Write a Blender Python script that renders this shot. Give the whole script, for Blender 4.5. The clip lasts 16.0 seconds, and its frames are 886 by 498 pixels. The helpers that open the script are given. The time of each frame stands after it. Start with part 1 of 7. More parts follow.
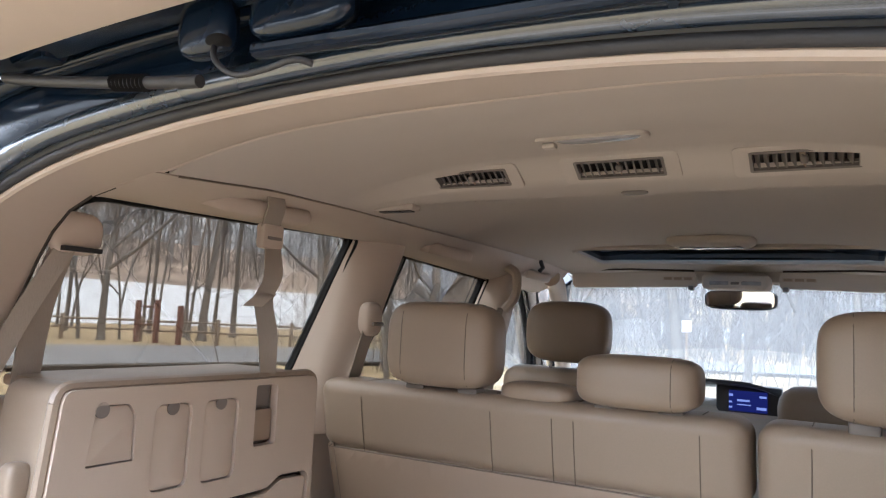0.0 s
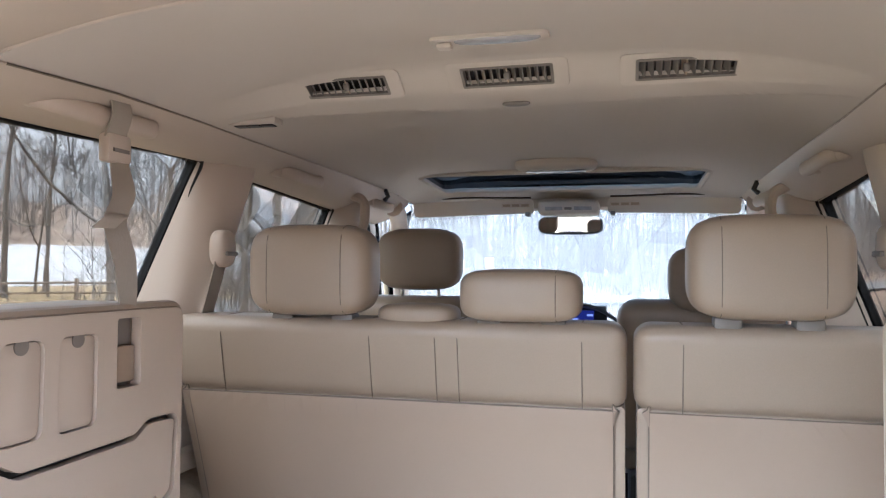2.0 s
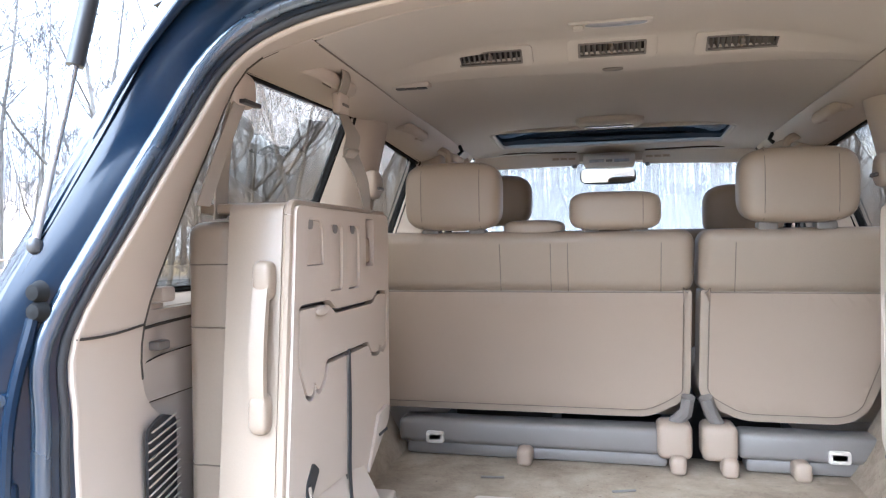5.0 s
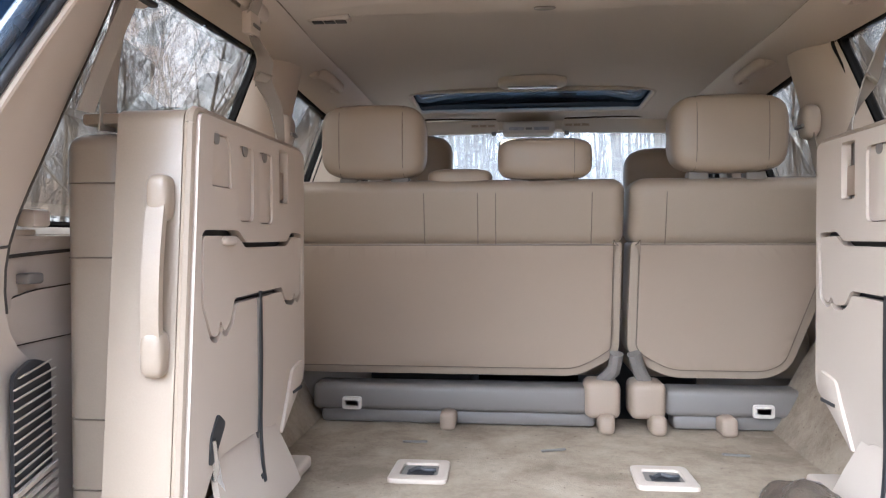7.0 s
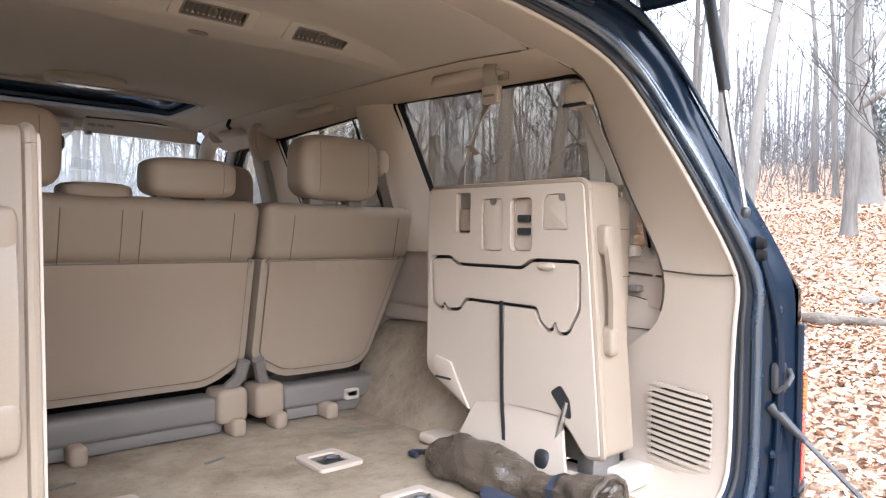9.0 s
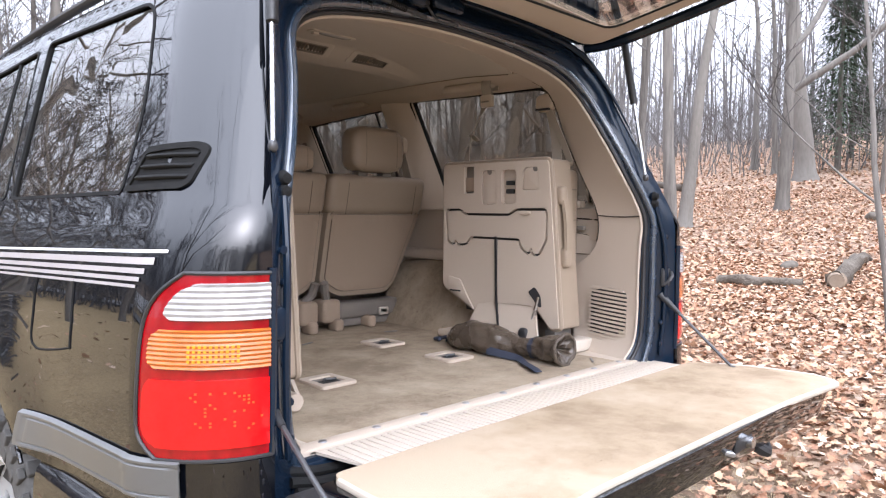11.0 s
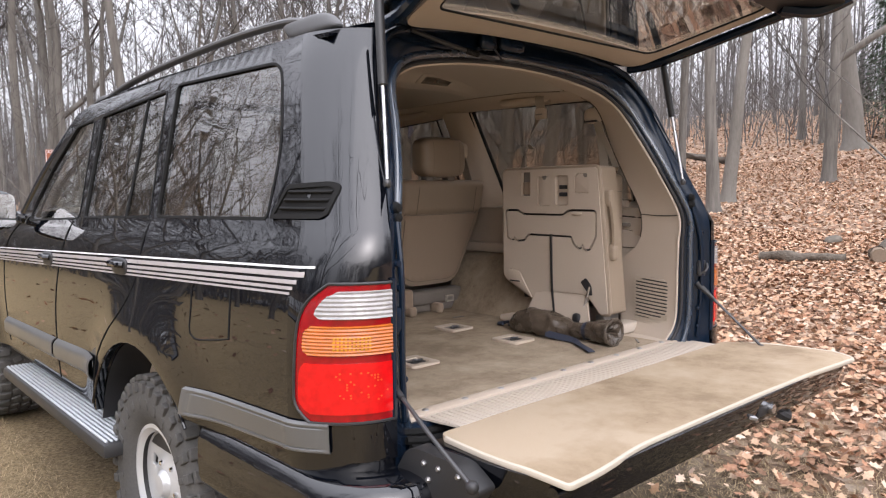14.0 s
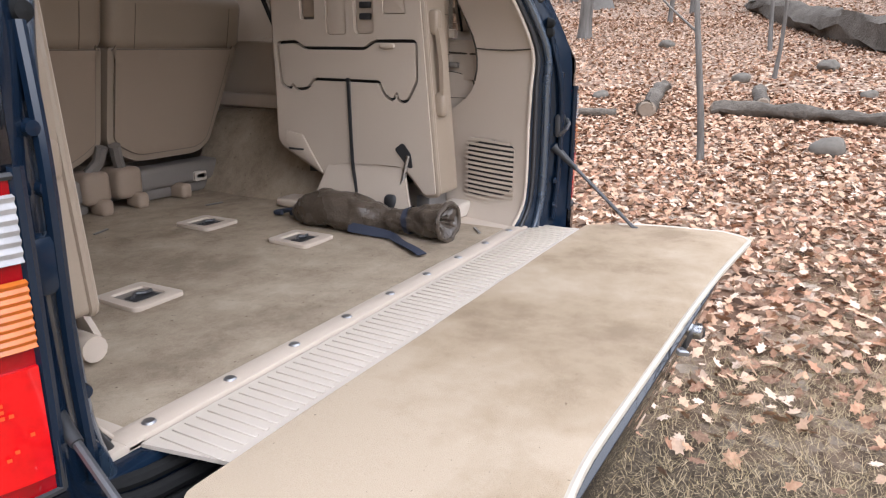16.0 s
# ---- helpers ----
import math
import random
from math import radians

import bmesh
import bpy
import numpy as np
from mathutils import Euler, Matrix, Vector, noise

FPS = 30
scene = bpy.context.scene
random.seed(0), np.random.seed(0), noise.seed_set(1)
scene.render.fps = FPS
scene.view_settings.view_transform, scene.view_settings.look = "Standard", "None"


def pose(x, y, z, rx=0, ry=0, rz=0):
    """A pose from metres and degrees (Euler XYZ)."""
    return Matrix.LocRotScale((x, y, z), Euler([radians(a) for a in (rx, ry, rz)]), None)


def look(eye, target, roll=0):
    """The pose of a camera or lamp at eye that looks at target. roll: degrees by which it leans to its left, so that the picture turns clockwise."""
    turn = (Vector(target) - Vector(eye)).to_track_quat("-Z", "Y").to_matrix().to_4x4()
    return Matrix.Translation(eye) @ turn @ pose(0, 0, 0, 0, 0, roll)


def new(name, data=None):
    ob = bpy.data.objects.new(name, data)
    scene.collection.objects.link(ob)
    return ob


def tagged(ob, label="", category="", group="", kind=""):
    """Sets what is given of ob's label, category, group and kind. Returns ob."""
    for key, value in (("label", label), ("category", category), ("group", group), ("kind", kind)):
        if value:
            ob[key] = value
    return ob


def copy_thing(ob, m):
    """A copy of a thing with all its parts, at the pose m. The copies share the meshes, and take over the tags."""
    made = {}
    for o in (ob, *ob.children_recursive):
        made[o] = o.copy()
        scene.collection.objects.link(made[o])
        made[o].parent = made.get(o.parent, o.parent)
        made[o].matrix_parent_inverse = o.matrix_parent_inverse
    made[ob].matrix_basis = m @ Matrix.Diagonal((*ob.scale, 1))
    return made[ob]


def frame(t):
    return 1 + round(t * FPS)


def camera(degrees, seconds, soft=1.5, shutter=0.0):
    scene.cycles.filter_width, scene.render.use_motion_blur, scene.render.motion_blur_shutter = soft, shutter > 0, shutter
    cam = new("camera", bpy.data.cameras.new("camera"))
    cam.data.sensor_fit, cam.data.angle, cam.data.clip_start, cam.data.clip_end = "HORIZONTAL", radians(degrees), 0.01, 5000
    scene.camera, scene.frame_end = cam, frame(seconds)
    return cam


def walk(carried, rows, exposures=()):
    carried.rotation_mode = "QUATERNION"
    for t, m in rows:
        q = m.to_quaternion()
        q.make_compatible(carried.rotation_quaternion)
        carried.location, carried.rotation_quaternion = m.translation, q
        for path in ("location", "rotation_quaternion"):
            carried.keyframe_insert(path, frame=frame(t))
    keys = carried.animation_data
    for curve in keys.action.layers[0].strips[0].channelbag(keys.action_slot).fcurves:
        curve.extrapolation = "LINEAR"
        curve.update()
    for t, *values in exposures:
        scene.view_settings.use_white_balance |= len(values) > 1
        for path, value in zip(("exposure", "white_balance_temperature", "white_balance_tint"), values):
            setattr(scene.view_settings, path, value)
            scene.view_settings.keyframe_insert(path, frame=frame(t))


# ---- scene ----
cam = camera(63.5, 16.0, soft=1.2)
PATH = [
    (0, (0.366, -0.28, 1.614), (-0.623, 1.447, 1.808), 2.8),
    (0.5, (0.316, -0.292, 1.618), (-0.538, 1.508, 1.793), 1.7),
    (1, (0.27, -0.29, 1.614), (-0.447, 1.572, 1.748), 0.9),
    (1.5, (0.212, -0.316, 1.584), (-0.391, 1.589, 1.675), 0.5),
    (2, (0.203, -0.258, 1.562), (-0.284, 1.681, 1.617), 0.3),
    (2.5, (0.231, -0.108, 1.522), (-0.193, 1.846, 1.553), 0.1),
    (3, (0.212, -0.106, 1.512), (-0.172, 1.856, 1.526), -0.5),
    (3.5, (0.094, -0.426, 1.539), (-0.277, 1.54, 1.552), -1.1),
    (4, (0.069, -0.638, 1.551), (-0.33, 1.321, 1.555), -0.8),
    (4.5, (0.083, -0.774, 1.505), (-0.35, 1.179, 1.5), -0.9),
    (4.7, (0.026, -0.819, 1.475), (-0.428, 1.129, 1.46), -0.6),
    (7, (-0.06, -0.692, 1.321), (-0.259, 1.297, 1.285), -0.1),
    (7.5, (-0.178, -0.672, 1.373), (0.086, 1.309, 1.301), -0.1),
    (8, (-0.276, -0.586, 1.391), (0.544, 1.237, 1.335), 0.4),
    (8.5, (-0.439, -0.579, 1.383), (0.704, 1.061, 1.338), 0.7),
    (9, (-0.721, -0.671, 1.385), (0.617, 0.814, 1.34), 0.9),
    (9.5, (-0.919, -0.815, 1.364), (0.497, 0.596, 1.296), 0.7),
    (9.7, (-1.009, -0.86, 1.344), (0.426, 0.531, 1.272), 0.5),
    (11.8, (-1.771, -1.407, 1.313), (-0.359, 0.004, 1.195), 0.4),
    (12, (-1.842, -1.446, 1.341), (-0.438, -0.026, 1.227), 0.3),
    (12.5, (-1.929, -1.482, 1.41), (-0.554, -0.034, 1.304), 0.1),
    (13, (-1.981, -1.497, 1.439), (-0.648, -0.009, 1.341), -0.4),
    (13.5, (-1.963, -1.479, 1.429), (-0.646, 0.023, 1.32), -0.7),
    (14, (-1.841, -1.414, 1.421), (-0.496, 0.057, 1.253), -0.7),
    (14.5, (-1.63, -1.317, 1.413), (-0.216, 0.074, 1.152), -0.6),
    (15, (-1.458, -1.146, 1.372), (0.064, 0.095, 0.99), -0.3),
    (15.5, (-1.348, -0.937, 1.355), (0.256, 0.158, 0.88), 0.0),
    (16, (-1.169, -0.749, 1.321), (0.513, 0.182, 0.769), 0.3),
]
EXPOSURES = [(0.0, 2.28, 5400, 10), (0.5, 2.45, 5350, 9), (1.5, 2.7, 5250, 9), (2.5, 2.76, 5000, 8), (3.5, 2.98, 5000, 8), (4.5, 2.79, 5050, 8), (7.0, 2.36, 5300, 10), (8.0, 2.15, 5350, 10), (8.5, 2.1, 5550, 11), (9.5, 1.82, 5700, 13), (12.0, 0.85, 6150, 16), (13.0, 0.66, 6400, 16), (14.5, 0.6, 6350, 17), (15.0, 0.64, 6450, 18), (16.0, 0.74, 5900, 14)]
walk(cam, [(t, look(eye, target, roll)) for t, eye, target, roll in PATH], EXPOSURES)

# ---- sky and sun: a bright overcast afternoon ----
world = bpy.data.worlds.new("overcast")
scene.world = world
world.use_nodes = True
wn, wl = world.node_tree.nodes, world.node_tree.links
wn.clear()
sky = wn.new("ShaderNodeTexSky")
sky.sky_type = "NISHITA"
sky.sun_disc = False
sky.sun_elevation, sky.sun_rotation = radians(33), radians(209)
sky.dust_density, sky.air_density = 4.0, 1.0
grey = wn.new("ShaderNodeHueSaturation")
grey.inputs["Saturation"].default_value = 0.22
bg = wn.new("ShaderNodeBackground")
# the overcast is brightest overhead and dull at the horizon
wc, wz, wr = wn.new("ShaderNodeTexCoord"), wn.new("ShaderNodeSeparateXYZ"), wn.new("ShaderNodeMapRange")
wr.inputs["To Min"].default_value, wr.inputs["To Max"].default_value = 0.072, 0.58
wl.new(wc.outputs["Generated"], wz.inputs[0])
wl.new(wz.outputs[2], wr.inputs[0])
wl.new(wr.outputs[0], bg.inputs["Strength"])
wo = wn.new("ShaderNodeOutputWorld")
wl.new(sky.outputs[0], grey.inputs["Color"])
veil = wn.new("ShaderNodeMix")
veil.data_type = "RGBA"
veil.inputs[0].default_value = 0.72
veil.inputs[7].default_value = (5.1, 5.25, 5.5, 1)
wl.new(grey.outputs[0], veil.inputs[6])
wl.new(veil.outputs[2], bg.inputs["Color"])
wl.new(bg.outputs[0], wo.inputs["Surface"])
sun = new("sun", bpy.data.lights.new("sun", "SUN"))
sun.data.energy, sun.data.angle, sun.data.color = 0.5, radians(70), (1.0, 0.97, 0.93)
sun.matrix_world = look((-11, -20, 15), (0, 0, 0))

# ---- materials ----
def material(name, build, **settings):
    m = bpy.data.materials.new(name)
    m.use_nodes = True
    nodes, links = m.node_tree.nodes, m.node_tree.links
    nodes.clear()
    out = nodes.new("ShaderNodeOutputMaterial")
    links.new(build(nodes, links), out.inputs["Surface"])
    return m


def principled(nodes, rough=0.5, metal=0.0, spec=0.5, coat=0.0):
    p = nodes.new("ShaderNodeBsdfPrincipled")
    p.inputs["Roughness"].default_value, p.inputs["Metallic"].default_value = rough, metal
    p.inputs["Specular IOR Level"].default_value, p.inputs["Coat Weight"].default_value = spec, coat
    return p


def coords(nodes, links, scale=(1, 1, 1), world=False):
    c = nodes.new("ShaderNodeTexCoord")
    mp = nodes.new("ShaderNodeMapping")
    mp.inputs["Scale"].default_value = scale
    if world:
        g = nodes.new("ShaderNodeNewGeometry")
        links.new(g.outputs["Position"], mp.inputs["Vector"])
    else:
        links.new(c.outputs["Object"], mp.inputs["Vector"])
    return mp.outputs[0]


def noise_tex(nodes, links, vec, scale, detail=4, rough=0.55):
    n = nodes.new("ShaderNodeTexNoise")
    n.inputs["Scale"].default_value, n.inputs["Detail"].default_value, n.inputs["Roughness"].default_value = scale, detail, rough
    links.new(vec, n.inputs["Vector"])
    return n.outputs["Fac"]


def ramp(nodes, links, fac, stops):
    r = nodes.new("ShaderNodeValToRGB")
    el = r.color_ramp.elements
    while len(el) < len(stops):
        el.new(0.5)
    for e, (p, c) in zip(el, stops):
        e.position, e.color = p, (*c, 1)
    links.new(fac, r.inputs[0])
    return r.outputs[0]


def mixed(nodes, links, fac, a, b, kind="MIX"):
    m = nodes.new("ShaderNodeMix")
    m.data_type, m.blend_type = "RGBA", kind
    for sock, v in ((m.inputs[0], fac), (m.inputs[6], a), (m.inputs[7], b)):
        if hasattr(v, "is_linked"):
            links.new(v, sock)
        else:
            sock.default_value = v if isinstance(v, float) else (*v, 1)
    return m.outputs[2]


def bumped(nodes, links, height, p, strength=0.2, distance=0.002):
    b = nodes.new("ShaderNodeBump")
    b.inputs["Strength"].default_value, b.inputs["Distance"].default_value = strength, distance
    links.new(height, b.inputs["Height"])
    links.new(b.outputs[0], p.inputs["Normal"])


def surface(name, low, high, grain=300, wear=4, rough=0.5, metal=0.0, spec=0.5, coat=0.0, bump=0.15, depth=0.001, world=False, stretch=(1, 1, 1), rough_var=0.1):
    """Colour between low and high by a broad and a fine noise, the fine one also as relief."""
    def build(nodes, links):
        p = principled(nodes, rough, metal, spec, coat)
        v = coords(nodes, links, stretch, world)
        fine, broad = noise_tex(nodes, links, v, grain, 3), noise_tex(nodes, links, v, wear, 5)
        c = mixed(nodes, links, broad, low, high)
        c = mixed(nodes, links, 0.25, c, ramp(nodes, links, fine, [(0.3, low), (0.7, high)]))
        links.new(c, p.inputs["Base Color"])
        r = nodes.new("ShaderNodeMapRange")
        r.inputs[3].default_value, r.inputs[4].default_value = max(0.02, rough - rough_var), min(1, rough + rough_var)
        links.new(broad, r.inputs[0])
        links.new(r.outputs[0], p.inputs["Roughness"])
        if bump:
            bumped(nodes, links, fine, p, bump, depth)
        return p.outputs[0]
    return material(name, build)


LEATHER = surface("tan_leather", (0.255, 0.202, 0.151), (0.32, 0.255, 0.193), 420, 3, rough=0.42, bump=0.22, depth=0.0008, rough_var=0.07)
TRIM = surface("tan_plastic", (0.415, 0.348, 0.282), (0.48, 0.405, 0.33), 900, 2.5, rough=0.55, bump=0.12, depth=0.0004)
TRIM_PALE = surface("pale_tan_plastic", (0.46, 0.41, 0.35), (0.52, 0.465, 0.40), 900, 3, rough=0.5, bump=0.1, depth=0.0004)
SEATBACK = surface("tan_vinyl_back", (0.263, 0.2, 0.148), (0.317, 0.242, 0.18), 700, 3, rough=0.62, bump=0.15, depth=0.0005)
HEADLINER = surface("beige_headliner_cloth", (0.445, 0.398, 0.345), (0.485, 0.436, 0.38), 1200, 2, rough=0.95, spec=0.1, bump=0.25, depth=0.0006)
GREY_TRIM = surface("taupe_plastic", (0.142, 0.126, 0.11), (0.185, 0.165, 0.146), 600, 4, rough=0.5, bump=0.1, depth=0.0004)
STRAP = surface("tan_webbing", (0.27, 0.235, 0.195), (0.33, 0.29, 0.245), 500, 8, rough=0.85, spec=0.2, bump=0.4, depth=0.001, stretch=(1, 1, 0.3))
BLACK_PLASTIC = surface("black_plastic", (0.012, 0.012, 0.013), (0.03, 0.03, 0.032), 600, 8, rough=0.5, bump=0.2, depth=0.0006)
RUBBER = surface("black_rubber", (0.008, 0.008, 0.008), (0.018, 0.018, 0.018), 200, 6, rough=0.75, spec=0.1, bump=0.2, depth=0.001)
RAIL_GREY = surface("grey_rail_plastic", (0.055, 0.055, 0.058), (0.085, 0.085, 0.088), 300, 5, rough=0.55, bump=0.15)
TYRE = surface("tyre_rubber", (0.045, 0.045, 0.045), (0.11, 0.105, 0.098), 90, 6, rough=0.85, spec=0.25, bump=0.4, depth=0.002)
STEEL = surface("bright_steel", (0.55, 0.55, 0.56), (0.66, 0.66, 0.67), 200, 6, rough=0.28, metal=1.0, bump=0.05)
ZINC = surface("dull_zinc", (0.30, 0.30, 0.30), (0.45, 0.45, 0.46), 150, 8, rough=0.45, metal=1.0, bump=0.1)
ALLOY = surface("silver_alloy", (0.44, 0.45, 0.46), (0.54, 0.55, 0.56), 300, 5, rough=0.32, metal=0.25, coat=0.5, bump=0.03)
TREAD_ALU = surface("brushed_aluminium", (0.40, 0.43, 0.46), (0.52, 0.55, 0.58), 160, 5, rough=0.45, metal=0.25, bump=0.1, stretch=(1, 0.1, 1))
CHROME = surface("chrome", (0.75, 0.75, 0.76), (0.8, 0.8, 0.81), 50, 5, rough=0.08, metal=1.0, bump=0)
CLADDING = surface("grey_lower_paint", (0.085, 0.087, 0.087), (0.115, 0.115, 0.113), 400, 3, rough=0.38, metal=0.2, coat=0.25, bump=0.03)
STRIPE_GREY = surface("silver_stripe_film", (0.36, 0.33, 0.33), (0.42, 0.39, 0.39), 300, 6, rough=0.35, coat=0.4, bump=0)
STRIPE_WHITE = surface("white_stripe_film", (0.72, 0.72, 0.74), (0.8, 0.8, 0.82), 300, 6, rough=0.35, coat=0.4, bump=0)
DARK_STEEL = surface("dark_steel", (0.05, 0.05, 0.052), (0.10, 0.10, 0.105), 200, 6, rough=0.4, metal=0.4, bump=0.05)
BAG = surface("dark_brown_leather", (0.036, 0.027, 0.020), (0.095, 0.073, 0.054), 160, 7, rough=0.27, bump=0.5, depth=0.004, rough_var=0.12)
NAVY_STRAP = surface("navy_webbing", (0.012, 0.016, 0.03), (0.03, 0.036, 0.06), 300, 10, rough=0.8, bump=0.3)
CARPET_EDGE = surface("cream_carpet_binding", (0.42, 0.37, 0.30), (0.50, 0.45, 0.375), 400, 9, rough=0.9, spec=0.2, bump=0.5, depth=0.002)
SILL_STRIP = surface("tan_ribbed_plastic", (0.45, 0.395, 0.33), (0.51, 0.445, 0.38), 500, 5, rough=0.5, bump=0.15)
DARK_SEAM = surface("shadowed_trim_gap", (0.045, 0.038, 0.032), (0.075, 0.065, 0.055), 300, 6, rough=0.9, spec=0.1, bump=0)
SEAM = surface("leather_seam", (0.115, 0.090, 0.066), (0.15, 0.118, 0.088), 300, 6, rough=0.6, bump=0)
DASH = surface("grey_dash_plastic", (0.36, 0.335, 0.30), (0.43, 0.40, 0.36), 500, 4, rough=0.65, bump=0.2)


def paint_build(nodes, links):
    p = principled(nodes, 0.16, 0.0, 0.75, 0.0)
    p.inputs["Coat Roughness"].default_value = 0.02
    v = coords(nodes, links, world=True)
    broad = noise_tex(nodes, links, v, 5, 6)
    links.new(mixed(nodes, links, broad, (0.0012, 0.0018, 0.0035), (0.0035, 0.004, 0.006)), p.inputs["Base Color"])
    film = noise_tex(nodes, links, v, 60, 4)
    r = nodes.new("ShaderNodeMapRange")
    r.inputs[3].default_value, r.inputs[4].default_value = 0.006, 0.022
    links.new(film, r.inputs[0])
    links.new(r.outputs[0], p.inputs["Roughness"])
    return p.outputs[0]


HATCH_DARK = surface("dark_hatch_panel", (0.010, 0.010, 0.014), (0.022, 0.020, 0.022), 200, 9, rough=0.45, spec=0.2, bump=0.05)
# paler than the jamb paint: the sky's sheen is partly put into its colour
JAMB_SHEEN = surface("sky_sheen_jamb_edge", (0.014, 0.027, 0.048), (0.022, 0.038, 0.062), 200, 9, rough=0.26, spec=1.0, coat=1.0, bump=0)
PAINT = material("black_car_paint", paint_build)
NAVY = surface("dark_blue_jamb_paint", (0.0035, 0.009, 0.020), (0.007, 0.015, 0.030), 200, 9, rough=0.14, spec=0.3, coat=0.1, bump=0.05)


def carpet_build(nodes, links):
    p = principled(nodes, 0.95, 0.0, 0.1)
    v = coords(nodes, links, world=True)
    pile, stain, dirt = noise_tex(nodes, links, v, 700, 2), noise_tex(nodes, links, v, 4.5, 12, 0.74), noise_tex(nodes, links, v, 30, 6, 0.8)
    c = ramp(nodes, links, stain, [(0.38, (0.165, 0.120, 0.078)), (0.5, (0.285, 0.222, 0.155)), (0.62, (0.395, 0.322, 0.238))])
    c = mixed(nodes, links, ramp(nodes, links, dirt, [(0.58, (0, 0, 0)), (0.72, (0.6, 0.6, 0.6))]), c, (0.17, 0.13, 0.09))
    c = mixed(nodes, links, 0.3, c, ramp(nodes, links, pile, [(0.3, (0.23, 0.19, 0.14)), (0.7, (0.49, 0.425, 0.34))]))
    crumbs = noise_tex(nodes, links, v, 95, 3, 0.6)
    c = mixed(nodes, links, ramp(nodes, links, crumbs, [(0.66, (0, 0, 0)), (0.72, (0.8, 0.8, 0.8))]), c, (0.10, 0.07, 0.045))
    links.new(c, p.inputs["Base Color"])
    bumped(nodes, links, pile, p, 0.6, 0.003)
    return p.outputs[0]


CARPET = material("stained_tan_carpet", carpet_build)


def gate_carpet_build(nodes, links):
    p = principled(nodes, 0.95, 0.0, 0.1)
    v = coords(nodes, links, world=True)
    pile, stain, dirt = noise_tex(nodes, links, v, 650, 2), noise_tex(nodes, links, v, 3.2, 8, 0.62), noise_tex(nodes, links, v, 35, 5, 0.75)
    c = ramp(nodes, links, stain, [(0.36, (0.21, 0.148, 0.09)), (0.46, (0.325, 0.243, 0.158)), (0.58, (0.42, 0.332, 0.237))])
    c = mixed(nodes, links, ramp(nodes, links, dirt, [(0.66, (0, 0, 0)), (0.76, (0.7, 0.7, 0.7))]), c, (0.16, 0.12, 0.085))
    c = mixed(nodes, links, 0.25, c, ramp(nodes, links, pile, [(0.3, (0.25, 0.195, 0.135)), (0.7, (0.47, 0.405, 0.32))]))
    crumbs = noise_tex(nodes, links, v, 95, 3, 0.6)
    c = mixed(nodes, links, ramp(nodes, links, crumbs, [(0.71, (0, 0, 0)), (0.75, (0.7, 0.7, 0.7))]), c, (0.10, 0.07, 0.045))
    links.new(c, p.inputs["Base Color"])
    bumped(nodes, links, pile, p, 0.6, 0.003)
    return p.outputs[0]


GATE_CARPET = material("worn_pale_carpet", gate_carpet_build)


def glass_build(tint, gloss=0.0, base=0.11, dust=0.0):
    def build(nodes, links):
        tr = nodes.new("ShaderNodeBsdfTransparent")
        tr.inputs[0].default_value = (*tint, 1)
        gl = nodes.new("ShaderNodeBsdfGlossy")
        gl.inputs["Roughness"].default_value = gloss
        lw = nodes.new("ShaderNodeLayerWeight")
        lw.inputs[0].default_value = 0.5
        pw = nodes.new("ShaderNodeMath")
        pw.operation = "POWER"
        pw.inputs[1].default_value = 5.0
        links.new(lw.outputs["Facing"], pw.inputs[0])
        mr = nodes.new("ShaderNodeMapRange")
        mr.inputs[3].default_value, mr.inputs[4].default_value = base, 1.0
        links.new(pw.outputs[0], mr.inputs[0])
        mx = nodes.new("ShaderNodeMixShader")
        links.new(mr.outputs[0], mx.inputs[0])
        links.new(tr.outputs[0], mx.inputs[1])
        links.new(gl.outputs[0], mx.inputs[2])
        if not dust:
            return mx.outputs[0]
        film, veil = nodes.new("ShaderNodeBsdfTranslucent"), nodes.new("ShaderNodeMixShader")
        film.inputs[0].default_value = (0.8, 0.8, 0.78, 1)
        veil.inputs[0].default_value = dust
        links.new(mx.outputs[0], veil.inputs[1])
        links.new(film.outputs[0], veil.inputs[2])
        return veil.outputs[0]
    return build


GLASS_DARK = material("privacy_glass", glass_build((0.56, 0.53, 0.485), base=0.20))
GLASS_CLEAR = material("clear_glass", glass_build((0.78, 0.785, 0.77), base=0.06, dust=0.05))
GLASS_SIDE = material("side_glass", glass_build((0.76, 0.75, 0.72), base=0.17))
GLASS_ROOF = material("sunroof_glass", glass_build((0.16, 0.19, 0.22)))


def lens_build(colour, rough=0.12):
    def build(nodes, links):
        p = principled(nodes, rough, 0.0, 0.3, 0.5)
        p.inputs["Coat Roughness"].default_value = 0.03
        v = coords(nodes, links, world=True)
        links.new(mixed(nodes, links, noise_tex(nodes, links, v, 40, 3), tuple(c * 0.45 for c in colour), colour), p.inputs["Base Color"])
        return p.outputs[0]
    return build


LENS_RED = material("red_lamp_lens", lens_build((0.34, 0.002, 0.006)))
LENS_RED_BRIGHT = material("bright_red_lamp_lens", lens_build((0.74, 0.004, 0.006)))
LENS_AMBER = material("amber_lamp_lens", lens_build((0.62, 0.165, 0.025)))
LENS_CLEAR = material("clear_lamp_lens", lens_build((0.44, 0.43, 0.43)))
LENS_SPARK = material("orange_red_glint", lens_build((0.95, 0.10, 0.02)))
BULB_AMBER = material("amber_bulb", lens_build((0.85, 0.36, 0.02)))
MIRROR = surface("mirror_silver", (0.85, 0.86, 0.87), (0.88, 0.88, 0.9), 10, 3, rough=0.02, metal=1.0, bump=0, rough_var=0.0)

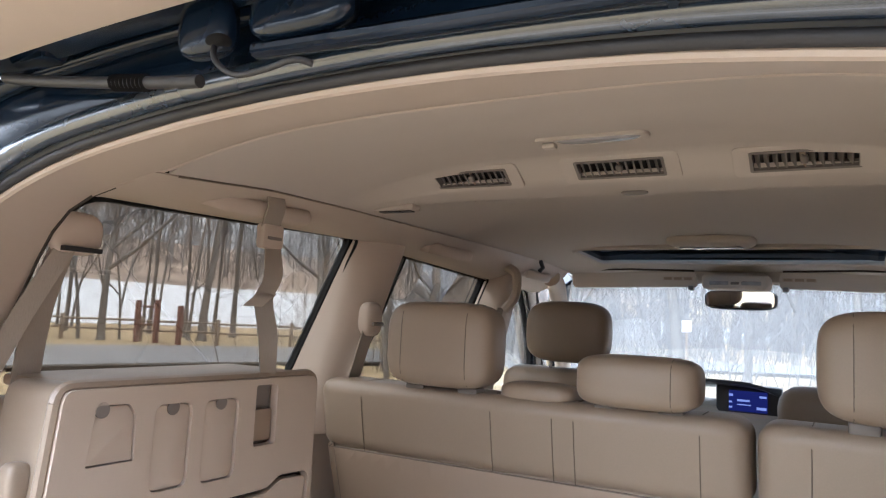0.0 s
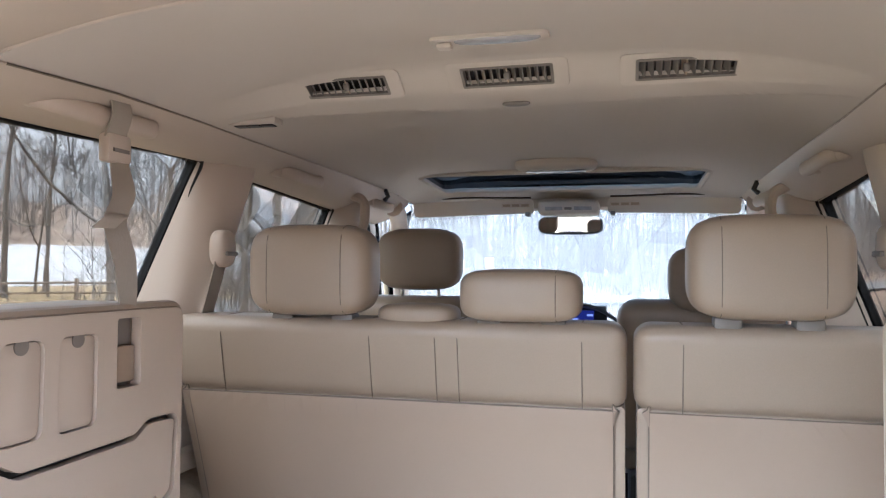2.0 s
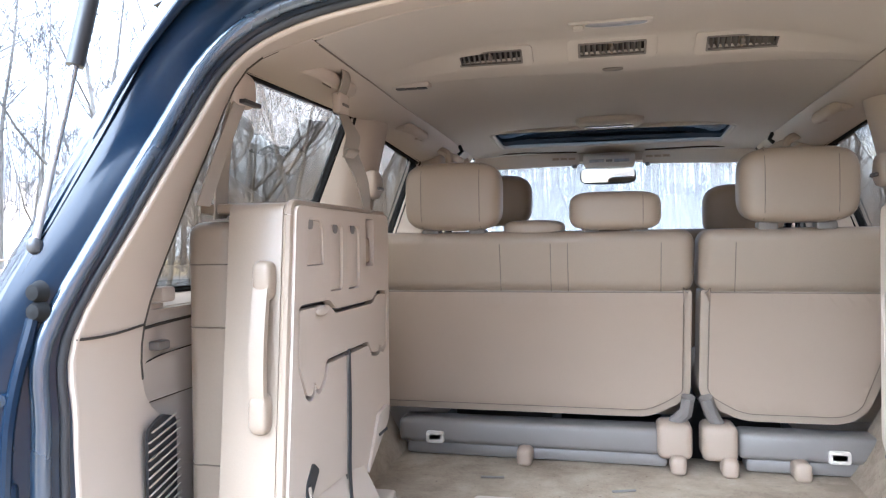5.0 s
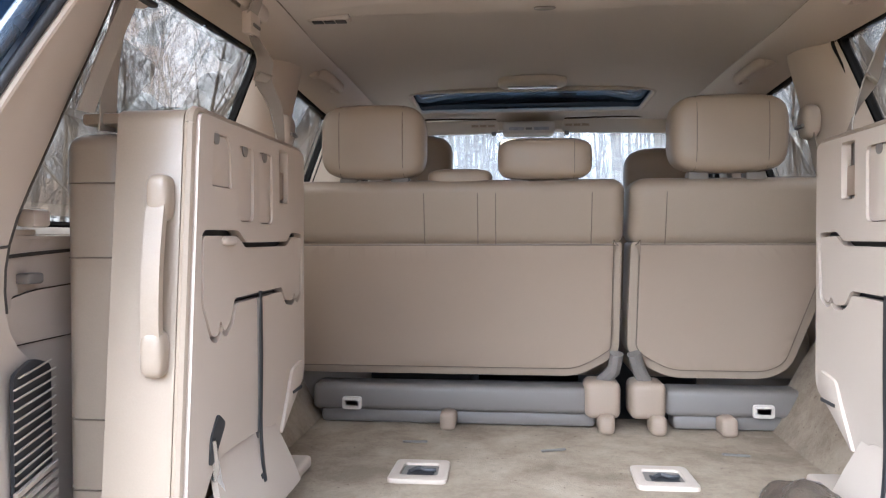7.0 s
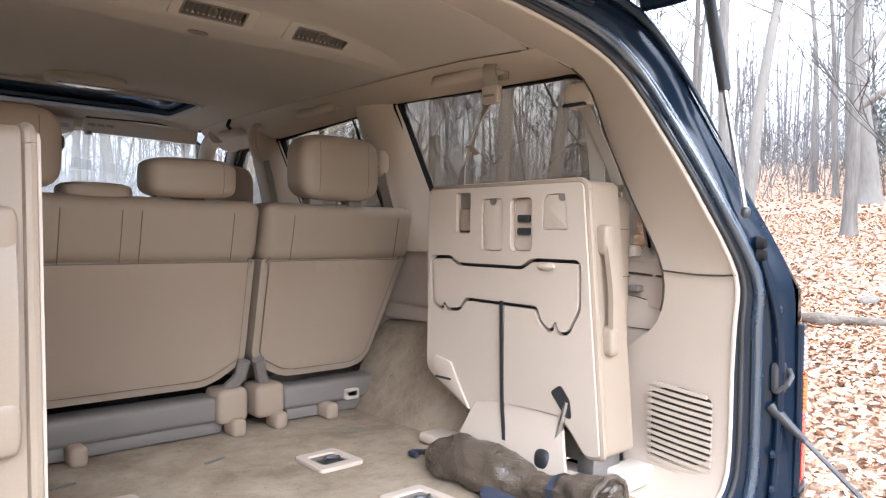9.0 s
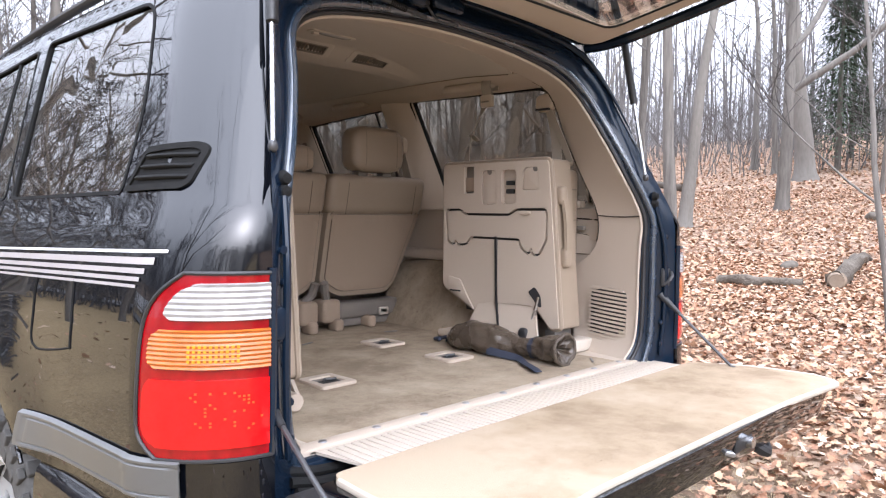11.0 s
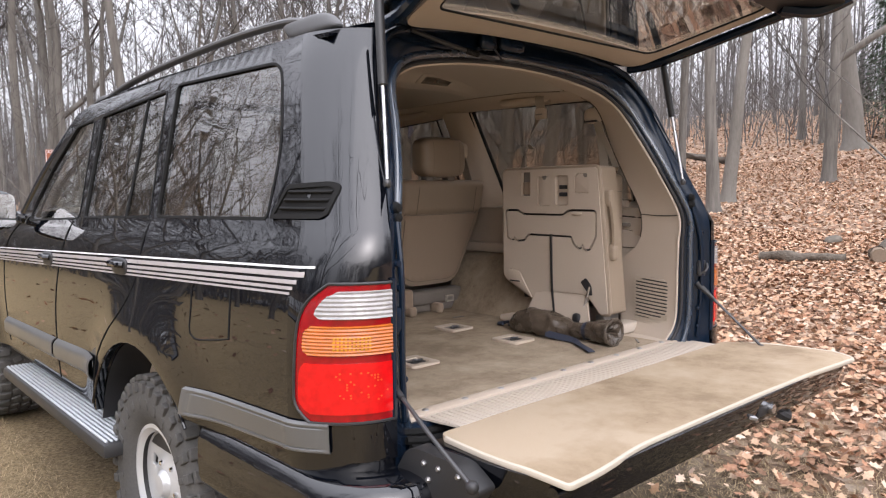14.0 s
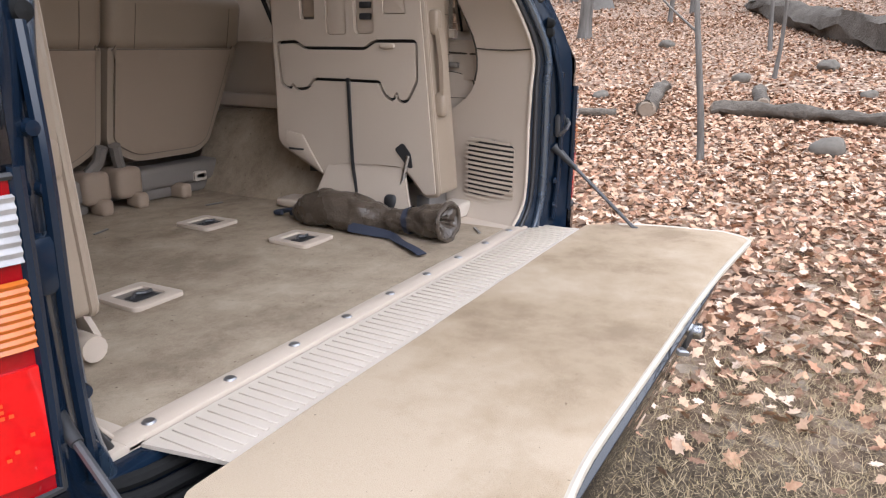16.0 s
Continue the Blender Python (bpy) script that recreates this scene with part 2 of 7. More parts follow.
# ---- shaping helpers ----
def finish(name, bm, mat, smooth=True):
    me = bpy.data.meshes.new(name)
    bmesh.ops.recalc_face_normals(bm, faces=bm.faces)
    if smooth:
        for f in bm.faces:
            f.smooth = True
        sharp = radians(38)
        for e in bm.edges:
            if len(e.link_faces) == 2 and e.calc_face_angle(0) > sharp:
                e.smooth = False
    bm.to_mesh(me)
    bm.free()
    me.materials.append(mat)
    return me


def part(name, bm, mat, parent=None, label="", smooth=True):
    ob = new(name, finish(name, bm, mat, smooth))
    ob.parent = parent
    if label:
        tagged(ob, label)
    return ob


def thing(name, label, category, group="", kind="", at=(0, 0, 0)):
    ob = new(name)
    ob.empty_display_size = 0.1
    ob.location = at
    return tagged(ob, label, category, group, kind)


def block(x0, x1, y0, y1, z0, z1, bevel=0.0, seg=2, bm=None):
    """A box between two corners, its edges rounded."""
    own = bm is None
    b = bmesh.new()
    bmesh.ops.create_cube(b, size=1.0)
    for v in b.verts:
        v.co = Vector(((x0 + x1) / 2 + v.co.x * (x1 - x0), (y0 + y1) / 2 + v.co.y * (y1 - y0), (z0 + z1) / 2 + v.co.z * (z1 - z0)))
    if bevel:
        bmesh.ops.bevel(b, geom=list(b.edges), offset=bevel, segments=seg, profile=0.5, affect="EDGES")
    if own:
        return b
    return merge(bm, b)


def merge(bm, other):
    me = bpy.data.meshes.new("t")
    other.to_mesh(me)
    other.free()
    bm.from_mesh(me)
    bpy.data.meshes.remove(me)
    return bm


def moved(bm, m):
    bmesh.ops.transform(bm, matrix=m, verts=bm.verts)
    return bm


def rounded(points, r, n=4):
    """A closed outline with its corners rounded; r: one radius or one per corner."""
    out = []
    k = len(points)
    for i, p in enumerate(points):
        p, a, b = Vector(p), Vector(points[i - 1]), Vector(points[(i + 1) % k])
        ri = r[i] if isinstance(r, (list, tuple)) else r
        da, db = (a - p), (b - p)
        ri = min(ri, da.length * 0.49, db.length * 0.49)
        if ri < 1e-5:
            out.append(tuple(p))
            continue
        s, e = p + da.normalized() * ri, p + db.normalized() * ri
        for j in range(n + 1):
            t = j / n
            out.append(tuple((1 - t) ** 2 * s + 2 * t * (1 - t) * p + t * t * e))
    return out


def plate(outer, holes, place, thick, step=0.0):
    """A plate with holes: outlines in (u, v), place(u, v, w) gives the point, w from 0 to thick. step: finest edge length."""
    bm = bmesh.new()
    edges = []

    def dense(loop):
        if not step:
            return loop
        out = []
        for i, p in enumerate(loop):
            q = loop[(i + 1) % len(loop)]
            d = math.dist(p, q)
            k = max(1, int(d / step))
            out += [(p[0] + (q[0] - p[0]) * j / k, p[1] + (q[1] - p[1]) * j / k) for j in range(k)]
        return out
    for loop in [outer, *holes]:
        vs = [bm.verts.new((p[0], p[1], 0)) for p in dense(loop)]
        edges += [bm.edges.new((vs[i], vs[(i + 1) % len(vs)])) for i in range(len(vs))]
    bmesh.ops.triangle_fill(bm, use_beauty=True, use_dissolve=False, edges=edges)
    if step:
        us = [v.co.x for v in bm.verts]
        vv = [v.co.y for v in bm.verts]
        for lo, hi, ax in ((min(us), max(us), 0), (min(vv), max(vv), 1)):
            for i in range(1, int((hi - lo) / step)):
                c = lo + i * step
                no = (1, 0, 0) if ax == 0 else (0, 1, 0)
                co = (c, 0, 0) if ax == 0 else (0, c, 0)
                bmesh.ops.bisect_plane(bm, geom=list(bm.verts) + list(bm.edges) + list(bm.faces), plane_co=co, plane_no=no)
    if thick:
        g = bmesh.ops.extrude_face_region(bm, geom=list(bm.faces))
        top = {v for v in g["geom"] if isinstance(v, bmesh.types.BMVert)}
    else:
        top = set()
    for v in bm.verts:
        v.co = Vector(place(v.co.x, v.co.y, thick if v in top else 0.0))
    return bm


def sheet(f, nu, nv, thick=0.0, close_u=False):
    """A surface f(u, v), u and v from 0 to 1, given thickness along its normals."""
    bm = bmesh.new()
    g = [[bm.verts.new(f(i / nu, j / nv)) for j in range(nv + 1)] for i in range(nu if close_u else nu + 1)]
    k = len(g)
    for i in range(nu):
        for j in range(nv):
            q = [g[i][j], g[(i + 1) % k][j], g[(i + 1) % k][j + 1], g[i][j + 1]]
            if len({tuple(round(c, 6) for c in v.co) for v in q}) > 2:
                bm.faces.new(q)
    if thick:
        bmesh.ops.recalc_face_normals(bm, faces=bm.faces)
        bm.normal_update()
        bmesh.ops.solidify(bm, geom=list(bm.faces), thickness=thick)
    return bm


def tube(points, radius, sides=10, caps=True, flat=1.0, up=(0, 0, 1)):
    """A rod through points; radius: one or one per point; flat: the ratio of its second axis."""
    bm = bmesh.new()
    pts = [Vector(p) for p in points]
    rs = radius if isinstance(radius, (list, tuple)) else [radius] * len(pts)
    rings = []
    side = None
    for i, p in enumerate(pts):
        d = (pts[min(i + 1, len(pts) - 1)] - pts[max(i - 1, 0)]).normalized()
        ref = Vector(up) if side is None else side
        if abs(d.dot(ref)) > 0.98:
            ref = Vector((1, 0, 0)) if abs(d.x) < 0.9 else Vector((0, 1, 0))
        a = (ref - d * d.dot(ref)).normalized()
        side = a
        b = d.cross(a)
        rings.append([bm.verts.new(p + a * math.cos(2 * math.pi * j / sides) * rs[i] + b * math.sin(2 * math.pi * j / sides) * rs[i] * flat) for j in range(sides)])
    for r0, r1 in zip(rings, rings[1:]):
        for j in range(sides):
            bm.faces.new((r0[j], r0[(j + 1) % sides], r1[(j + 1) % sides], r1[j]))
    if caps:
        bm.faces.new(rings[0][::-1])
        bm.faces.new(rings[-1])
    return bm


def curve_through(points, n=6):
    """A smooth line through points."""
    pts = [Vector(p) for p in points]
    out = []
    for i in range(len(pts) - 1):
        a, b, c, d = pts[max(i - 1, 0)], pts[i], pts[i + 1], pts[min(i + 2, len(pts) - 1)]
        for j in range(n):
            t = j / n
            out.append(0.5 * (2 * b + (c - a) * t + (2 * a - 5 * b + 4 * c - d) * t * t + (3 * b - a - 3 * c + d) * t ** 3))
    out.append(pts[-1])
    return out


def ribbon(points, width, thick, across=(1, 0, 0), n=5):
    """A flat band along points; across: its width's direction, one or one per point."""
    pts = curve_through(points, n)
    acr = [Vector(a) for a in across] if isinstance(across[0], (tuple, list, Vector)) else [Vector(across)] * len(points)
    bm = bmesh.new()
    rings = []
    for i, p in enumerate(pts):
        k = min(i / n, len(points) - 1)
        a = acr[int(k)].lerp(acr[min(int(k) + 1, len(points) - 1)], k - int(k)).normalized()
        d = (pts[min(i + 1, len(pts) - 1)] - pts[max(i - 1, 0)]).normalized()
        nrm = a.cross(d).normalized()
        rings.append([bm.verts.new(p + a * s * width / 2 + nrm * w * thick / 2) for s, w in ((-1, -1), (1, -1), (1, 1), (-1, 1))])
    for r0, r1 in zip(rings, rings[1:]):
        for j in range(4):
            bm.faces.new((r0[j], r0[(j + 1) % 4], r1[(j + 1) % 4], r1[j]))
    bm.faces.new(rings[0][::-1])
    bm.faces.new(rings[-1])
    return bm


def lathe(profile, n=32, axis="x", caps=True):
    """A body turned about an axis from (radius, along) pairs."""
    bm = bmesh.new()
    rings = []
    for r, a in profile:
        ring = []
        for j in range(n):
            t = 2 * math.pi * j / n
            c, s = r * math.cos(t), r * math.sin(t)
            ring.append(bm.verts.new((a, c, s) if axis == "x" else (c, a, s) if axis == "y" else (c, s, a)))
        rings.append(ring)
    for r0, r1 in zip(rings, rings[1:]):
        for j in range(n):
            bm.faces.new((r0[j], r0[(j + 1) % n], r1[(j + 1) % n], r1[j]))
    for ring, (r, a) in ((rings[0], profile[0]), (rings[-1], profile[-1])):
        if r > 1e-4 and caps:
            bm.faces.new(ring)
    return bm


def pillow(cx, cy, cz, sx, sy, sz, power=3.0, n=14, shape=None):
    """A rounded cushion (superellipsoid), full sizes; shape(p) may bend it."""
    bm = bmesh.new()
    bmesh.ops.create_cube(bm, size=2.0)
    bmesh.ops.subdivide_edges(bm, edges=list(bm.edges), cuts=n, use_grid_fill=True)
    for v in bm.verts:
        p = v.co
        k = (abs(p.x) ** power + abs(p.y) ** power + abs(p.z) ** power) ** (-1 / power)
        q = Vector((p.x * k, p.y * k, p.z * k))
        if shape:
            q = shape(q)
        v.co = Vector((cx + q.x * sx / 2, cy + q.y * sy / 2, cz + q.z * sz / 2))
    return bm


def lerp_table(table, t):
    for (a, va), (b, vb) in zip(table, table[1:]):
        if t <= b:
            return va + (vb - va) * max(0.0, (t - a) / (b - a))
    return table[-1][1]

# ---- the car: x to its right, y ahead, z up; the rear edge of its load floor is y = 0 ----
XS = [(0.40, 0.92), (0.55, 0.948), (0.80, 0.966), (0.95, 0.969), (1.05, 0.966), (1.15, 0.957), (1.22, 0.945), (1.27, 0.931), (1.30, 0.917), (1.33, 0.904), (1.45, 0.868), (1.62, 0.817), (1.80, 0.762), (1.86, 0.735)]


def side_x(z):
    """The flank's half width at a height, a smooth line through XS."""
    z = min(max(z, XS[0][0]), XS[-1][0])
    i = max(0, min(len(XS) - 2, sum(1 for a, _ in XS if a <= z) - 1))
    slope = lambda j: (XS[min(j + 1, len(XS) - 1)][1] - XS[max(j - 1, 0)][1]) / (XS[min(j + 1, len(XS) - 1)][0] - XS[max(j - 1, 0)][0])
    (a, va), (b, vb) = XS[i], XS[i + 1]
    h, t = b - a, (z - a) / (b - a)
    return va * (1 + 2 * t) * (1 - t) ** 2 + vb * t * t * (3 - 2 * t) + h * (slope(i) * t * (1 - t) ** 2 - slope(i + 1) * t * t * (1 - t))


def rear_y(z):
    return -0.06 + max(0.0, z - 1.28) * 0.44


def inner_x(z):
    return 0.78 if z < 1.32 else 0.80 - 0.30 * (z - 1.32) - 0.02 * max(0, 1.34 - z) / 0.02


def corner_row(z, off=0.0):
    xin = 0.785 if z < 1.28 else 0.785 - (z - 1.28) * 0.30
    e = 1.06 + 0.10 * min(1.0, max(0.0, (z - 1.18) / 0.25))
    return xin, side_x(z) + off, rear_y(z) + 0.17, rear_y(z) - 0.018 - off, e


def corner(z, a, off=0.0):
    """The rounded rear corner: a = 0 at the flank, 1 at the jamb."""
    xin, xo, yc, ye, e = corner_row(z, off)
    t = a * math.pi / 2
    return (xin + (xo - xin) * math.cos(t) ** e, yc - (yc - ye) * math.sin(t) ** e, z)


def corner_x(z, y, off=0.0):
    """The half width of flank or corner at y."""
    xin, xo, yc, ye, e = corner_row(z, off)
    k = min(1.0, max(0.0, (yc - y) / (yc - ye)))
    return xin + (xo - xin) * max(0.0, 1 - (k ** (1 / e)) ** 2) ** (e / 2)


suv = thing("suv", "black off-road estate car, silver stripes, hatch and tailgate open", "car")

# flanks with wheel arches and window openings
HUBS = (1.09, 3.94)
HUB_Z, ARCH = 0.385, 0.52


def arch(y, z_from, z_to, n=14):
    a0, a1 = math.asin((z_from - HUB_Z) / ARCH), math.pi - math.asin((z_to - HUB_Z) / ARCH)
    return [(y - ARCH * math.cos(a0 + (a1 - a0) * i / n), HUB_Z + ARCH * math.sin(a0 + (a1 - a0) * i / n)) for i in range(n + 1)]


flank = [(rear_y(z) + 0.17, z) for z in (1.86, 1.80, 1.70, 1.60, 1.50, 1.40, 1.33, 1.30, 1.27, 1.20, 1.05, 0.90, 0.72)]
flank += arch(HUBS[0], 0.74, 0.56) + arch(HUBS[1], 0.56, 0.60)
flank += [(4.70, 0.60), (4.72, 1.0), (4.62, 1.10), (4.0, 1.19), (3.10, 1.25), (2.93, 1.29), (2.70, 1.52), (2.52, 1.70), (2.40, 1.80), (2.25, 1.835), (1.2, 1.86)]
WIN_Q = rounded([(1.075, 1.335), (1.19, 1.812), (0.43, 1.792), (0.315, 1.53), (0.31, 1.345)], [0.02, 0.03, 0.07, 0.08, 0.02])
WIN_R = rounded([(1.135, 1.335), (1.275, 1.80), (1.985, 1.762), (1.875, 1.315)], 0.025)
WIN_F = rounded([(1.935, 1.312), (2.085, 1.757), (2.33, 1.742), (2.58, 1.55), (2.74, 1.36), (2.74, 1.285)], 0.03)


def flare(y, z):
    """The swelling of the flank over the wheels."""
    if z > 1.24:
        return 0.0
    d = min(math.hypot(y - h, z - HUB_Z) for h in HUBS)
    return 0.036 * math.exp(-((d - ARCH) / 0.13) ** 2) * min(1.0, (1.24 - z) / 0.2)


def flank_place(s, off=0.0):
    return lambda u, v, w: (s * (side_x(v) + flare(u, v) + off - w), u, v)


def offset_loop(loop, d):
    """An outline moved outwards by d (inwards: minus)."""
    area = sum(a[0] * b[1] - b[0] * a[1] for a, b in zip(loop, loop[1:] + loop[:1]))
    sg = 1 if area > 0 else -1
    out = []
    for i, p in enumerate(loop):
        a, b = Vector(loop[i - 1]), Vector(loop[(i + 1) % len(loop)])
        t = (b - a)
        if t.length < 1e-7:
            out.append(p)
            continue
        t.normalize()
        out.append((p[0] + t.y * d * sg, p[1] - t.x * d * sg))
    return out


for s in (-1, 1):
    panel = part("side_panel", plate(flank, [WIN_Q, WIN_R, WIN_F], flank_place(s), 0.03, 0.06), PAINT, suv, "glossy black painted flank")
    skin = lambda y, z: side_x(z) + flare(y, z)
    normals = []
    for f in panel.data.polygons:
        for v in f.vertices:
            x, y, z = panel.data.vertices[v].co
            if f.normal.x * s > 0.5:
                normals.append(Vector((s, -(skin(y + 0.004, z) - skin(y - 0.004, z)) / 0.008, -(skin(y, z + 0.004) - skin(y, z - 0.004)) / 0.008)).normalized())
            else:
                normals.append(f.normal.copy())
    panel.data.normals_split_custom_set(normals)
    for win, mat in ((WIN_Q, GLASS_DARK), (WIN_R, GLASS_DARK), (WIN_F, GLASS_SIDE)):
        seal = part("window_seal", plate(offset_loop(win, 0.002), [offset_loop(win, -0.006)], flank_place(s, 0.002), 0.02), RUBBER, suv)
        pane = part("window_pane", plate(offset_loop(win, -0.004), [], flank_place(s, -0.006), 0.004, 0.1), mat, seal)
        pane.visible_shadow = win is not WIN_F
    part("window_bar", tube([(s * (side_x(1.31) - 0.006), 1.37, 1.315), (s * (side_x(1.55) - 0.006), 1.42, 1.55), (s * (side_x(1.785) - 0.006), 1.465, 1.785)], 0.006, 8), RUBBER, suv)
    part("rear_corner", sheet(lambda u, v: Vector(corner(0.70 + 1.16 * v, u)) * 1.0 if s > 0 else Vector((-corner(0.70 + 1.16 * v, u)[0], *corner(0.70 + 1.16 * v, u)[1:])), 14, 26), PAINT, suv)
    # shut lines of doors and fuel flap
    lines = [[(1.115, 1.32), (1.12, 1.20), (1.15, 1.10), (1.24, 1.00), (1.38, 0.90), (1.50, 0.79), (1.56, 0.68), (1.59, 0.57)],
             [(1.99, 1.30), (2.06, 1.16), (2.14, 0.95), (2.18, 0.76), (2.20, 0.57)],
             [(2.90, 1.27), (3.12, 1.14), (3.18, 0.9), (3.18, 0.6)]]
    if s < 0:
        lines.append([(0.655, 1.15), (0.44, 1.168), (0.42, 1.15), (0.42, 1.03), (0.44, 1.012), (0.60, 0.987), (0.655, 0.99), (0.675, 1.01), (0.672, 1.07), (0.668, 1.13), (0.655, 1.15)])
    for ln in lines:
        pts = [(s * (side_x(p.y) + flare(p.x, p.y) + 0.0004), p.x, p.y) for p in curve_through([(a, b, 0) for a, b in ln], 5)]
        part("shut_line", tube([(a, b, c) for a, b, c in pts], 0.0026, 6), RUBBER, suv)
    # silver stripes that fade out towards the tail
    for k, (z0, z1) in enumerate(((0.0, -0.006), (-0.014, -0.027), (-0.034, -0.044), (-0.050, -0.058), (-0.064, -0.070))):
        end = (0.035, 0.062, 0.085, 0.098, 0.108)[k]

        def stripe(u, v, w, s=s, z0=z0, z1=z1, end=end):
            y = end + (3.75 - end) * u ** 2.2
            z = 1.243 - 0.0365 * y + z0 + (z1 - z0) * v
            return (s * (corner_x(z, y) + flare(y, z) + 0.0028), y, z)
        part("stripe", sheet(lambda u, v: stripe(u, v, 0), 60, 2, 0.0008), STRIPE_WHITE if k == 0 else STRIPE_GREY, suv)
    # grey lower mouldings
    for y0, y1, z0, z1 in ((1.56, 2.165, 0.670, 0.770), (2.20, 3.16, 0.648, 0.750)):
        part("door_moulding", sheet(lambda u, v: (s * (side_x(0.7) + flare(y0 + (y1 - y0) * u, 0.72) + 0.004 + 0.022 * (1 - abs(2 * v - 1) ** 4)), y0 + (y1 - y0) * u, z0 + (z1 - z0) * v + 0.02 * (0.5 - u)), 16, 8, 0.004), CLADDING, suv, "grey painted door moulding")

    def quarter_mould(u, v):
        y = 0.69 - 0.02 * v - u * 0.74
        lo, hi = 0.795 - 0.068 * max(0.0, y), 0.872 - 0.050 * max(0.0, y)
        z = lo + (hi - lo) * v
        edge = min(u / 0.05, (1 - u) / 0.05, v / 0.16, (1 - v) / 0.16)
        bulge = 0.010 * min(1.0, min(v, 1 - v) / 0.06) - 0.0035 * max(0.0, 1 - abs(edge - 1) / 0.18)
        if y > rear_y(z) + 0.17:
            return (s * (side_x(z) + flare(y, z) + 0.004 + bulge), y, z)
        f = min(1.0, (rear_y(z) + 0.17 - y) / 0.15)
        q = corner(z, f * 0.44, 0.006 + bulge)
        return (s * q[0], q[1], z)
    part("quarter_moulding", sheet(quarter_mould, 60, 30, 0.004), CLADDING, suv, "grey painted quarter moulding")
    # flared arch lips
    for hy in HUBS:
        pts = [(s * (side_x(0.8) + 0.030), hy - (ARCH + 0.004) * math.cos(a), HUB_Z + (ARCH + 0.004) * math.sin(a)) for a in [math.pi * (0.21 + 0.66 * i / 30) for i in range(31)]]
        part("arch_lip", tube(pts, 0.006, 8), PAINT, suv)
        part("wheel_housing", sheet(lambda u, v: (s * (0.955 - 0.19 * v), hy - (ARCH + 0.01) * math.cos(math.pi * (0.08 + 0.84 * u)), HUB_Z + (ARCH + 0.01) * math.sin(math.pi * (0.08 + 0.84 * u))), 20, 2, 0.006), BLACK_PLASTIC, suv)
    # air outlet behind the quarter glass
    gill_out = rounded([(0.292, 1.348), (0.235, 1.437), (0.075, 1.443), (0.05, 1.43), (0.055, 1.362), (0.07, 1.352)], [0.01, 0.02, 0.015, 0.015, 0.015, 0.015])

    def gill_place(u, v, w, off=0.006):
        x = corner_x(v, u)
        return (s * (x + off - w), u, v)
    vent = part("air_outlet", plate(gill_out, [offset_loop(gill_out, -0.012)], gill_place, 0.02, 0.03), RUBBER, suv, "black slatted air outlet")
    part("mesh_back", plate(offset_loop(gill_out, -0.008), [], lambda u, v, w: gill_place(u, v, w, 0.001), 0.002, 0.03), RUBBER, vent)
    for k in range(3):
        zc = 1.375 + k * 0.021
        part("slat", sheet(lambda u, v: gill_place(0.065 + (0.262 - 0.055 * (zc - 1.35) / 0.09 - 0.065) * u, zc + 0.009 * v - 0.004, 0, 0.004 + 0.005 * math.sin(math.pi * v)), 8, 4, 0.003), RUBBER, vent)
    # door handles
    for hy, hz in ((1.295, 1.155), (2.255, 1.122)):
        h = part("door_handle", pillow(s * (side_x(hz) + 0.004), hy, hz, 0.02, 0.15, 0.062, 3.5, 8), BLACK_PLASTIC, suv)
        part("handle_grip", tube([(s * (side_x(hz) + 0.012), hy + 0.055, hz + 0.012), (s * (side_x(hz) + 0.032), hy + 0.02, hz + 0.012), (s * (side_x(hz) + 0.03), hy - 0.045, hz + 0.01), (s * (side_x(hz) + 0.012), hy - 0.06, hz + 0.008)], 0.012, 8), PAINT, h)
    # roof rail
    rail = part("roof_rail", tube(curve_through([(s * 0.655, 0.47, 1.918), (s * 0.655, 0.58, 1.940), (s * 0.66, 0.9, 1.948), (s * 0.665, 1.4, 1.937), (s * 0.67, 1.85, 1.912), (s * 0.675, 2.18, 1.872)], 6), 0.0125, 10, flat=1.5), RAIL_GREY, suv)
    part("rail_foot", pillow(s * 0.655, 0.45, 1.905, 0.052, 0.26, 0.062, 3.6, 8, lambda q: Vector((q.x * (1 - 0.25 * q.z), q.y + 0.28 * q.z, q.z))), RAIL_GREY, rail)
    part("rail_foot", pillow(s * 0.675, 2.24, 1.86, 0.06, 0.22, 0.05, 2.6, 8), RAIL_GREY, rail)
    # side step
    step = part("side_step", block(s * 0.84 if s > 0 else s * 1.03, s * 1.03 if s > 0 else s * 0.84, 1.36, 3.04, 0.425, 0.482, 0.015), BLACK_PLASTIC, suv, "aluminium topped running board")
    for k in range(9):
        xc = s * (0.865 + 0.018 * k)
        part("tread_bar", block(xc - 0.0055, xc + 0.0055, 1.385, 3.02, 0.477, 0.490, 0.003, 1), TREAD_ALU, step)
    # door mirror
    mir = part("door_mirror", pillow(s * 1.075, 2.80, 1.338, 0.21, 0.12, 0.20, 3.2, 10), PAINT, suv)
    part("mirror_glass", plate(rounded([(-0.09, -0.082), (0.09, -0.082), (0.09, 0.082), (-0.09, 0.082)], 0.03), [], lambda u, v, w: (s * 1.075 + u, 2.735 + 0.02 * v - s * 0.05 * u - w, 1.338 + v), 0.006), MIRROR, mir)
    part("mirror_arm", tube([(s * 0.93, 2.80, 1.29), (s * 1.0, 2.80, 1.315)], 0.025, 8), PAINT, mir)

# roof with its sunroof opening
SUN = rounded([(-0.468, 2.055), (0.468, 2.055), (0.468, 2.435), (-0.468, 2.435)], 0.05)


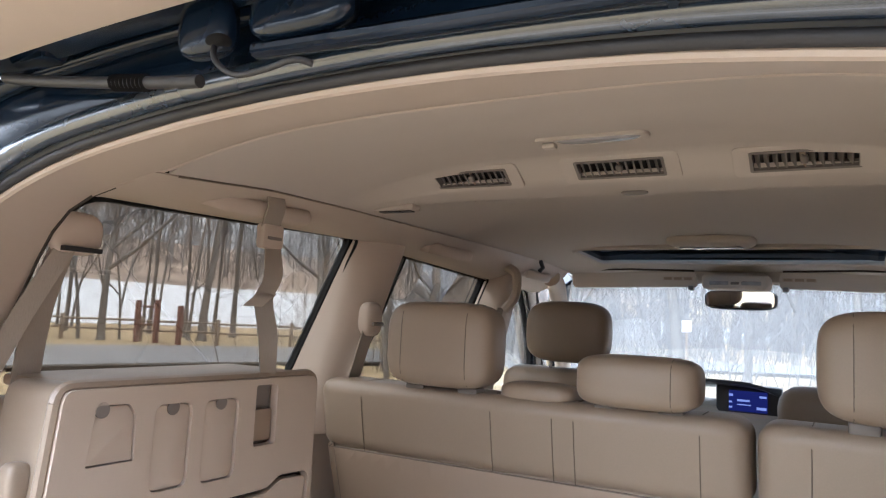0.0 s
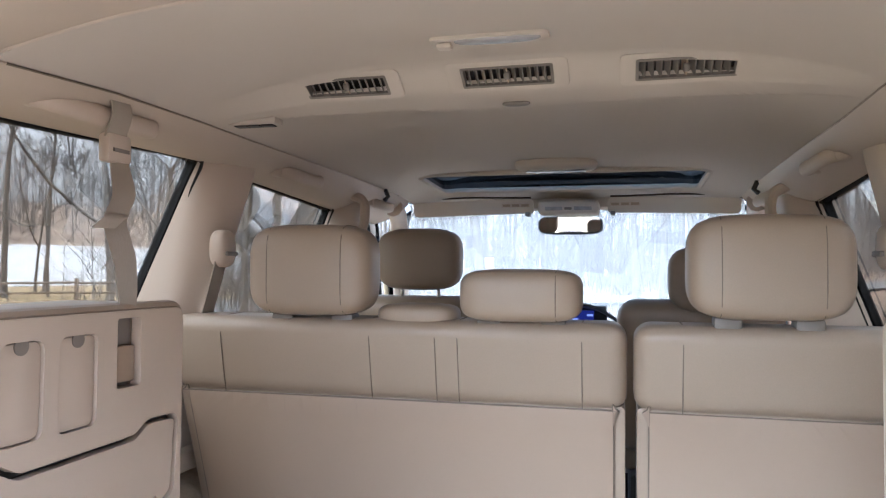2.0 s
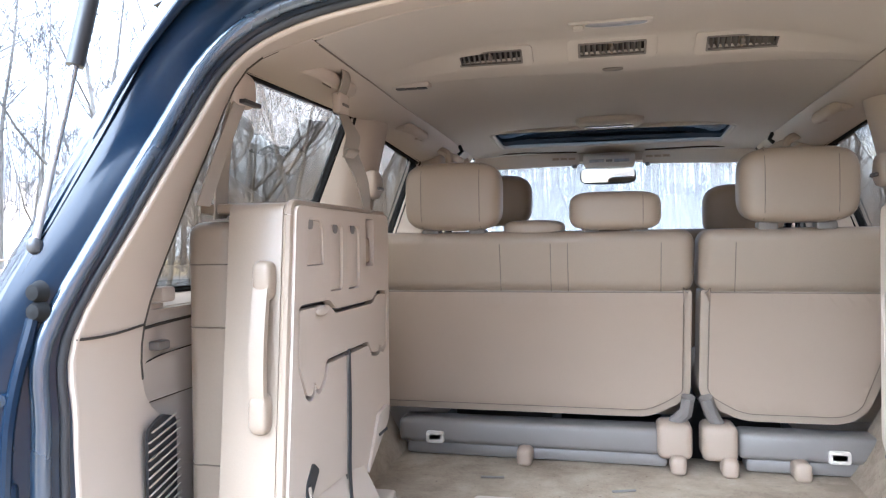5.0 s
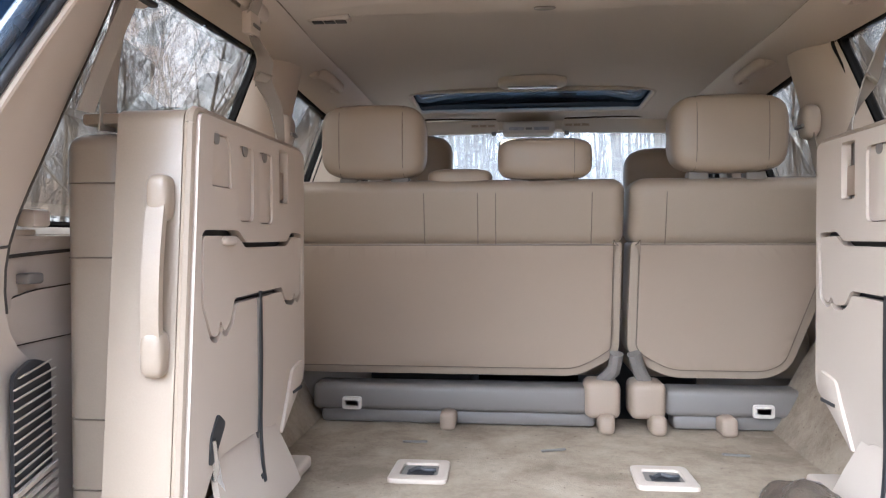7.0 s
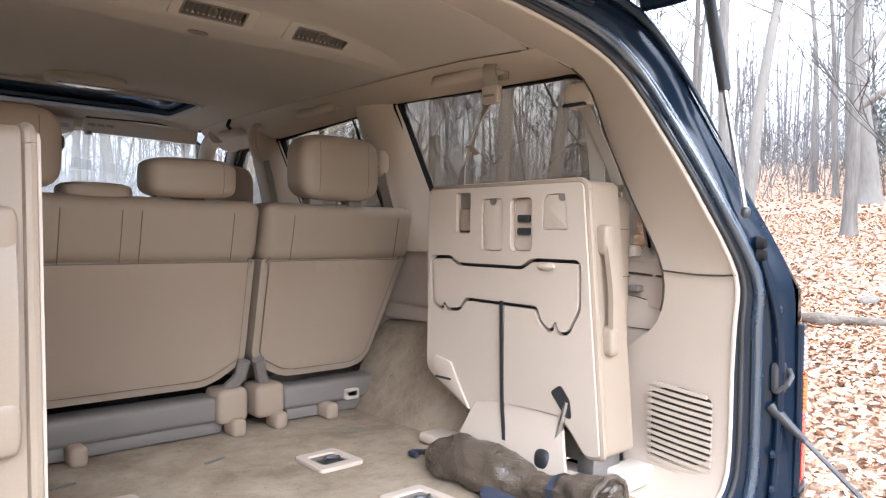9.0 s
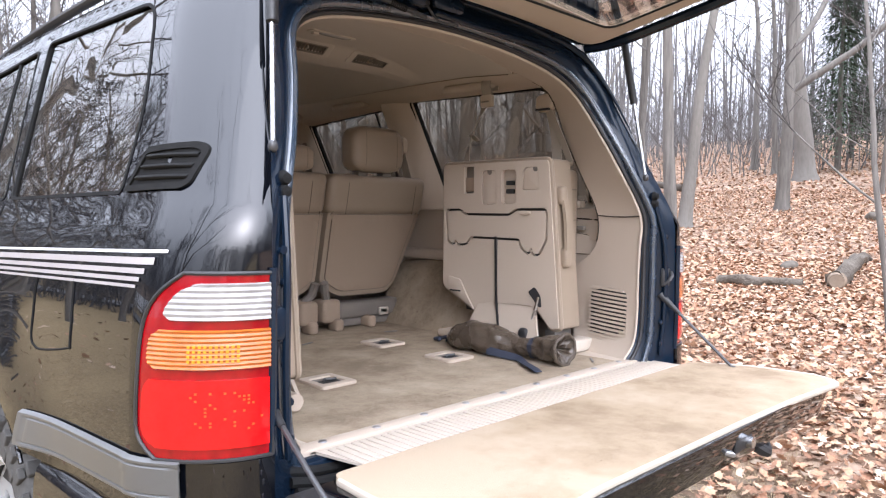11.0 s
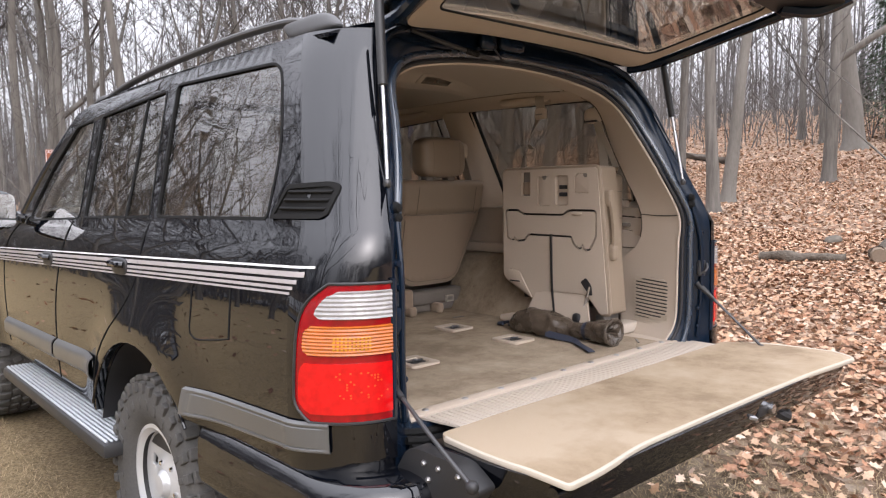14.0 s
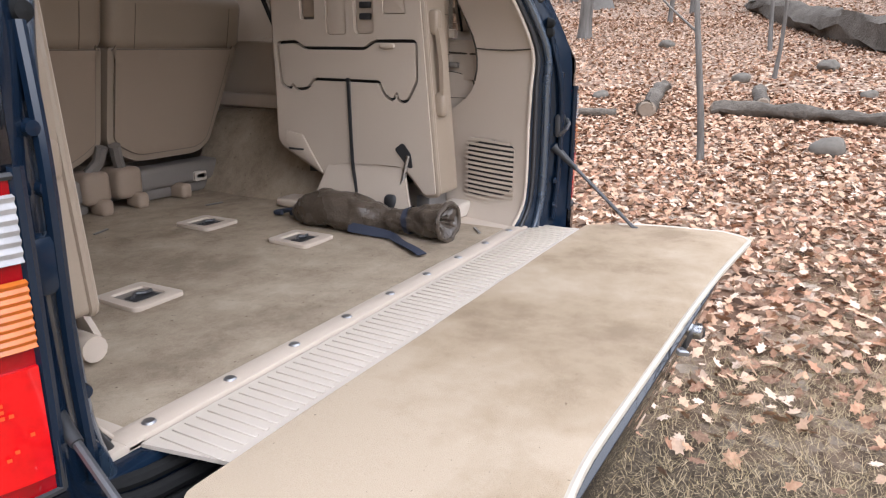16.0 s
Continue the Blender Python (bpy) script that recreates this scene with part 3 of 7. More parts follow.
def roof_z(x, y):
    crown = lerp_table([(0.2, 1.935), (0.6, 1.955), (1.4, 1.958), (2.0, 1.948), (2.45, 1.924), (2.72, 1.872)], y)
    return crown - 0.092 * (abs(x) / 0.735) ** 3.2


part("roof", plate([(-0.735, 0.24), (0.735, 0.24), (0.735, 2.25), (0.70, 2.45), (0.62, 2.62), (0, 2.72), (-0.62, 2.62), (-0.70, 2.45), (-0.735, 2.25)], [SUN], lambda x, y, w: (x, y, roof_z(x, y) - w), 0.012, 0.09), PAINT, suv, "black painted roof")
sun_pane = part("sunroof", plate(offset_loop(SUN, 0.02), [], lambda x, y, w: (x, y, roof_z(x, y) - 0.014 - w), 0.005, 0.1), GLASS_ROOF, suv, "dark tinted glass sunroof")
# bonnet, windscreen, front
part("bonnet", sheet(lambda u, v: ((2 * u - 1) * (0.90 - 0.06 * v), 3.12 + 1.6 * v, 1.30 - 0.10 * v - 0.09 * v ** 4 - 0.10 * abs(2 * u - 1) ** 4 * 0.6), 16, 12, 0.01), PAINT, suv)
part("front_panel", block(-0.92, 0.92, 4.55, 4.74, 0.55, 1.08, 0.05, 3), PAINT, suv)


def screen(u, v, k=0.0):
    w = 0.80 + (0.645 - 0.80) * v
    return ((2 * u - 1) * (w - k), 3.14 - 0.50 * v - 0.10 * (2 * u - 1) ** 2 * (1 - 0.3 * v), 1.285 + 0.545 * v - 0.02 * (2 * u - 1) ** 2 * v)


ws = part("windscreen", sheet(lambda u, v: screen(u, v), 14, 8, 0.005), GLASS_CLEAR, suv, "clear glass windscreen")
ws.visible_shadow = False
for s in (-1, 1):
    part("front_pillar", tube(curve_through([(s * 0.86, 3.08, 1.28), (s * 0.79, 2.78, 1.55), (s * 0.68, 2.55, 1.80)], 6), 0.045, 10), PAINT, suv)
part("floor_pan", block(-0.90, 0.90, 0.05, 4.6, 0.50, 0.56), BLACK_PLASTIC, suv)
part("bulkhead", block(-0.86, 0.86, 3.10, 3.14, 0.56, 1.26), BLACK_PLASTIC, suv)

# ---- rear opening: three matched outlines, swept into each other ----
HALF_OPEN = [(0.648, 0.032, 0.82), (0.695, 0.014, 0.90), (0.706, 0.014, 1.10), (0.705, 0.014, 1.20), (0.703, 0.014, 1.31), (0.645, 0.065, 1.46), (0.600, 0.125, 1.59), (0.556, 0.195, 1.715), (0.46, 0.225, 1.775), (0.30, 0.236, 1.806), (0.15, 0.24, 1.820), (0.0, 0.242, 1.825)]
HALF_OUT = [(0.785, -0.078, 0.70), (0.785, -0.078, 0.90), (0.785, -0.078, 1.10), (0.783, -0.075, 1.20), (0.777, -0.065, 1.31), (0.74, 0.0, 1.46), (0.70, 0.06, 1.59), (0.655, 0.125, 1.735), (0.58, 0.19, 1.855), (0.38, 0.225, 1.905), (0.19, 0.24, 1.922), (0.0, 0.245, 1.928)]
HALF_IN = [(0.70, 0.27, 0.82), (0.745, 0.30, 0.90), (0.762, 0.32, 1.09), (0.742, 0.215, 1.19), (0.728, 0.195, 1.31), (0.712, 0.262, 1.46), (0.685, 0.312, 1.59), (0.622, 0.345, 1.745), (0.53, 0.43, 1.814), (0.36, 0.45, 1.856), (0.18, 0.45, 1.868), (0.0, 0.45, 1.870)]


def full(half, n=4):
    left = [(-x, y, z) for x, y, z in half]
    return curve_through(left + half[-2::-1], n)


OPEN, OUTER, INNER = full(HALF_OPEN), full(HALF_OUT), full(HALF_IN)


def between(a, b, bulge=0.0, axis=(0, -1, 0), nv=6, thick=0.0, first=0, last=None):
    last = len(a) - 1 if last is None else last

    def f(u, v):
        i = round(first + u * (last - first))
        return a[i].lerp(b[i], v) + Vector(axis) * bulge * math.sin(math.pi * v)
    return sheet(f, last - first, nv, thick)


part("rear_jamb", between(OPEN, OUTER, 0.012, nv=8), NAVY, suv, "dark blue painted rear door jamb")
part("jamb_flange", tube([a.lerp(b, 0.27) + Vector((0, -0.012, 0)) for a, b in zip(OPEN, OUTER)], 0.0125, 12), JAMB_SHEEN, suv)
jamb_seal = part("rear_weatherstrip", tube([a.lerp(b, 0.085) + Vector((0, -0.004, 0)) for a, b in zip(OPEN, OUTER)], 0.0065, 10, caps=True), BLACK_PLASTIC, suv, "black rubber weatherstrip")
part("opening_surround", between(OPEN, INNER, 0.022, axis=(0, -0.35, -0.2), nv=8), TRIM, suv, "tan plastic surround of the rear opening")
part("surround_bead", tube([a.lerp(b, 0.03) + Vector((0, -0.004, 0)) for a, b in zip(OPEN, INNER)], 0.0055, 8), TRIM, suv)
part("surround_edge", tube([p + Vector((0, 0, 0.004)) for p in INNER if p.z > 1.75], 0.006, 8), TRIM, suv)
part("roof_rear_edge", tube([p + Vector((0, -0.010, -0.006)) for p in OUTER[len(OUTER) // 2 - 20:len(OUTER) // 2 + 21]], [0.012 * min(1.0, 0.1 + (20 - abs(i - 20)) / 9) for i in range(41)], 12), NAVY, suv)
for s in (-1, 1):
    # join between upper and lower pillar covers
    part("trim_joint", tube([(s * (0.7005 + 0.026 * v), 0.012 + 0.182 * v - 0.0077 * math.sin(math.pi * v), 1.308 - 0.0044 * math.sin(math.pi * v)) for v in (0.0, 0.2, 0.4, 0.6, 0.8, 1.0)], 0.002, 6), DARK_SEAM, suv)

# ---- headliner ----
HEAD_Z = [(0.44, 1.872), (0.62, 1.900), (0.82, 1.917), (0.925, 1.915), (0.99, 1.878), (1.04, 1.872), (1.085, 1.868), (1.10, 1.872), (1.118, 1.896), (1.26, 1.904), (1.6, 1.901), (2.0, 1.886), (2.44, 1.872), (2.62, 1.835)]
EDGE_X = [(0.44, 0.53), (0.70, 0.572), (0.95, 0.586), (1.2, 0.600), (1.6, 0.606), (2.0, 0.615), (2.3, 0.613), (2.62, 0.60)]
EDGE_Z = [(0.44, 1.812), (0.70, 1.838), (0.95, 1.844), (1.2, 1.846), (1.6, 1.846), (2.0, 1.844), (2.3, 1.836), (2.62, 1.800)]


def head_z(x, y):
    """The headliner's underside: a crown that falls to the edge line over the windows."""
    bow = 0.10 * (abs(x) / 0.66) ** 2
    crown = lerp_table(HEAD_Z, y + bow * max(0.0, min(1.0, (y - 0.98) / 0.08)) * (1 if y < 1.7 else max(0, 1 - (y - 1.7) / 0.3)))
    return crown - (crown - lerp_table(EDGE_Z, y)) * min(1.1, abs(x) / lerp_table(EDGE_X, y)) ** 3.6


# ---- inner side walls ----
wall = [(0.20, 0.80), (0.20, 1.325), (2.75, 1.325), (3.05, 1.2), (3.05, 0.60), (1.30, 0.60), (1.30, 0.80)]
TOP_LINE = [(0.34, 1.770), (0.45, 1.795), (1.19, 1.808), (1.28, 1.798), (1.98, 1.762), (2.33, 1.742)]
C_CREST = [(1.32, 0.722, 1.135), (1.48, 0.702, 1.190), (1.59, 0.690, 1.240), (1.70, 0.680, 1.285), (1.80, 0.668, 1.325)]


def glass_x(z):
    return side_x(z) - 0.034


def wall_place(s, off=0.0):
    return lambda u, v, w: (s * (inner_x(v) - off + w), u, v)


def edge_line(y):
    return Vector((lerp_table(EDGE_X, y), y, lerp_table(EDGE_Z, y)))


def pillar(s, z0, z1, row):
    """A padded pillar cover; row(z) gives its outline across, from glass to glass."""
    def f(u, v):
        z = z0 + (z1 - z0) * v
        pts = curve_through([(x, y, z) for x, y in row(z)], 6)
        k = u * (len(pts) - 1)
        i = min(int(k), len(pts) - 2)
        q = pts[i].lerp(pts[i + 1], k - i)
        return (s * q.x, q.y, z)
    return sheet(f, 24, 14, 0.003)


def c_row(z):
    yq = 1.072 + 0.241 * (z - 1.335)
    xc, yc = (lerp_table([(a, b[k]) for a, *b in C_CREST], z) for k in (0, 1))
    return [(glass_x(z) + 0.01, yq - 0.002), (xc + 0.052, yq + 0.012), (xc + 0.014, yq + 0.055), (xc, yc - 0.02), (xc + 0.008, yc + 0.006), (glass_x(z) + 0.01, yc + 0.05)]


def b_row(z):
    yr = 1.875 + 0.246 * (z - 1.315)
    xc = 0.655 + 0.13 * (1.78 - z)
    return [(glass_x(z) + 0.01, yr - 0.004), (xc + 0.045, yr + 0.002), (xc + 0.006, yr + 0.022), (xc, yr + 0.07), (xc + 0.012, yr + 0.10), (glass_x(z) + 0.01, yr + 0.135)]


for s in (-1, 1):
    part("side_trim", plate(wall, [], wall_place(s), 0.012, 0.08), TRIM, suv, "tan plastic side trim")
    part("window_ledge", sheet(lambda u, v: (s * (0.776 + (glass_x(1.34) + 0.008 - 0.776) * v), 0.26 + 2.5 * u, 1.322 + 0.016 * math.sin(math.pi * v / 2)), 20, 5, 0.004), TRIM, suv)
    part("pillar_cover", pillar(s, 1.325, 1.815, c_row), TRIM, suv, "padded tan pillar cover")
    part("pillar_cover", pillar(s, 1.30, 1.80, b_row), TRIM, suv, "padded tan pillar cover")
    for win in (WIN_Q, WIN_R, WIN_F):
        part("window_lip", tube([(s * (glass_x(z) - 0.002), y, z) for y, z in win + win[:1]], 0.0045, 6, caps=False), RUBBER, suv)

    # trim between the headliner's edge and the window tops
    def header(u, v):
        y = 0.36 + 2.06 * u
        e, zt = edge_line(max(0.44, y)), lerp_table(TOP_LINE, y)
        e.y = y
        q = e.lerp(Vector((glass_x(zt) + 0.004, y, zt - 0.002)), v)
        k = math.sin(math.pi * v) ** 0.8
        return (s * (q.x - 0.014 * k), q.y, q.z - 0.011 * k)
    part("roof_side_trim", sheet(header, 60, 8, 0.003), TRIM, suv, "tan roof side trim over the windows")
    part("headliner_seam", tube([(s * p.x, p.y, p.z - 0.002) for p in [edge_line(0.46 + 0.05 * i) for i in range(39)]], 0.0019, 6), SEAM, suv)
    part("front_pillar_trim", tube(curve_through([(s * 0.645, 2.34, 1.795), (s * 0.665, 2.46, 1.762), (s * 0.70, 2.60, 1.65), (s * 0.745, 2.76, 1.50), (s * 0.80, 2.95, 1.34)], 6), 0.036, 10), TRIM, suv, "tan windscreen pillar trim")
    # recess between the pillar strip and the quarter glass
    up = [p for p in INNER[len(INNER) // 2:] if 1.20 < p.z < 1.80][::-1]

    def recess(u, v):
        k = u * (len(up) - 1)
        i = min(int(k), len(up) - 2)
        a = up[i].lerp(up[i + 1], k - i)
        b = Vector((glass_x(a.z) if a.z > 1.335 else 0.782, 0.325 + 0.40 * max(0.0, a.z - 1.54), a.z))
        mid = Vector((b.x - 0.004, a.y + 0.02, a.z))
        q = a * (1 - v) ** 2 + mid * 2 * v * (1 - v) + b * v * v
        return (s * (q.x + 0.003), q.y, q.z)
    part("pillar_recess", sheet(recess, 24, 10, 0.003), TRIM, suv, "recessed tan trim behind the rear pillar")
    part("strip_groove", tube([(s * (p.x + 0.002), p.y + 0.002, p.z) for p in up], 0.0035, 6), DARK_SEAM, suv)
    part("recess_seam", tube([(s * 0.745, 0.205, 1.292), (s * 0.772, 0.24, 1.292), (s * 0.778, 0.30, 1.295), (s * 0.7785, 0.42, 1.300)], 0.0028, 6), DARK_SEAM, suv)
    lid = rounded([(0.225, 1.165), (0.42, 1.165), (0.42, 1.245), (0.30, 1.240), (0.225, 1.225)], [0.015, 0.015, 0.015, 0.03, 0.03])
    part("storage_lid", plate(lid, [], lambda y, z, w: (s * (0.774 + w), y, z), 0.008), TRIM, suv, "tan storage lid in the side trim")
    part("lid_gap", tube([(s * 0.7765, y, z) for y, z in lid + lid[:1]], 0.0022, 5, caps=False), DARK_SEAM, suv)
    part("belt_stop", block(min(s * 0.755, s * 0.785), max(s * 0.755, s * 0.785), 0.285, 0.325, 1.335, 1.362, 0.006), TRIM, suv)
    part("trim_clip", block(min(s * 0.757, s * 0.78), max(s * 0.757, s * 0.78), 0.275, 0.31, 1.252, 1.268, 0.004), GREY_TRIM, suv)
    # wheel house under the folded seat, falling towards the floor
    part("wheel_house_cover", sheet(lambda u, v: (s * (0.59 + 0.03 * v + 0.16 * v ** 0.8 * 1.0), 0.50 + 0.76 * u, 0.818 + (0.33 - 0.06 * u) * math.sin(v * math.pi / 2)), 12, 8, 0.006), CARPET, suv, "sloping carpeted wheel house cover")

part("headliner", plate([(-x, y) for y, x in EDGE_X] + [(x, y) for y, x in EDGE_X[::-1]], [SUN] + [[(c - 0.076, 0.942), (c + 0.076, 0.942), (c + 0.076, 0.974), (c - 0.076, 0.974)] for c in (-0.285, 0.010, 0.304)], lambda x, y, w: (x, y, head_z(x, y) + w), 0.008, 0.021), HEADLINER, suv, "beige cloth headliner")
part("sunroof_frame", tube([(x, y, head_z(x, y) + 0.004) for x, y in SUN + SUN[:1]], 0.01, 6, caps=False), HEADLINER, suv)
bm = bmesh.new()
for (xa, ya), (xb, yb) in zip(SUN, SUN[1:] + SUN[:1]):
    q = [bm.verts.new(p) for p in ((xa * 1.01, ya, head_z(xa, ya) + 0.006), (xb * 1.01, yb, head_z(xb, yb) + 0.006), (xb * 1.01, yb, roof_z(xb, yb) - 0.015), (xa * 1.01, ya, roof_z(xa, ya) - 0.015))]
    bm.faces.new(q)
part("sunroof_well", bm, BLACK_PLASTIC, suv)

# ---- load floor ----
part("load_floor", sheet(lambda u, v: (-0.66 + 1.32 * u, 0.04 + 1.26 * v, 0.82 + 0.0025 * noise.noise((u * 7, v * 7, 3.1))), 40, 40, 0.02), CARPET, suv, "stained tan carpet on the load floor")

# ---- tail: lamps, bumper, tailgate, hatch ----
def soft(bm, offset=0.006, seg=3, angle=50):
    """Rounds the sharp edges of a mesh."""
    bm.normal_update()
    es = [e for e in bm.edges if len(e.link_faces) == 2 and e.calc_face_angle(0) > radians(angle)]
    bmesh.ops.bevel(bm, geom=es, offset=offset, segments=seg, profile=0.5, affect="EDGES", clamp_overlap=True)
    return bm


def lamp_cut(z):
    """How far the lamp's outer edge draws in towards its top and foot."""
    h = (z - 0.872) / 0.328
    return 0.05 * max(0.0, h) + 0.25 * max(0.0, (h - 0.45) / 0.55) ** 4.2 + 0.16 * max(0.0, (0.20 - h) / 0.20) ** 2.5


def lamp_sheet(s, z0, z1, a0, a1, off, ribs=0, thick=0.006, ends=0.0, nz=8):
    def f(u, v):
        z = z0 + (z1 - z0) * v
        cut = lamp_cut(z)
        left = cut + ends * abs(2 * v - 1) ** 5
        a = a0 + left + (a1 - a0 - left) * u
        r = 0.0026 * (0.5 + 0.5 * math.cos(2 * math.pi * ribs * v)) if ribs else 0
        q = corner(z, a, off + r)
        return (s * q[0], q[1], q[2])
    return sheet(f, 16, nz * max(1, ribs), thick)


for s in (-1, 1):
    lamp = part("tail_lamp", lamp_sheet(s, 0.872, 1.200, 0.12, 0.985, 0.005, thick=0.012, nz=28), LENS_RED, suv, "red, amber and clear tail lamp")
    rim = [(0.870, 0.12 + lamp_cut(0.872) + (0.865 - lamp_cut(0.872)) * i / 12) for i in range(13)] + [(0.870 + 0.332 * i / 10, 0.985) for i in range(11)]
    rim += [(1.202, 0.985 - (0.865 - lamp_cut(1.2)) * i / 12) for i in range(13)] + [(1.202 - 0.332 * i / 24, 0.12 + lamp_cut(1.202 - 0.332 * i / 24)) for i in range(1, 24)]
    bez = [corner(z, a, 0.007) for z, a in rim]
    part("bezel", tube([(s * x, y, z) for x, y, z in bez + bez[:1]], 0.004, 6, caps=False), BLACK_PLASTIC, lamp)
    part("clear_lens", lamp_sheet(s, 1.120, 1.183, 0.245, 0.962, 0.010, 6, ends=0.07, nz=6), LENS_CLEAR, lamp, "clear ribbed reversing lens")
    part("amber_lens", lamp_sheet(s, 1.034, 1.100, 0.20, 0.962, 0.010, 8, ends=0.06, nz=6), LENS_AMBER, lamp, "amber ribbed indicator lens")
    part("red_lens", lamp_sheet(s, 0.892, 1.014, 0.175, 0.955, 0.010, 0, ends=0.05, nz=12), LENS_RED_BRIGHT, lamp, "bright red stop lens")
    # brighter flecks over the lenses: painted reflector glints, and the amber bulb's bright middle
    dice = random.Random(11)
    for name, mat, a0, a1, z0, z1, da, dz, keep in (("reflector", LENS_SPARK, 0.50, 0.93, 0.925, 0.998, 0.026, 0.0065, 0.2), ("bulb", BULB_AMBER, 0.48, 0.80, 1.046, 1.082, 0.030, 0.0085, 4.0)):
        verts, faces = [], []
        for i in range(int((a1 - a0) / da)):
            row_keep = keep * dice.uniform(0.3, 1.5)
            for k in range(int((z1 - z0) / dz)):
                if dice.random() > row_keep:
                    continue
                a, z, b = a0 + i * da, z0 + k * dz, len(verts)
                for aa, zz in ((a, z), (a + da * 0.55, z), (a + da * 0.55, z + dz * 0.6), (a, z + dz * 0.6)):
                    q = corner(zz, aa, 0.0135)
                    verts.append((s * q[0], q[1], q[2]))
                faces.append((b, b + 1, b + 2, b + 3) if s > 0 else (b + 3, b + 2, b + 1, b))
        bm = bmesh.new()
        for v in verts:
            bm.verts.new(v)
        bm.verts.ensure_lookup_table()
        for f in faces:
            bm.faces.new([bm.verts[i] for i in f])
        tagged(part(name, bm, mat, lamp), kind="stuff")
    # dark valance under the lamp
    part("lamp_valance", sheet(lambda u, v: (lambda q: (s * q[0], q[1], q[2]))(corner(0.775 + 0.092 * v, 0.62 + 0.37 * u, 0.012)), 8, 4, 0.008), PAINT, suv)


# bumper: a padded bar that wraps both corners
def bumper(u, v):
    t = 2 * math.pi * v
    k = 2 * u - 1
    ax = abs(k)
    prof_y, prof_z = math.cos(t), math.sin(t)
    sg = lambda c, p: math.copysign(abs(c) ** p, c)
    dz, dy = 0.105 * sg(prof_z, 0.6), 0.085 * sg(prof_y, 0.6)
    if ax < 0.55:
        x, y, nx, ny = k / 0.55 * 0.76, -0.135, 0.0, -1.0
    elif ax < 0.70:
        a = (ax - 0.55) / 0.15 * math.pi / 2
        x, y = math.copysign(0.76 + 0.15 * math.sin(a), k), 0.015 - 0.15 * math.cos(a)
        nx, ny = math.copysign(math.sin(a), k), -math.cos(a)
    else:
        f = (ax - 0.70) / 0.30
        x, y, nx, ny = math.copysign(0.91, k), 0.015 + f * 0.58, math.copysign(1.0, k), 0.0
    zc = 0.645 + 0.0 * ax - 0.02 * max(0, ax - 0.7)
    return (x + nx * dy, y + ny * dy, zc + dz)


part("rear_bumper", sheet(bumper, 70, 20), PAINT, suv, "dark painted rear bumper")
part("bumper_step", block(-0.70, 0.70, -0.20, -0.02, 0.735, 0.755, 0.008), BLACK_PLASTIC, suv, "ribbed black bumper step")
part("tail_panel", block(-0.76, 0.76, -0.03, 0.03, 0.60, 0.81, 0.01), NAVY, suv)
for k in range(4):
    part("gutter", tube(curve_through([(-0.72, -0.02 - 0.02 * k, 0.80 - 0.016 * k), (-0.5, -0.04 - 0.02 * k, 0.785 - 0.016 * k), (0.5, -0.04 - 0.02 * k, 0.785 - 0.016 * k), (0.72, -0.02 - 0.02 * k, 0.80 - 0.016 * k)], 5), 0.011, 8), RUBBER, suv)
part("exhaust_pipe", tube([(0.48, 0.4, 0.44), (0.50, 0.15, 0.43), (0.52, 0.02, 0.42)], 0.032, 12), ZINC, suv)
part("tow_hitch", block(-0.035, 0.035, -0.16, 0.05, 0.45, 0.52, 0.008), BLACK_PLASTIC, suv)

# floor edge and ribbed sill strip
part("sill_plate", block(-0.655, 0.655, 0.0, 0.045, 0.806, 0.824, 0.006), TRIM, suv, "pale tan sill plate with screws")
for k in range(9):
    x = -0.60 + 0.15 * k
    part("screw", moved(lathe([(0.0, 0.0035), (0.008, 0.003), (0.011, 0.0)], 10, "z"), pose(x, 0.022, 0.8235)), ZINC, suv)
strip = part("hinge_strip", plate([(-0.635, -0.004), (0.725, -0.004), (0.745, -0.137), (-0.61, -0.137)], [], lambda x, y, w: (x, y, 0.817 - w), 0.006), SILL_STRIP, suv, "ribbed tan plastic hinge strip")
for k in range(66):
    x = -0.61 + 1.335 * k / 65
    part("rib", block(x - 0.004, x + 0.004, -0.125, -0.014, 0.8165, 0.8195, 0.001, 1), SILL_STRIP, strip)

# tailgate, folded down
gate = part("tailgate", soft(plate(rounded([(-0.745, -0.15), (0.80, -0.15), (0.872, -0.36), (0.862, -0.558), (-0.70, -0.540), (-0.735, -0.40)], [0.03, 0.03, 0.06, 0.05, 0.05, 0.06]), [], lambda x, y, w: (x * (1 - 0.4 * w), y + (0.22 * w if y < -0.3 else 0), 0.815 - w), 0.088), 0.010), PAINT, suv, "folded down tailgate with carpeted inside")
MAT = rounded([(-0.705, -0.148), (0.765, -0.146), (0.858, -0.30), (0.878, -0.50), (0.862, -0.572), (0.40, -0.540), (-0.42, -0.524), (-0.58, -0.545), (-0.712, -0.548), (-0.725, -0.35)], [0.03, 0.02, 0.1, 0.05, 0.03, 0.2, 0.2, 0.06, 0.012, 0.1])


def mat_z(x, y):
    return 0.827 + 0.0022 * noise.noise((x * 6, y * 8, 1.7)) - 0.006 * max(0, (-0.5 - y) / 0.05)


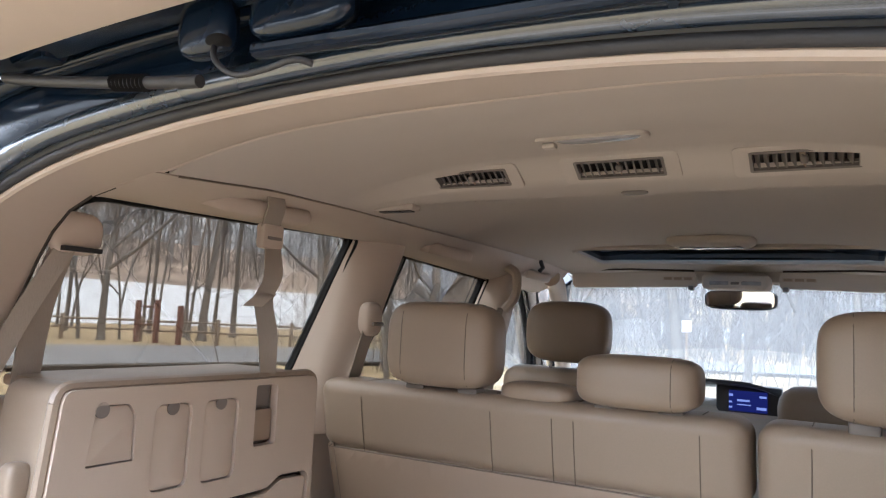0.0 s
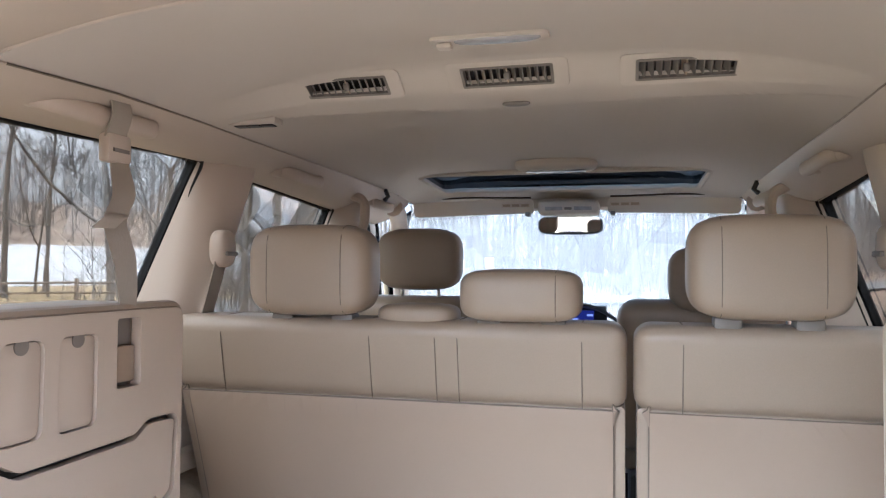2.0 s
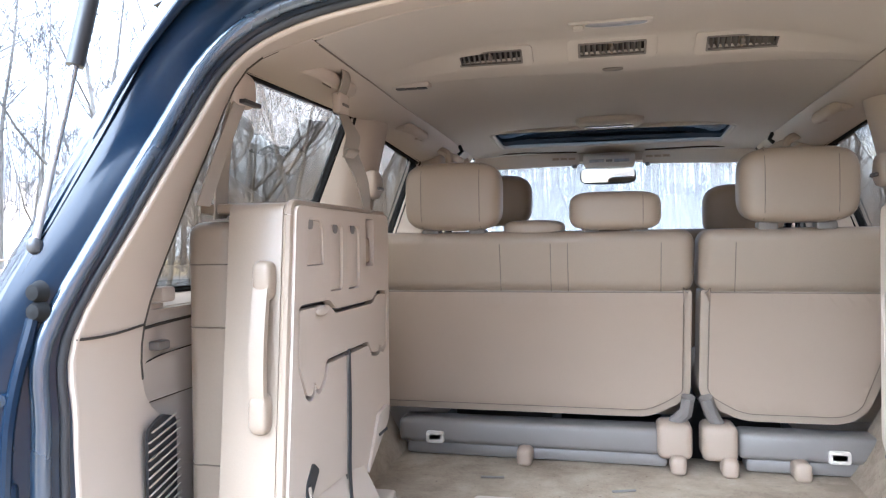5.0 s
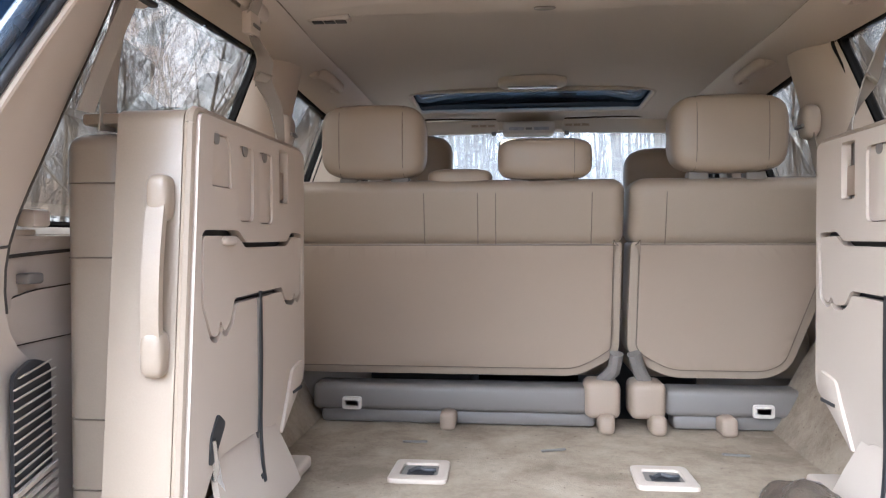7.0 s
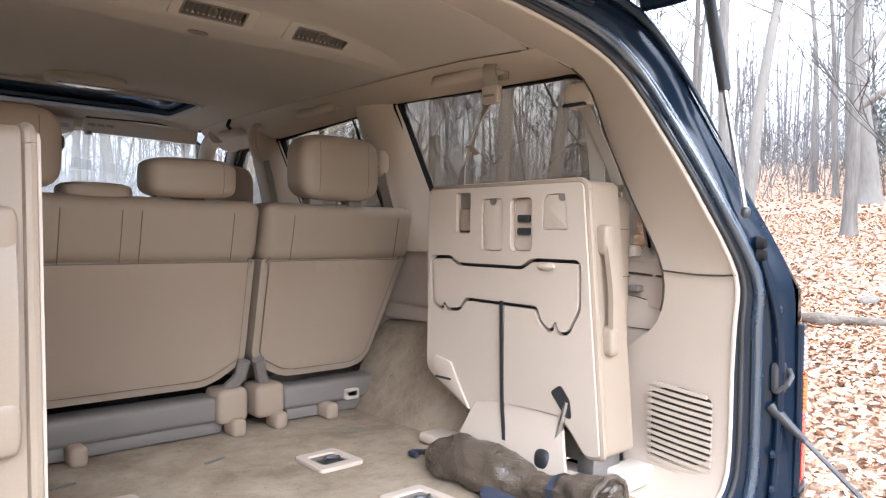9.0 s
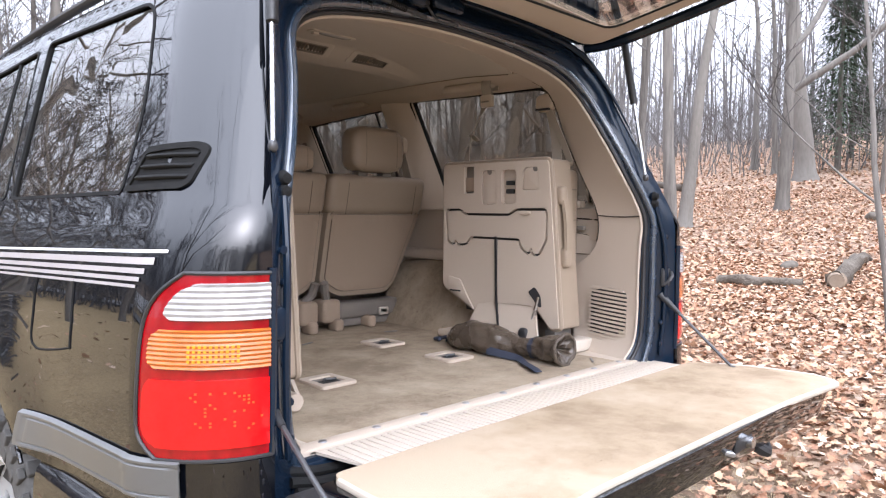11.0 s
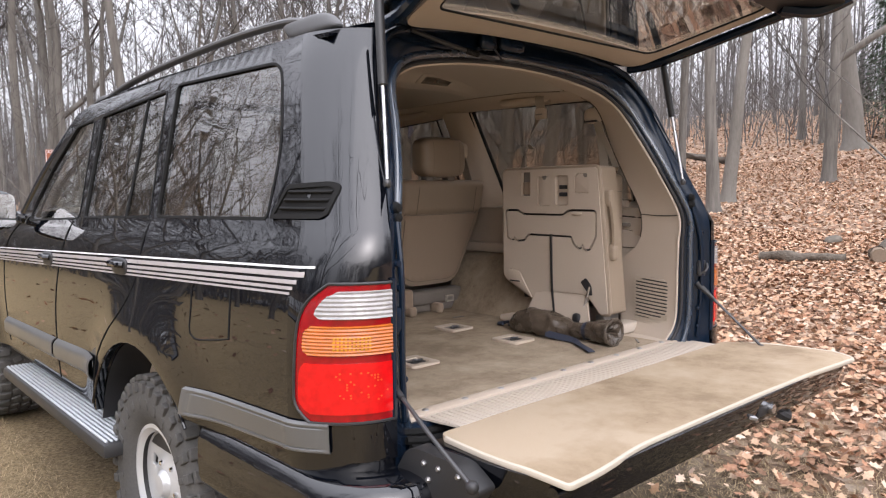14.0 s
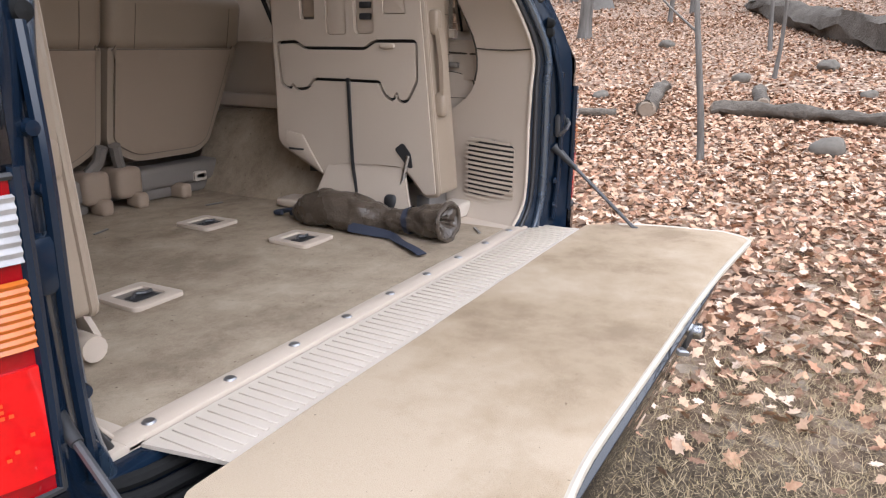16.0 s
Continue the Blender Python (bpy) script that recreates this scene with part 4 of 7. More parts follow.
gate_mat = part("gate_carpet", plate(MAT, [], lambda x, y, w: (x, y, mat_z(x, y) - w), 0.014, 0.035), GATE_CARPET, gate, "worn tan carpet panel")
part("carpet_binding", tube([(x, y, mat_z(x, y) - 0.006) for x, y in sorted([q for q in MAT if q[1] < -0.17 and q[0] > 0.80], key=lambda q: -q[1]) + [q for q in MAT if q[1] < -0.5 and -0.70 < q[0] <= 0.80] + sorted([q for q in MAT if q[1] < -0.17 and q[0] <= -0.70], key=lambda q: q[1])], 0.0085, 8, flat=0.8), CARPET_EDGE, gate)
lip = part("gate_lip", tube(curve_through([(-0.71, -0.505, 0.785), (-0.4, -0.512, 0.782), (0.1, -0.512, 0.780), (0.5, -0.510, 0.782), (0.80, -0.49, 0.785)], 8), 0.016, 10), PAINT, gate)
latch = part("gate_latch", block(0.17, 0.27, -0.545, -0.50, 0.752, 0.792, 0.008), BLACK_PLASTIC, gate, "black latch with steel pin")
part("latch_pin", lathe([(0.0, 0.0), (0.014, 0.002), (0.014, 0.022), (0.0, 0.024)], 12, "y"), STEEL, latch).location = (0.235, -0.562, 0.772)
part("gate_handle", pillow(0.02, -0.505, 0.752, 0.11, 0.02, 0.04, 3, 6), BLACK_PLASTIC, gate)
part("gate_pull", tube([(0.12, -0.53, 0.768), (0.14, -0.55, 0.762), (0.155, -0.53, 0.765)], 0.006, 6), ZINC, gate)
part("tow_hook", tube(curve_through([(0.36, -0.50, 0.735), (0.40, -0.53, 0.705), (0.44, -0.50, 0.725)], 4), 0.016, 8), BLACK_PLASTIC, gate)
for s, xh in ((-1, -0.755), (1, 0.80)):
    arm = part("hinge_arm", soft(plate(rounded([(-0.12, 0.80), (-0.15, 0.812), (-0.30, 0.812), (-0.37, 0.77), (-0.33, 0.72), (-0.16, 0.705), (-0.08, 0.74)], 0.015), [], lambda u, v, w: (xh + s * (w - 0.02), u, v), 0.05), 0.006), BLACK_PLASTIC, gate, "black hinge arm with bolts")
    for y, z in ((-0.20, 0.75), (-0.235, 0.785), (-0.185, 0.785), (-0.30, 0.785)):
        part("bolt", moved(lathe([(0.0, 0.008), (0.005, 0.007), (0.0075, 0.003), (0.0075, 0.0)], 6, "x"), Matrix.Translation((xh + s * 0.03, y, z)) @ (Matrix.Identity(4) if s > 0 else pose(0, 0, 0, 0, 0, 180))), ZINC, arm)
    rod = part("check_rod", tube(curve_through([(-0.763, -0.03, 0.950), (-0.80, -0.22, 0.868), (-0.826, -0.385, 0.80)] if s < 0 else [(0.745, -0.05, 1.035), (0.758, -0.12, 0.975), (0.80, -0.275, 0.822)], 5), 0.0052, 8), DARK_STEEL, suv, "steel tailgate check rod")
    part("rod_boot", tube(curve_through([(-0.761, -0.02, 0.955), (-0.770, -0.06, 0.937), (-0.777, -0.10, 0.92)] if s < 0 else [(0.744, -0.045, 1.045), (0.75, -0.08, 1.012), (0.756, -0.11, 0.985)], 4), [0.013, 0.013, 0.012, 0.011, 0.010, 0.009, 0.008, 0.0075, 0.007], 10), BLACK_PLASTIC, rod)
    part("rod_ball", pillow(*((-0.826, -0.385, 0.80) if s < 0 else (0.80, -0.275, 0.815)), 0.03, 0.03, 0.03, 2, 4), BLACK_PLASTIC, rod)
    # striker, latch plate, bump stops on the jamb
    st = part("gate_striker", block(min(s * 0.735, s * 0.775), max(s * 0.735, s * 0.775), -0.068, -0.045, 1.07, 1.135, 0.01), NAVY if s < 0 else DARK_STEEL, suv, "steel latch striker")
    if s > 0:
        part("striker_bar", tube([(s * 0.735, -0.062, 1.078), (s * 0.735, -0.082, 1.095), (s * 0.75, -0.084, 1.11), (s * 0.765, -0.072, 1.12)], 0.005, 8), DARK_STEEL, st)
    for z in (1.35, 1.375):
        part("bump_stop", moved(lathe([(0.0, -0.016), (0.010, -0.014), (0.014, -0.004), (0.016, 0.0)], 12, "y"), pose(s * 0.725, -0.022, z)), RUBBER, suv)
    for x, z in ((0.735, 0.95), (0.745, 1.18), (0.75, 1.24), (0.735, 0.88), (0.72, 1.47)):
        part("jamb_bolt", moved(lathe([(0.0, -0.008), (0.008, -0.007), (0.010, 0.0)], 10, "y"), pose(s * x, rear_y(z) + 0.005, z)), NAVY, suv)
    part("jamb_rib", tube(curve_through([(s * 0.735, -0.055, 0.84), (s * 0.745, -0.062, 1.0), (s * 0.742, -0.06, 1.2), (s * 0.730, -0.03, 1.34)], 6), 0.008, 8), NAVY, suv)
    part("lamp_edge", tube([(s * 0.788, -0.080, 0.86), (s * 0.788, -0.083, 1.0), (s * 0.786, -0.083, 1.21)], 0.008, 8), NAVY, suv)

# hatch, raised on its struts
HATCH_UP = radians(16.2)
HY, HZ = 0.225, 1.925


def hatch_at(x, d, h):
    """x across, d from the hinge towards the free edge, h along the outward face."""
    bow = -0.045 * (abs(x) / 0.70) ** 2.2
    yy = HY - d * math.cos(HATCH_UP) + (h + bow) * math.sin(HATCH_UP)
    zz = HZ + d * math.sin(HATCH_UP) + (h + bow) * math.cos(HATCH_UP) - 0.30 * max(0, d - 0.62) ** 1.3
    return (x, yy, zz)


hatch_out = rounded([(-0.60, 0.0), (0.60, 0.0), (0.66, 0.20), (0.70, 0.62), (0.70, 0.80), (-0.70, 0.80), (-0.70, 0.62), (-0.66, 0.20)], [0.08, 0.08, 0.05, 0.05, 0.05, 0.05, 0.05, 0.05])
hatch_win = rounded([(-0.525, 0.165), (0.525, 0.165), (0.605, 0.585), (-0.605, 0.585)], 0.05)
hatch = part("hatch", plate(hatch_out, [hatch_win], lambda x, d, w: hatch_at(x, d, 0.035 - w), 0.03, 0.08), PAINT, suv, "raised upper hatch with tinted window")
part("hatch_frame", plate(offset_loop(hatch_out, -0.025), [offset_loop(hatch_win, 0.012)], lambda x, d, w: hatch_at(x, d, 0.005 - w), 0.035, 0.08), NAVY, hatch, "dark blue painted inner frame")
trim_out = rounded([(-0.57, 0.065), (0.57, 0.065), (0.645, 0.585), (0.62, 0.60), (-0.62, 0.60), (-0.645, 0.585)], [0.07, 0.07, 0.04, 0.04, 0.04, 0.04])
part("hatch_trim", soft(plate(trim_out, [offset_loop(hatch_win, -0.002)], lambda x, d, w: hatch_at(x, d, -0.030 - w), 0.022, 0.08), 0.006, 2), TRIM, hatch, "tan plastic window surround")
glass = part("hatch_glass", plate(offset_loop(hatch_win, 0.01), [], lambda x, d, w: hatch_at(x, d, -0.046 - w), 0.004, 0.1), GLASS_DARK, hatch)
glass.visible_shadow = False
part("glass_seal", tube([hatch_at(x, d, -0.050) for x, d in hatch_win + hatch_win[:1]], 0.004, 6, caps=False), RUBBER, hatch)
edge_panel = part("lower_panel", plate(rounded([(-0.68, 0.60), (0.68, 0.60), (0.685, 0.79), (-0.685, 0.79)], 0.03), [], lambda x, d, w: hatch_at(x, d, -0.01 - w), 0.075, 0.07), HATCH_DARK, hatch, "dark inner panel with lock and pull")
part("lock", block(-0.05, 0.05, -0.475, -0.42, 1.985, 2.03, 0.008), BLACK_PLASTIC, hatch)
part("pull_cup", tube(curve_through([hatch_at(0.26, 0.60, -0.05), hatch_at(0.28, 0.66, -0.085), hatch_at(0.40, 0.66, -0.085), hatch_at(0.42, 0.60, -0.05)], 5), 0.014, 8), TRIM, hatch)
part("hatch_sticker", block(0.30, 0.34, -0.405, -0.375, 1.983, 1.986), STRIPE_WHITE, hatch)
part("wiper_motor", pillow(0.0, HY - 0.60 * math.cos(HATCH_UP), HZ + 0.60 * math.sin(HATCH_UP) - 0.06, 0.26, 0.10, 0.07, 3, 6), BLACK_PLASTIC, hatch)
for s in (-1, 1):
    part("hatch_corner", tube(curve_through([hatch_at(s * 0.58, 0.62, -0.08), hatch_at(s * 0.67, 0.70, -0.09), hatch_at(s * 0.70, 0.80, -0.06)], 4), 0.024, 8), NAVY, hatch)
    hinge = part("hatch_hinge", block(min(s * 0.42, s * 0.50), max(s * 0.42, s * 0.50), 0.17, 0.30, 1.885, 1.93, 0.01), NAVY, suv, "dark painted hatch hinge")
    a, b = (Vector((0.684, -0.012, 1.436)), Vector((0.672, 0.085, 1.950))) if s > 0 else (Vector((-0.742, -0.012, 1.436)), Vector((-0.685, 0.085, 1.950)))
    strut = part("gas_strut", tube([a.lerp(b, 0.48), b], 0.0125, 12), BLACK_PLASTIC, suv, "black gas strut with bright piston rod")
    part("piston_rod", tube([a, a.lerp(b, 0.50)], 0.0055, 10), STEEL, strut)
    for p in (a, b):
        part("ball_joint", pillow(p.x, p.y, p.z, 0.019, 0.019, 0.024, 2.2, 4), DARK_STEEL, strut)
    # channel and wiring under the hinge edge
    part("hinge_channel", tube(curve_through([hatch_at(s * 0.60, 0.03, -0.03), hatch_at(s * 0.62, 0.14, -0.05), hatch_at(s * 0.66, 0.34, -0.05), hatch_at(s * 0.68, 0.60, -0.06)], 5), 0.018, 8), NAVY, hatch)
cable = part("hatch_cable", tube(curve_through([(-0.160, 0.185, 1.872), (-0.150, 0.172, 1.850), (-0.137, 0.170, 1.835), (-0.114, 0.170, 1.824), (-0.080, 0.170, 1.825), (-0.048, 0.170, 1.829), (-0.034, 0.178, 1.826)], 6), 0.003, 10), BLACK_PLASTIC, suv, "black hatch wiring loom")
part("grommet", pillow(-0.156, 0.182, 1.866, 0.030, 0.02, 0.016, 2.4, 6), RUBBER, cable)
part("washer_hose", tube(curve_through([(-0.50, 0.175, 1.872), (-0.434, 0.170, 1.859), (-0.36, 0.170, 1.848), (-0.287, 0.170, 1.838), (-0.238, 0.170, 1.832), (-0.165, 0.172, 1.825)], 5), 0.0065, 14), BLACK_PLASTIC, suv)
for k in range(9):
    part("hose_ring", moved(lathe([(0.0065, -0.0015), (0.0095, 0.0), (0.0065, 0.0015)], 10, "x"), pose(-0.288 + 0.0062 * k, 0.17, 1.838 - 0.00075 * k)), RUBBER, suv)
# pressings along the hinge edge of the hatch
part("hinge_pressing", pillow(-0.175, 0.186, 1.884, 0.07, 0.028, 0.062, 3.4, 8), NAVY, suv)
part("hinge_pressing", pillow(-0.060, 0.190, 1.884, 0.12, 0.028, 0.050, 3.4, 8), NAVY, suv)
part("hinge_rail", tube(curve_through([(-0.112, 0.19, 1.853), (0.087, 0.192, 1.847), (0.25, 0.19, 1.842), (0.42, 0.18, 1.834)], 6), 0.008, 10, flat=1.3), NAVY, suv)

# wheels
def wheel(parent_name, x, y, s):
    w = part("wheel", lathe([(0.0, -0.06), (0.19, -0.06), (0.205, -0.095), (0.205, 0.095), (0.195, 0.098), (0.188, 0.05), (0.186, -0.03), (0.0, -0.035)], 40), BLACK_PLASTIC, suv, "silver alloy wheel with knobbly off-road tyre")
    w.matrix_basis = Matrix.Translation((x, y, HUB_Z)) @ (Matrix.Identity(4) if s > 0 else pose(0, 0, 0, 0, 0, 180))
    prof = [(0.205, -0.09), (0.225, -0.115), (0.27, -0.134), (0.33, -0.138), (0.362, -0.128), (0.376, -0.115), (0.382, -0.08), (0.384, 0.0), (0.382, 0.08), (0.376, 0.115), (0.362, 0.128), (0.33, 0.138), (0.27, 0.134), (0.225, 0.115), (0.205, 0.09)]
    tyre = part("tyre", lathe(prof, 64, caps=False), TYRE, w, "black mud-terrain tyre")
    bm = bmesh.new()
    n = 34
    for i in range(n):
        for row, (xc, wx, ang) in enumerate(((-0.095, 0.062, 0), (-0.032, 0.05, 0.5), (0.032, 0.05, 0.0), (0.095, 0.062, 0.5))):
            b = block(xc - wx / 2, xc + wx / 2, -0.021, 0.021, 0.376 if abs(xc) > 0.05 else 0.380, 0.397, 0.004, 1)
            moved(b, pose(0, 0, 0, 360 * (i + ang) / n, 0, 0) @ pose(0, 0, 0, 0, 0, 18 if row in (1, 2) else 0))
            merge(bm, b)
        for sx in (-1, 1):
            b = block(-0.010, 0.010, -0.016, 0.016, 0.335, 0.372, 0.003, 1)
            moved(b, pose(0, 0, 0, 360 * (i + (0.5 if sx > 0 else 0)) / n, 0, 0) @ Matrix.Translation((sx * 0.134, 0, 0)))
            merge(bm, b)
    tagged(part("tread", bm, TYRE, tyre), kind="stuff")
    rib = part("sidewall_rib", block(-0.0025, 0.0025, -0.010, 0.010, 0.278, 0.318, 0.002, 1), TYRE, tyre)
    rib.matrix_basis = Matrix.Translation((0.1365, 0, 0))
    for i in range(1, 26):
        o = new("sidewall_rib", rib.data)
        o.parent = tyre
        o.matrix_basis = pose(0, 0, 0, 360 * i / 26, 0, 0) @ Matrix.Translation((0.1365, 0, 0)) @ pose(0, 0, 0, 0, 0, 0)
    part("rim_lip", lathe([(0.185, 0.095), (0.205, 0.11), (0.218, 0.108), (0.218, 0.09), (0.195, 0.07), (0.185, -0.05)], 48, caps=False), ALLOY, w)
    turn = lambda r, a: (r * math.cos(radians(a)), r * math.sin(radians(a)))
    holes = [rounded([turn(0.125, 72 * i + 8), turn(0.125, 72 * i + 27), turn(0.160, 72 * i + 27), turn(0.160, 72 * i + 8)], 0.012) for i in range(5)]
    part("rim_disc", soft(plate([turn(0.187, 6 * i) for i in range(60)], holes, lambda u, v, t: (0.080 + 0.016 * math.cos(math.hypot(u, v) / 0.187 * 4.6) - t, u, v), 0.012, 0.03), 0.003, 2), ALLOY, w, "dished silver alloy disc with slots")
    for i in range(5):
        part("wheel_nut", moved(lathe([(0.0, 0.085), (0.009, 0.083), (0.011, 0.05)], 6), pose(0, 0, 0, 72 * i + 36, 0, 0) @ Matrix.Translation((0, 0, 0.075))), CHROME, w)
    part("hub_cap", lathe([(0.0, 0.108), (0.035, 0.105), (0.05, 0.09), (0.055, 0.05)], 24), ALLOY, w)
    return w


first = wheel("wheel", -0.825, HUBS[0], -1)
for x, y, s in ((-0.825, HUBS[1], -1), (0.825, HUBS[0], 1), (0.825, HUBS[1], 1)):
    wc = copy_thing(first, Matrix.Translation((x, y, HUB_Z)) @ (Matrix.Identity(4) if s > 0 else pose(0, 0, 0, 0, 0, 180)))
    wc.parent = suv

# ---- second row bench: two backs, split at 60 to 40 ----
def lean(z):
    return 1.10 + 0.2 * (1.46 - z)


def leaned(bm):
    for v in bm.verts:
        v.co.y += 0.2 * (1.46 - v.co.z)
    return bm


def headrest(parent, xc, w, zb, h, y=1.135):
    d, zb = 0.125, zb - 0.006
    hr = part("headrest", pillow(xc, y - 0.018, zb + h / 2, w, d, h, 4.2, 14), LEATHER, parent, "tan leather headrest")
    for sx in (-1, 1):
        xs = xc + sx * w * 0.30
        ring = []
        for i in range(29):
            a = 2 * math.pi * i / 28
            c, sn = math.cos(a), math.sin(a)
            k = (abs(c) ** 4.2 + abs(sn) ** 4.2) ** (-1 / 4.2) * (1 - 0.6 ** 4.2) ** (1 / 4.2)
            ring.append((xs, y - 0.018 + c * k * d / 2, zb + h / 2 + sn * k * h / 2))
        if not (w < 0.25 and sx < 0):
            part("seam", tube(ring, 0.0010, 5, caps=False), SEAM, hr)
        part("post_collar", block(xs * 0.45 + xc * 0.55 - 0.024 + sx * 0.03, xs * 0.45 + xc * 0.55 + 0.024 + sx * 0.03, y - 0.035, y + 0.01, zb - 0.02, zb + 0.004, 0.006), GREY_TRIM, hr)
    return hr


def bench(label, top, low, seams):
    x0, x1 = top
    b = thing("rear_seat", label, "car seat", "second row seats", at=((x0 + x1) / 2, 1.2, 0.82))
    off = Matrix.Translation((-(x0 + x1) / 2, -1.2, -0.82))

    def put(*a, **k):
        o = part(*a, **k)
        o.matrix_basis = off if o.parent is b else Matrix.Identity(4)
        return o
    up = put("upper_back", leaned(block(x0, x1, 1.082, 1.225, 1.296, 1.462, 0.034, 5)), LEATHER, b, label="padded tan leather top roll")
    for xs in seams:
        pts = [(xs, lean(z) + dy, z) for z, dy in ((1.30, -0.0165), (1.33, -0.0185), (1.38, -0.019), (1.425, -0.0185), (1.448, -0.009), (1.462, 0.02), (1.463, 0.08))]
        put("seam", tube(pts, 0.0011, 5), SEAM, up)
    put("seat_back", soft(plate(low, [], lambda x, z, w: (x, lean(z) - 0.004 + w, z), 0.11), 0.014, 3), LEATHER, b, label="tan leather seat back")
    ztop = max(z for x, z in low)
    panel = [(x, z + 0.020 * max(0.0, 1 - (ztop - z) / 0.08)) for x, z in offset_loop(low, -0.022)]
    put("back_panel", soft(plate(panel, [], lambda x, z, w: (x, lean(z) - 0.011 + w, z), 0.02, 0.04), 0.004, 2), SEATBACK, b, label="flat tan vinyl back panel")
    put("panel_piping", tube([(x, lean(z) - 0.009, z) for x, z in panel + panel[:1]], 0.0022, 6, caps=False), SEAM, b)
    put("seat_cushion", block(x0 + 0.03, x1 - 0.01, 1.30, 1.76, 0.93, 1.08, 0.04, 3), LEATHER, b)
    return b, put, off


left_low = rounded([(-0.70, 0.955), (-0.735, 1.305), (0.207, 1.305), (0.207, 1.02), (0.16, 0.985), (0.10, 0.955)], [0.02, 0.01, 0.01, 0.02, 0.04, 0.04])
right_low = rounded([(0.228, 1.305), (0.735, 1.305), (0.635, 0.985), (0.58, 0.955), (0.33, 0.955), (0.25, 1.0), (0.228, 1.03)], [0.01, 0.01, 0.05, 0.05, 0.04, 0.03, 0.02])
lb, lput, loff = bench("wide tan leather rear seat back with two headrests", (-0.745, 0.211), left_low, (-0.616, -0.287, -0.152, -0.107, 0.129))
rb, rput, roff = bench("narrow tan leather rear seat back with one headrest", (0.222, 0.745), right_low, (0.308, 0.675))
for parent, off, spec in ((lb, loff, (-0.415, 0.265, 1.472, 0.185)), (lb, loff, (0.014, 0.232, 1.468, 0.100)), (rb, roff, (0.452, 0.275, 1.480, 0.187))):
    headrest(parent, *spec).matrix_basis = off
lput("armrest_top", pillow(-0.199, 1.15, 1.468, 0.165, 0.10, 0.048, 3.5, 8), LEATHER, lb, label="tan leather fold-down armrest")
# hinge covers along the foot of the bench
for put, parent, x0, x1, capx, loopx, feet in ((lput, lb, -0.60, 0.13, 0.165, -0.49, (-0.232, 0.172)), (rput, rb, 0.325, 0.69, 0.278, 0.563, (0.30, 0.472))):
    put("hinge_cover", block(x0, x1, 1.175, 1.27, 0.858, 0.928, 0.016, 3), GREY_TRIM, parent, label="taupe plastic hinge cover")
    put("lower_rail", block(x0 + 0.02, x1 + 0.02, 1.19, 1.26, 0.822, 0.862, 0.012), GREY_TRIM, parent)
    put("hinge_cap", block(capx - 0.045, capx + 0.045, 1.155, 1.255, 0.852, 0.948, 0.018, 3), SEATBACK, parent, label="pale taupe hinge cap")
    put("recliner_neck", tube([(capx, 1.20, 0.94), (capx + (0.03 if capx < 0.2 else -0.02), 1.185, 0.975), (capx + (0.035 if capx < 0.2 else -0.035), 1.17, 1.02)], 0.018, 8), GREY_TRIM, parent)
    loop = rounded([(loopx - 0.026, 0.862), (loopx + 0.026, 0.862), (loopx + 0.026, 0.895), (loopx - 0.026, 0.895)], 0.008)
    put("tether_loop", soft(plate(loop, [offset_loop(loop, -0.009)], lambda x, z, w: (x, 1.166 + w, z), 0.012), 0.003, 2), TRIM_PALE, parent, label="pale tether anchor loop")
    for fx in feet:
        put("seat_foot", block(fx - 0.021, fx + 0.021, 1.13, 1.20, 0.818, 0.868, 0.014, 3), SEATBACK, parent)

# ---- front seats ----
for s in (-1, 1):
    hx, hz = (-0.424, 1.592) if s < 0 else (0.468, 1.535)
    f = thing("front_seat", "tan leather front seat with tall headrest", "car seat", "front seats", at=(s * 0.42, 2.0, 0.56))
    off = Matrix.Translation((-s * 0.42, -2.0, -0.56))
    for o in (part("seat_back", leaned(block(s * 0.42 - 0.235, s * 0.42 + 0.235, 1.90, 2.06, 1.0, 1.475, 0.06, 4)), LEATHER, f),
              part("headrest", pillow(hx, 1.94, hz, 0.275, 0.12, 0.195, 3.6, 12), LEATHER, f, "tan leather headrest"),
              part("seat_cushion", block(s * 0.42 - 0.24, s * 0.42 + 0.24, 2.10, 2.62, 0.92, 1.05, 0.04, 3), LEATHER, f),
              part("seat_base", block(s * 0.42 - 0.20, s * 0.42 + 0.20, 2.05, 2.55, 0.55, 0.93, 0.02), BLACK_PLASTIC, f)):
        o.matrix_basis = off
    for k in (-0.06, 0.06):
        part("headrest_post", tube([(hx + k, 1.95, 1.40), (hx + k, 1.945, hz - 0.08)], 0.006, 8), STEEL, f).matrix_basis = off

# ---- third row seats, folded up against the sides ----
BONE = rounded([(0.752, 1.317), (0.685, 1.320), (0.655, 1.302), (0.44, 1.302), (0.405, 1.322), (0.278, 1.322), (0.276, 1.225), (0.305, 1.172), (0.328, 1.170), (0.336, 1.196), (0.352, 1.172), (0.378, 1.190), (0.392, 1.222), (0.625, 1.224), (0.648, 1.197), (0.690, 1.192), (0.705, 1.210), (0.715, 1.192), (0.742, 1.205)], 0.010)
SHELL = rounded([(0.262, 1.507), (0.778, 1.505), (0.776, 1.02), (0.580, 0.926), (0.552, 0.970), (0.42, 0.978), (0.315, 0.978), (0.252, 0.905), (0.205, 0.912)], [0.025, 0.03, 0.03, 0.01, 0.02, 0.05, 0.03, 0.015, 0.015])
SLOT = rounded([(0.664, 1.487), (0.612, 1.487), (0.612, 1.385), (0.664, 1.385)], 0.006)
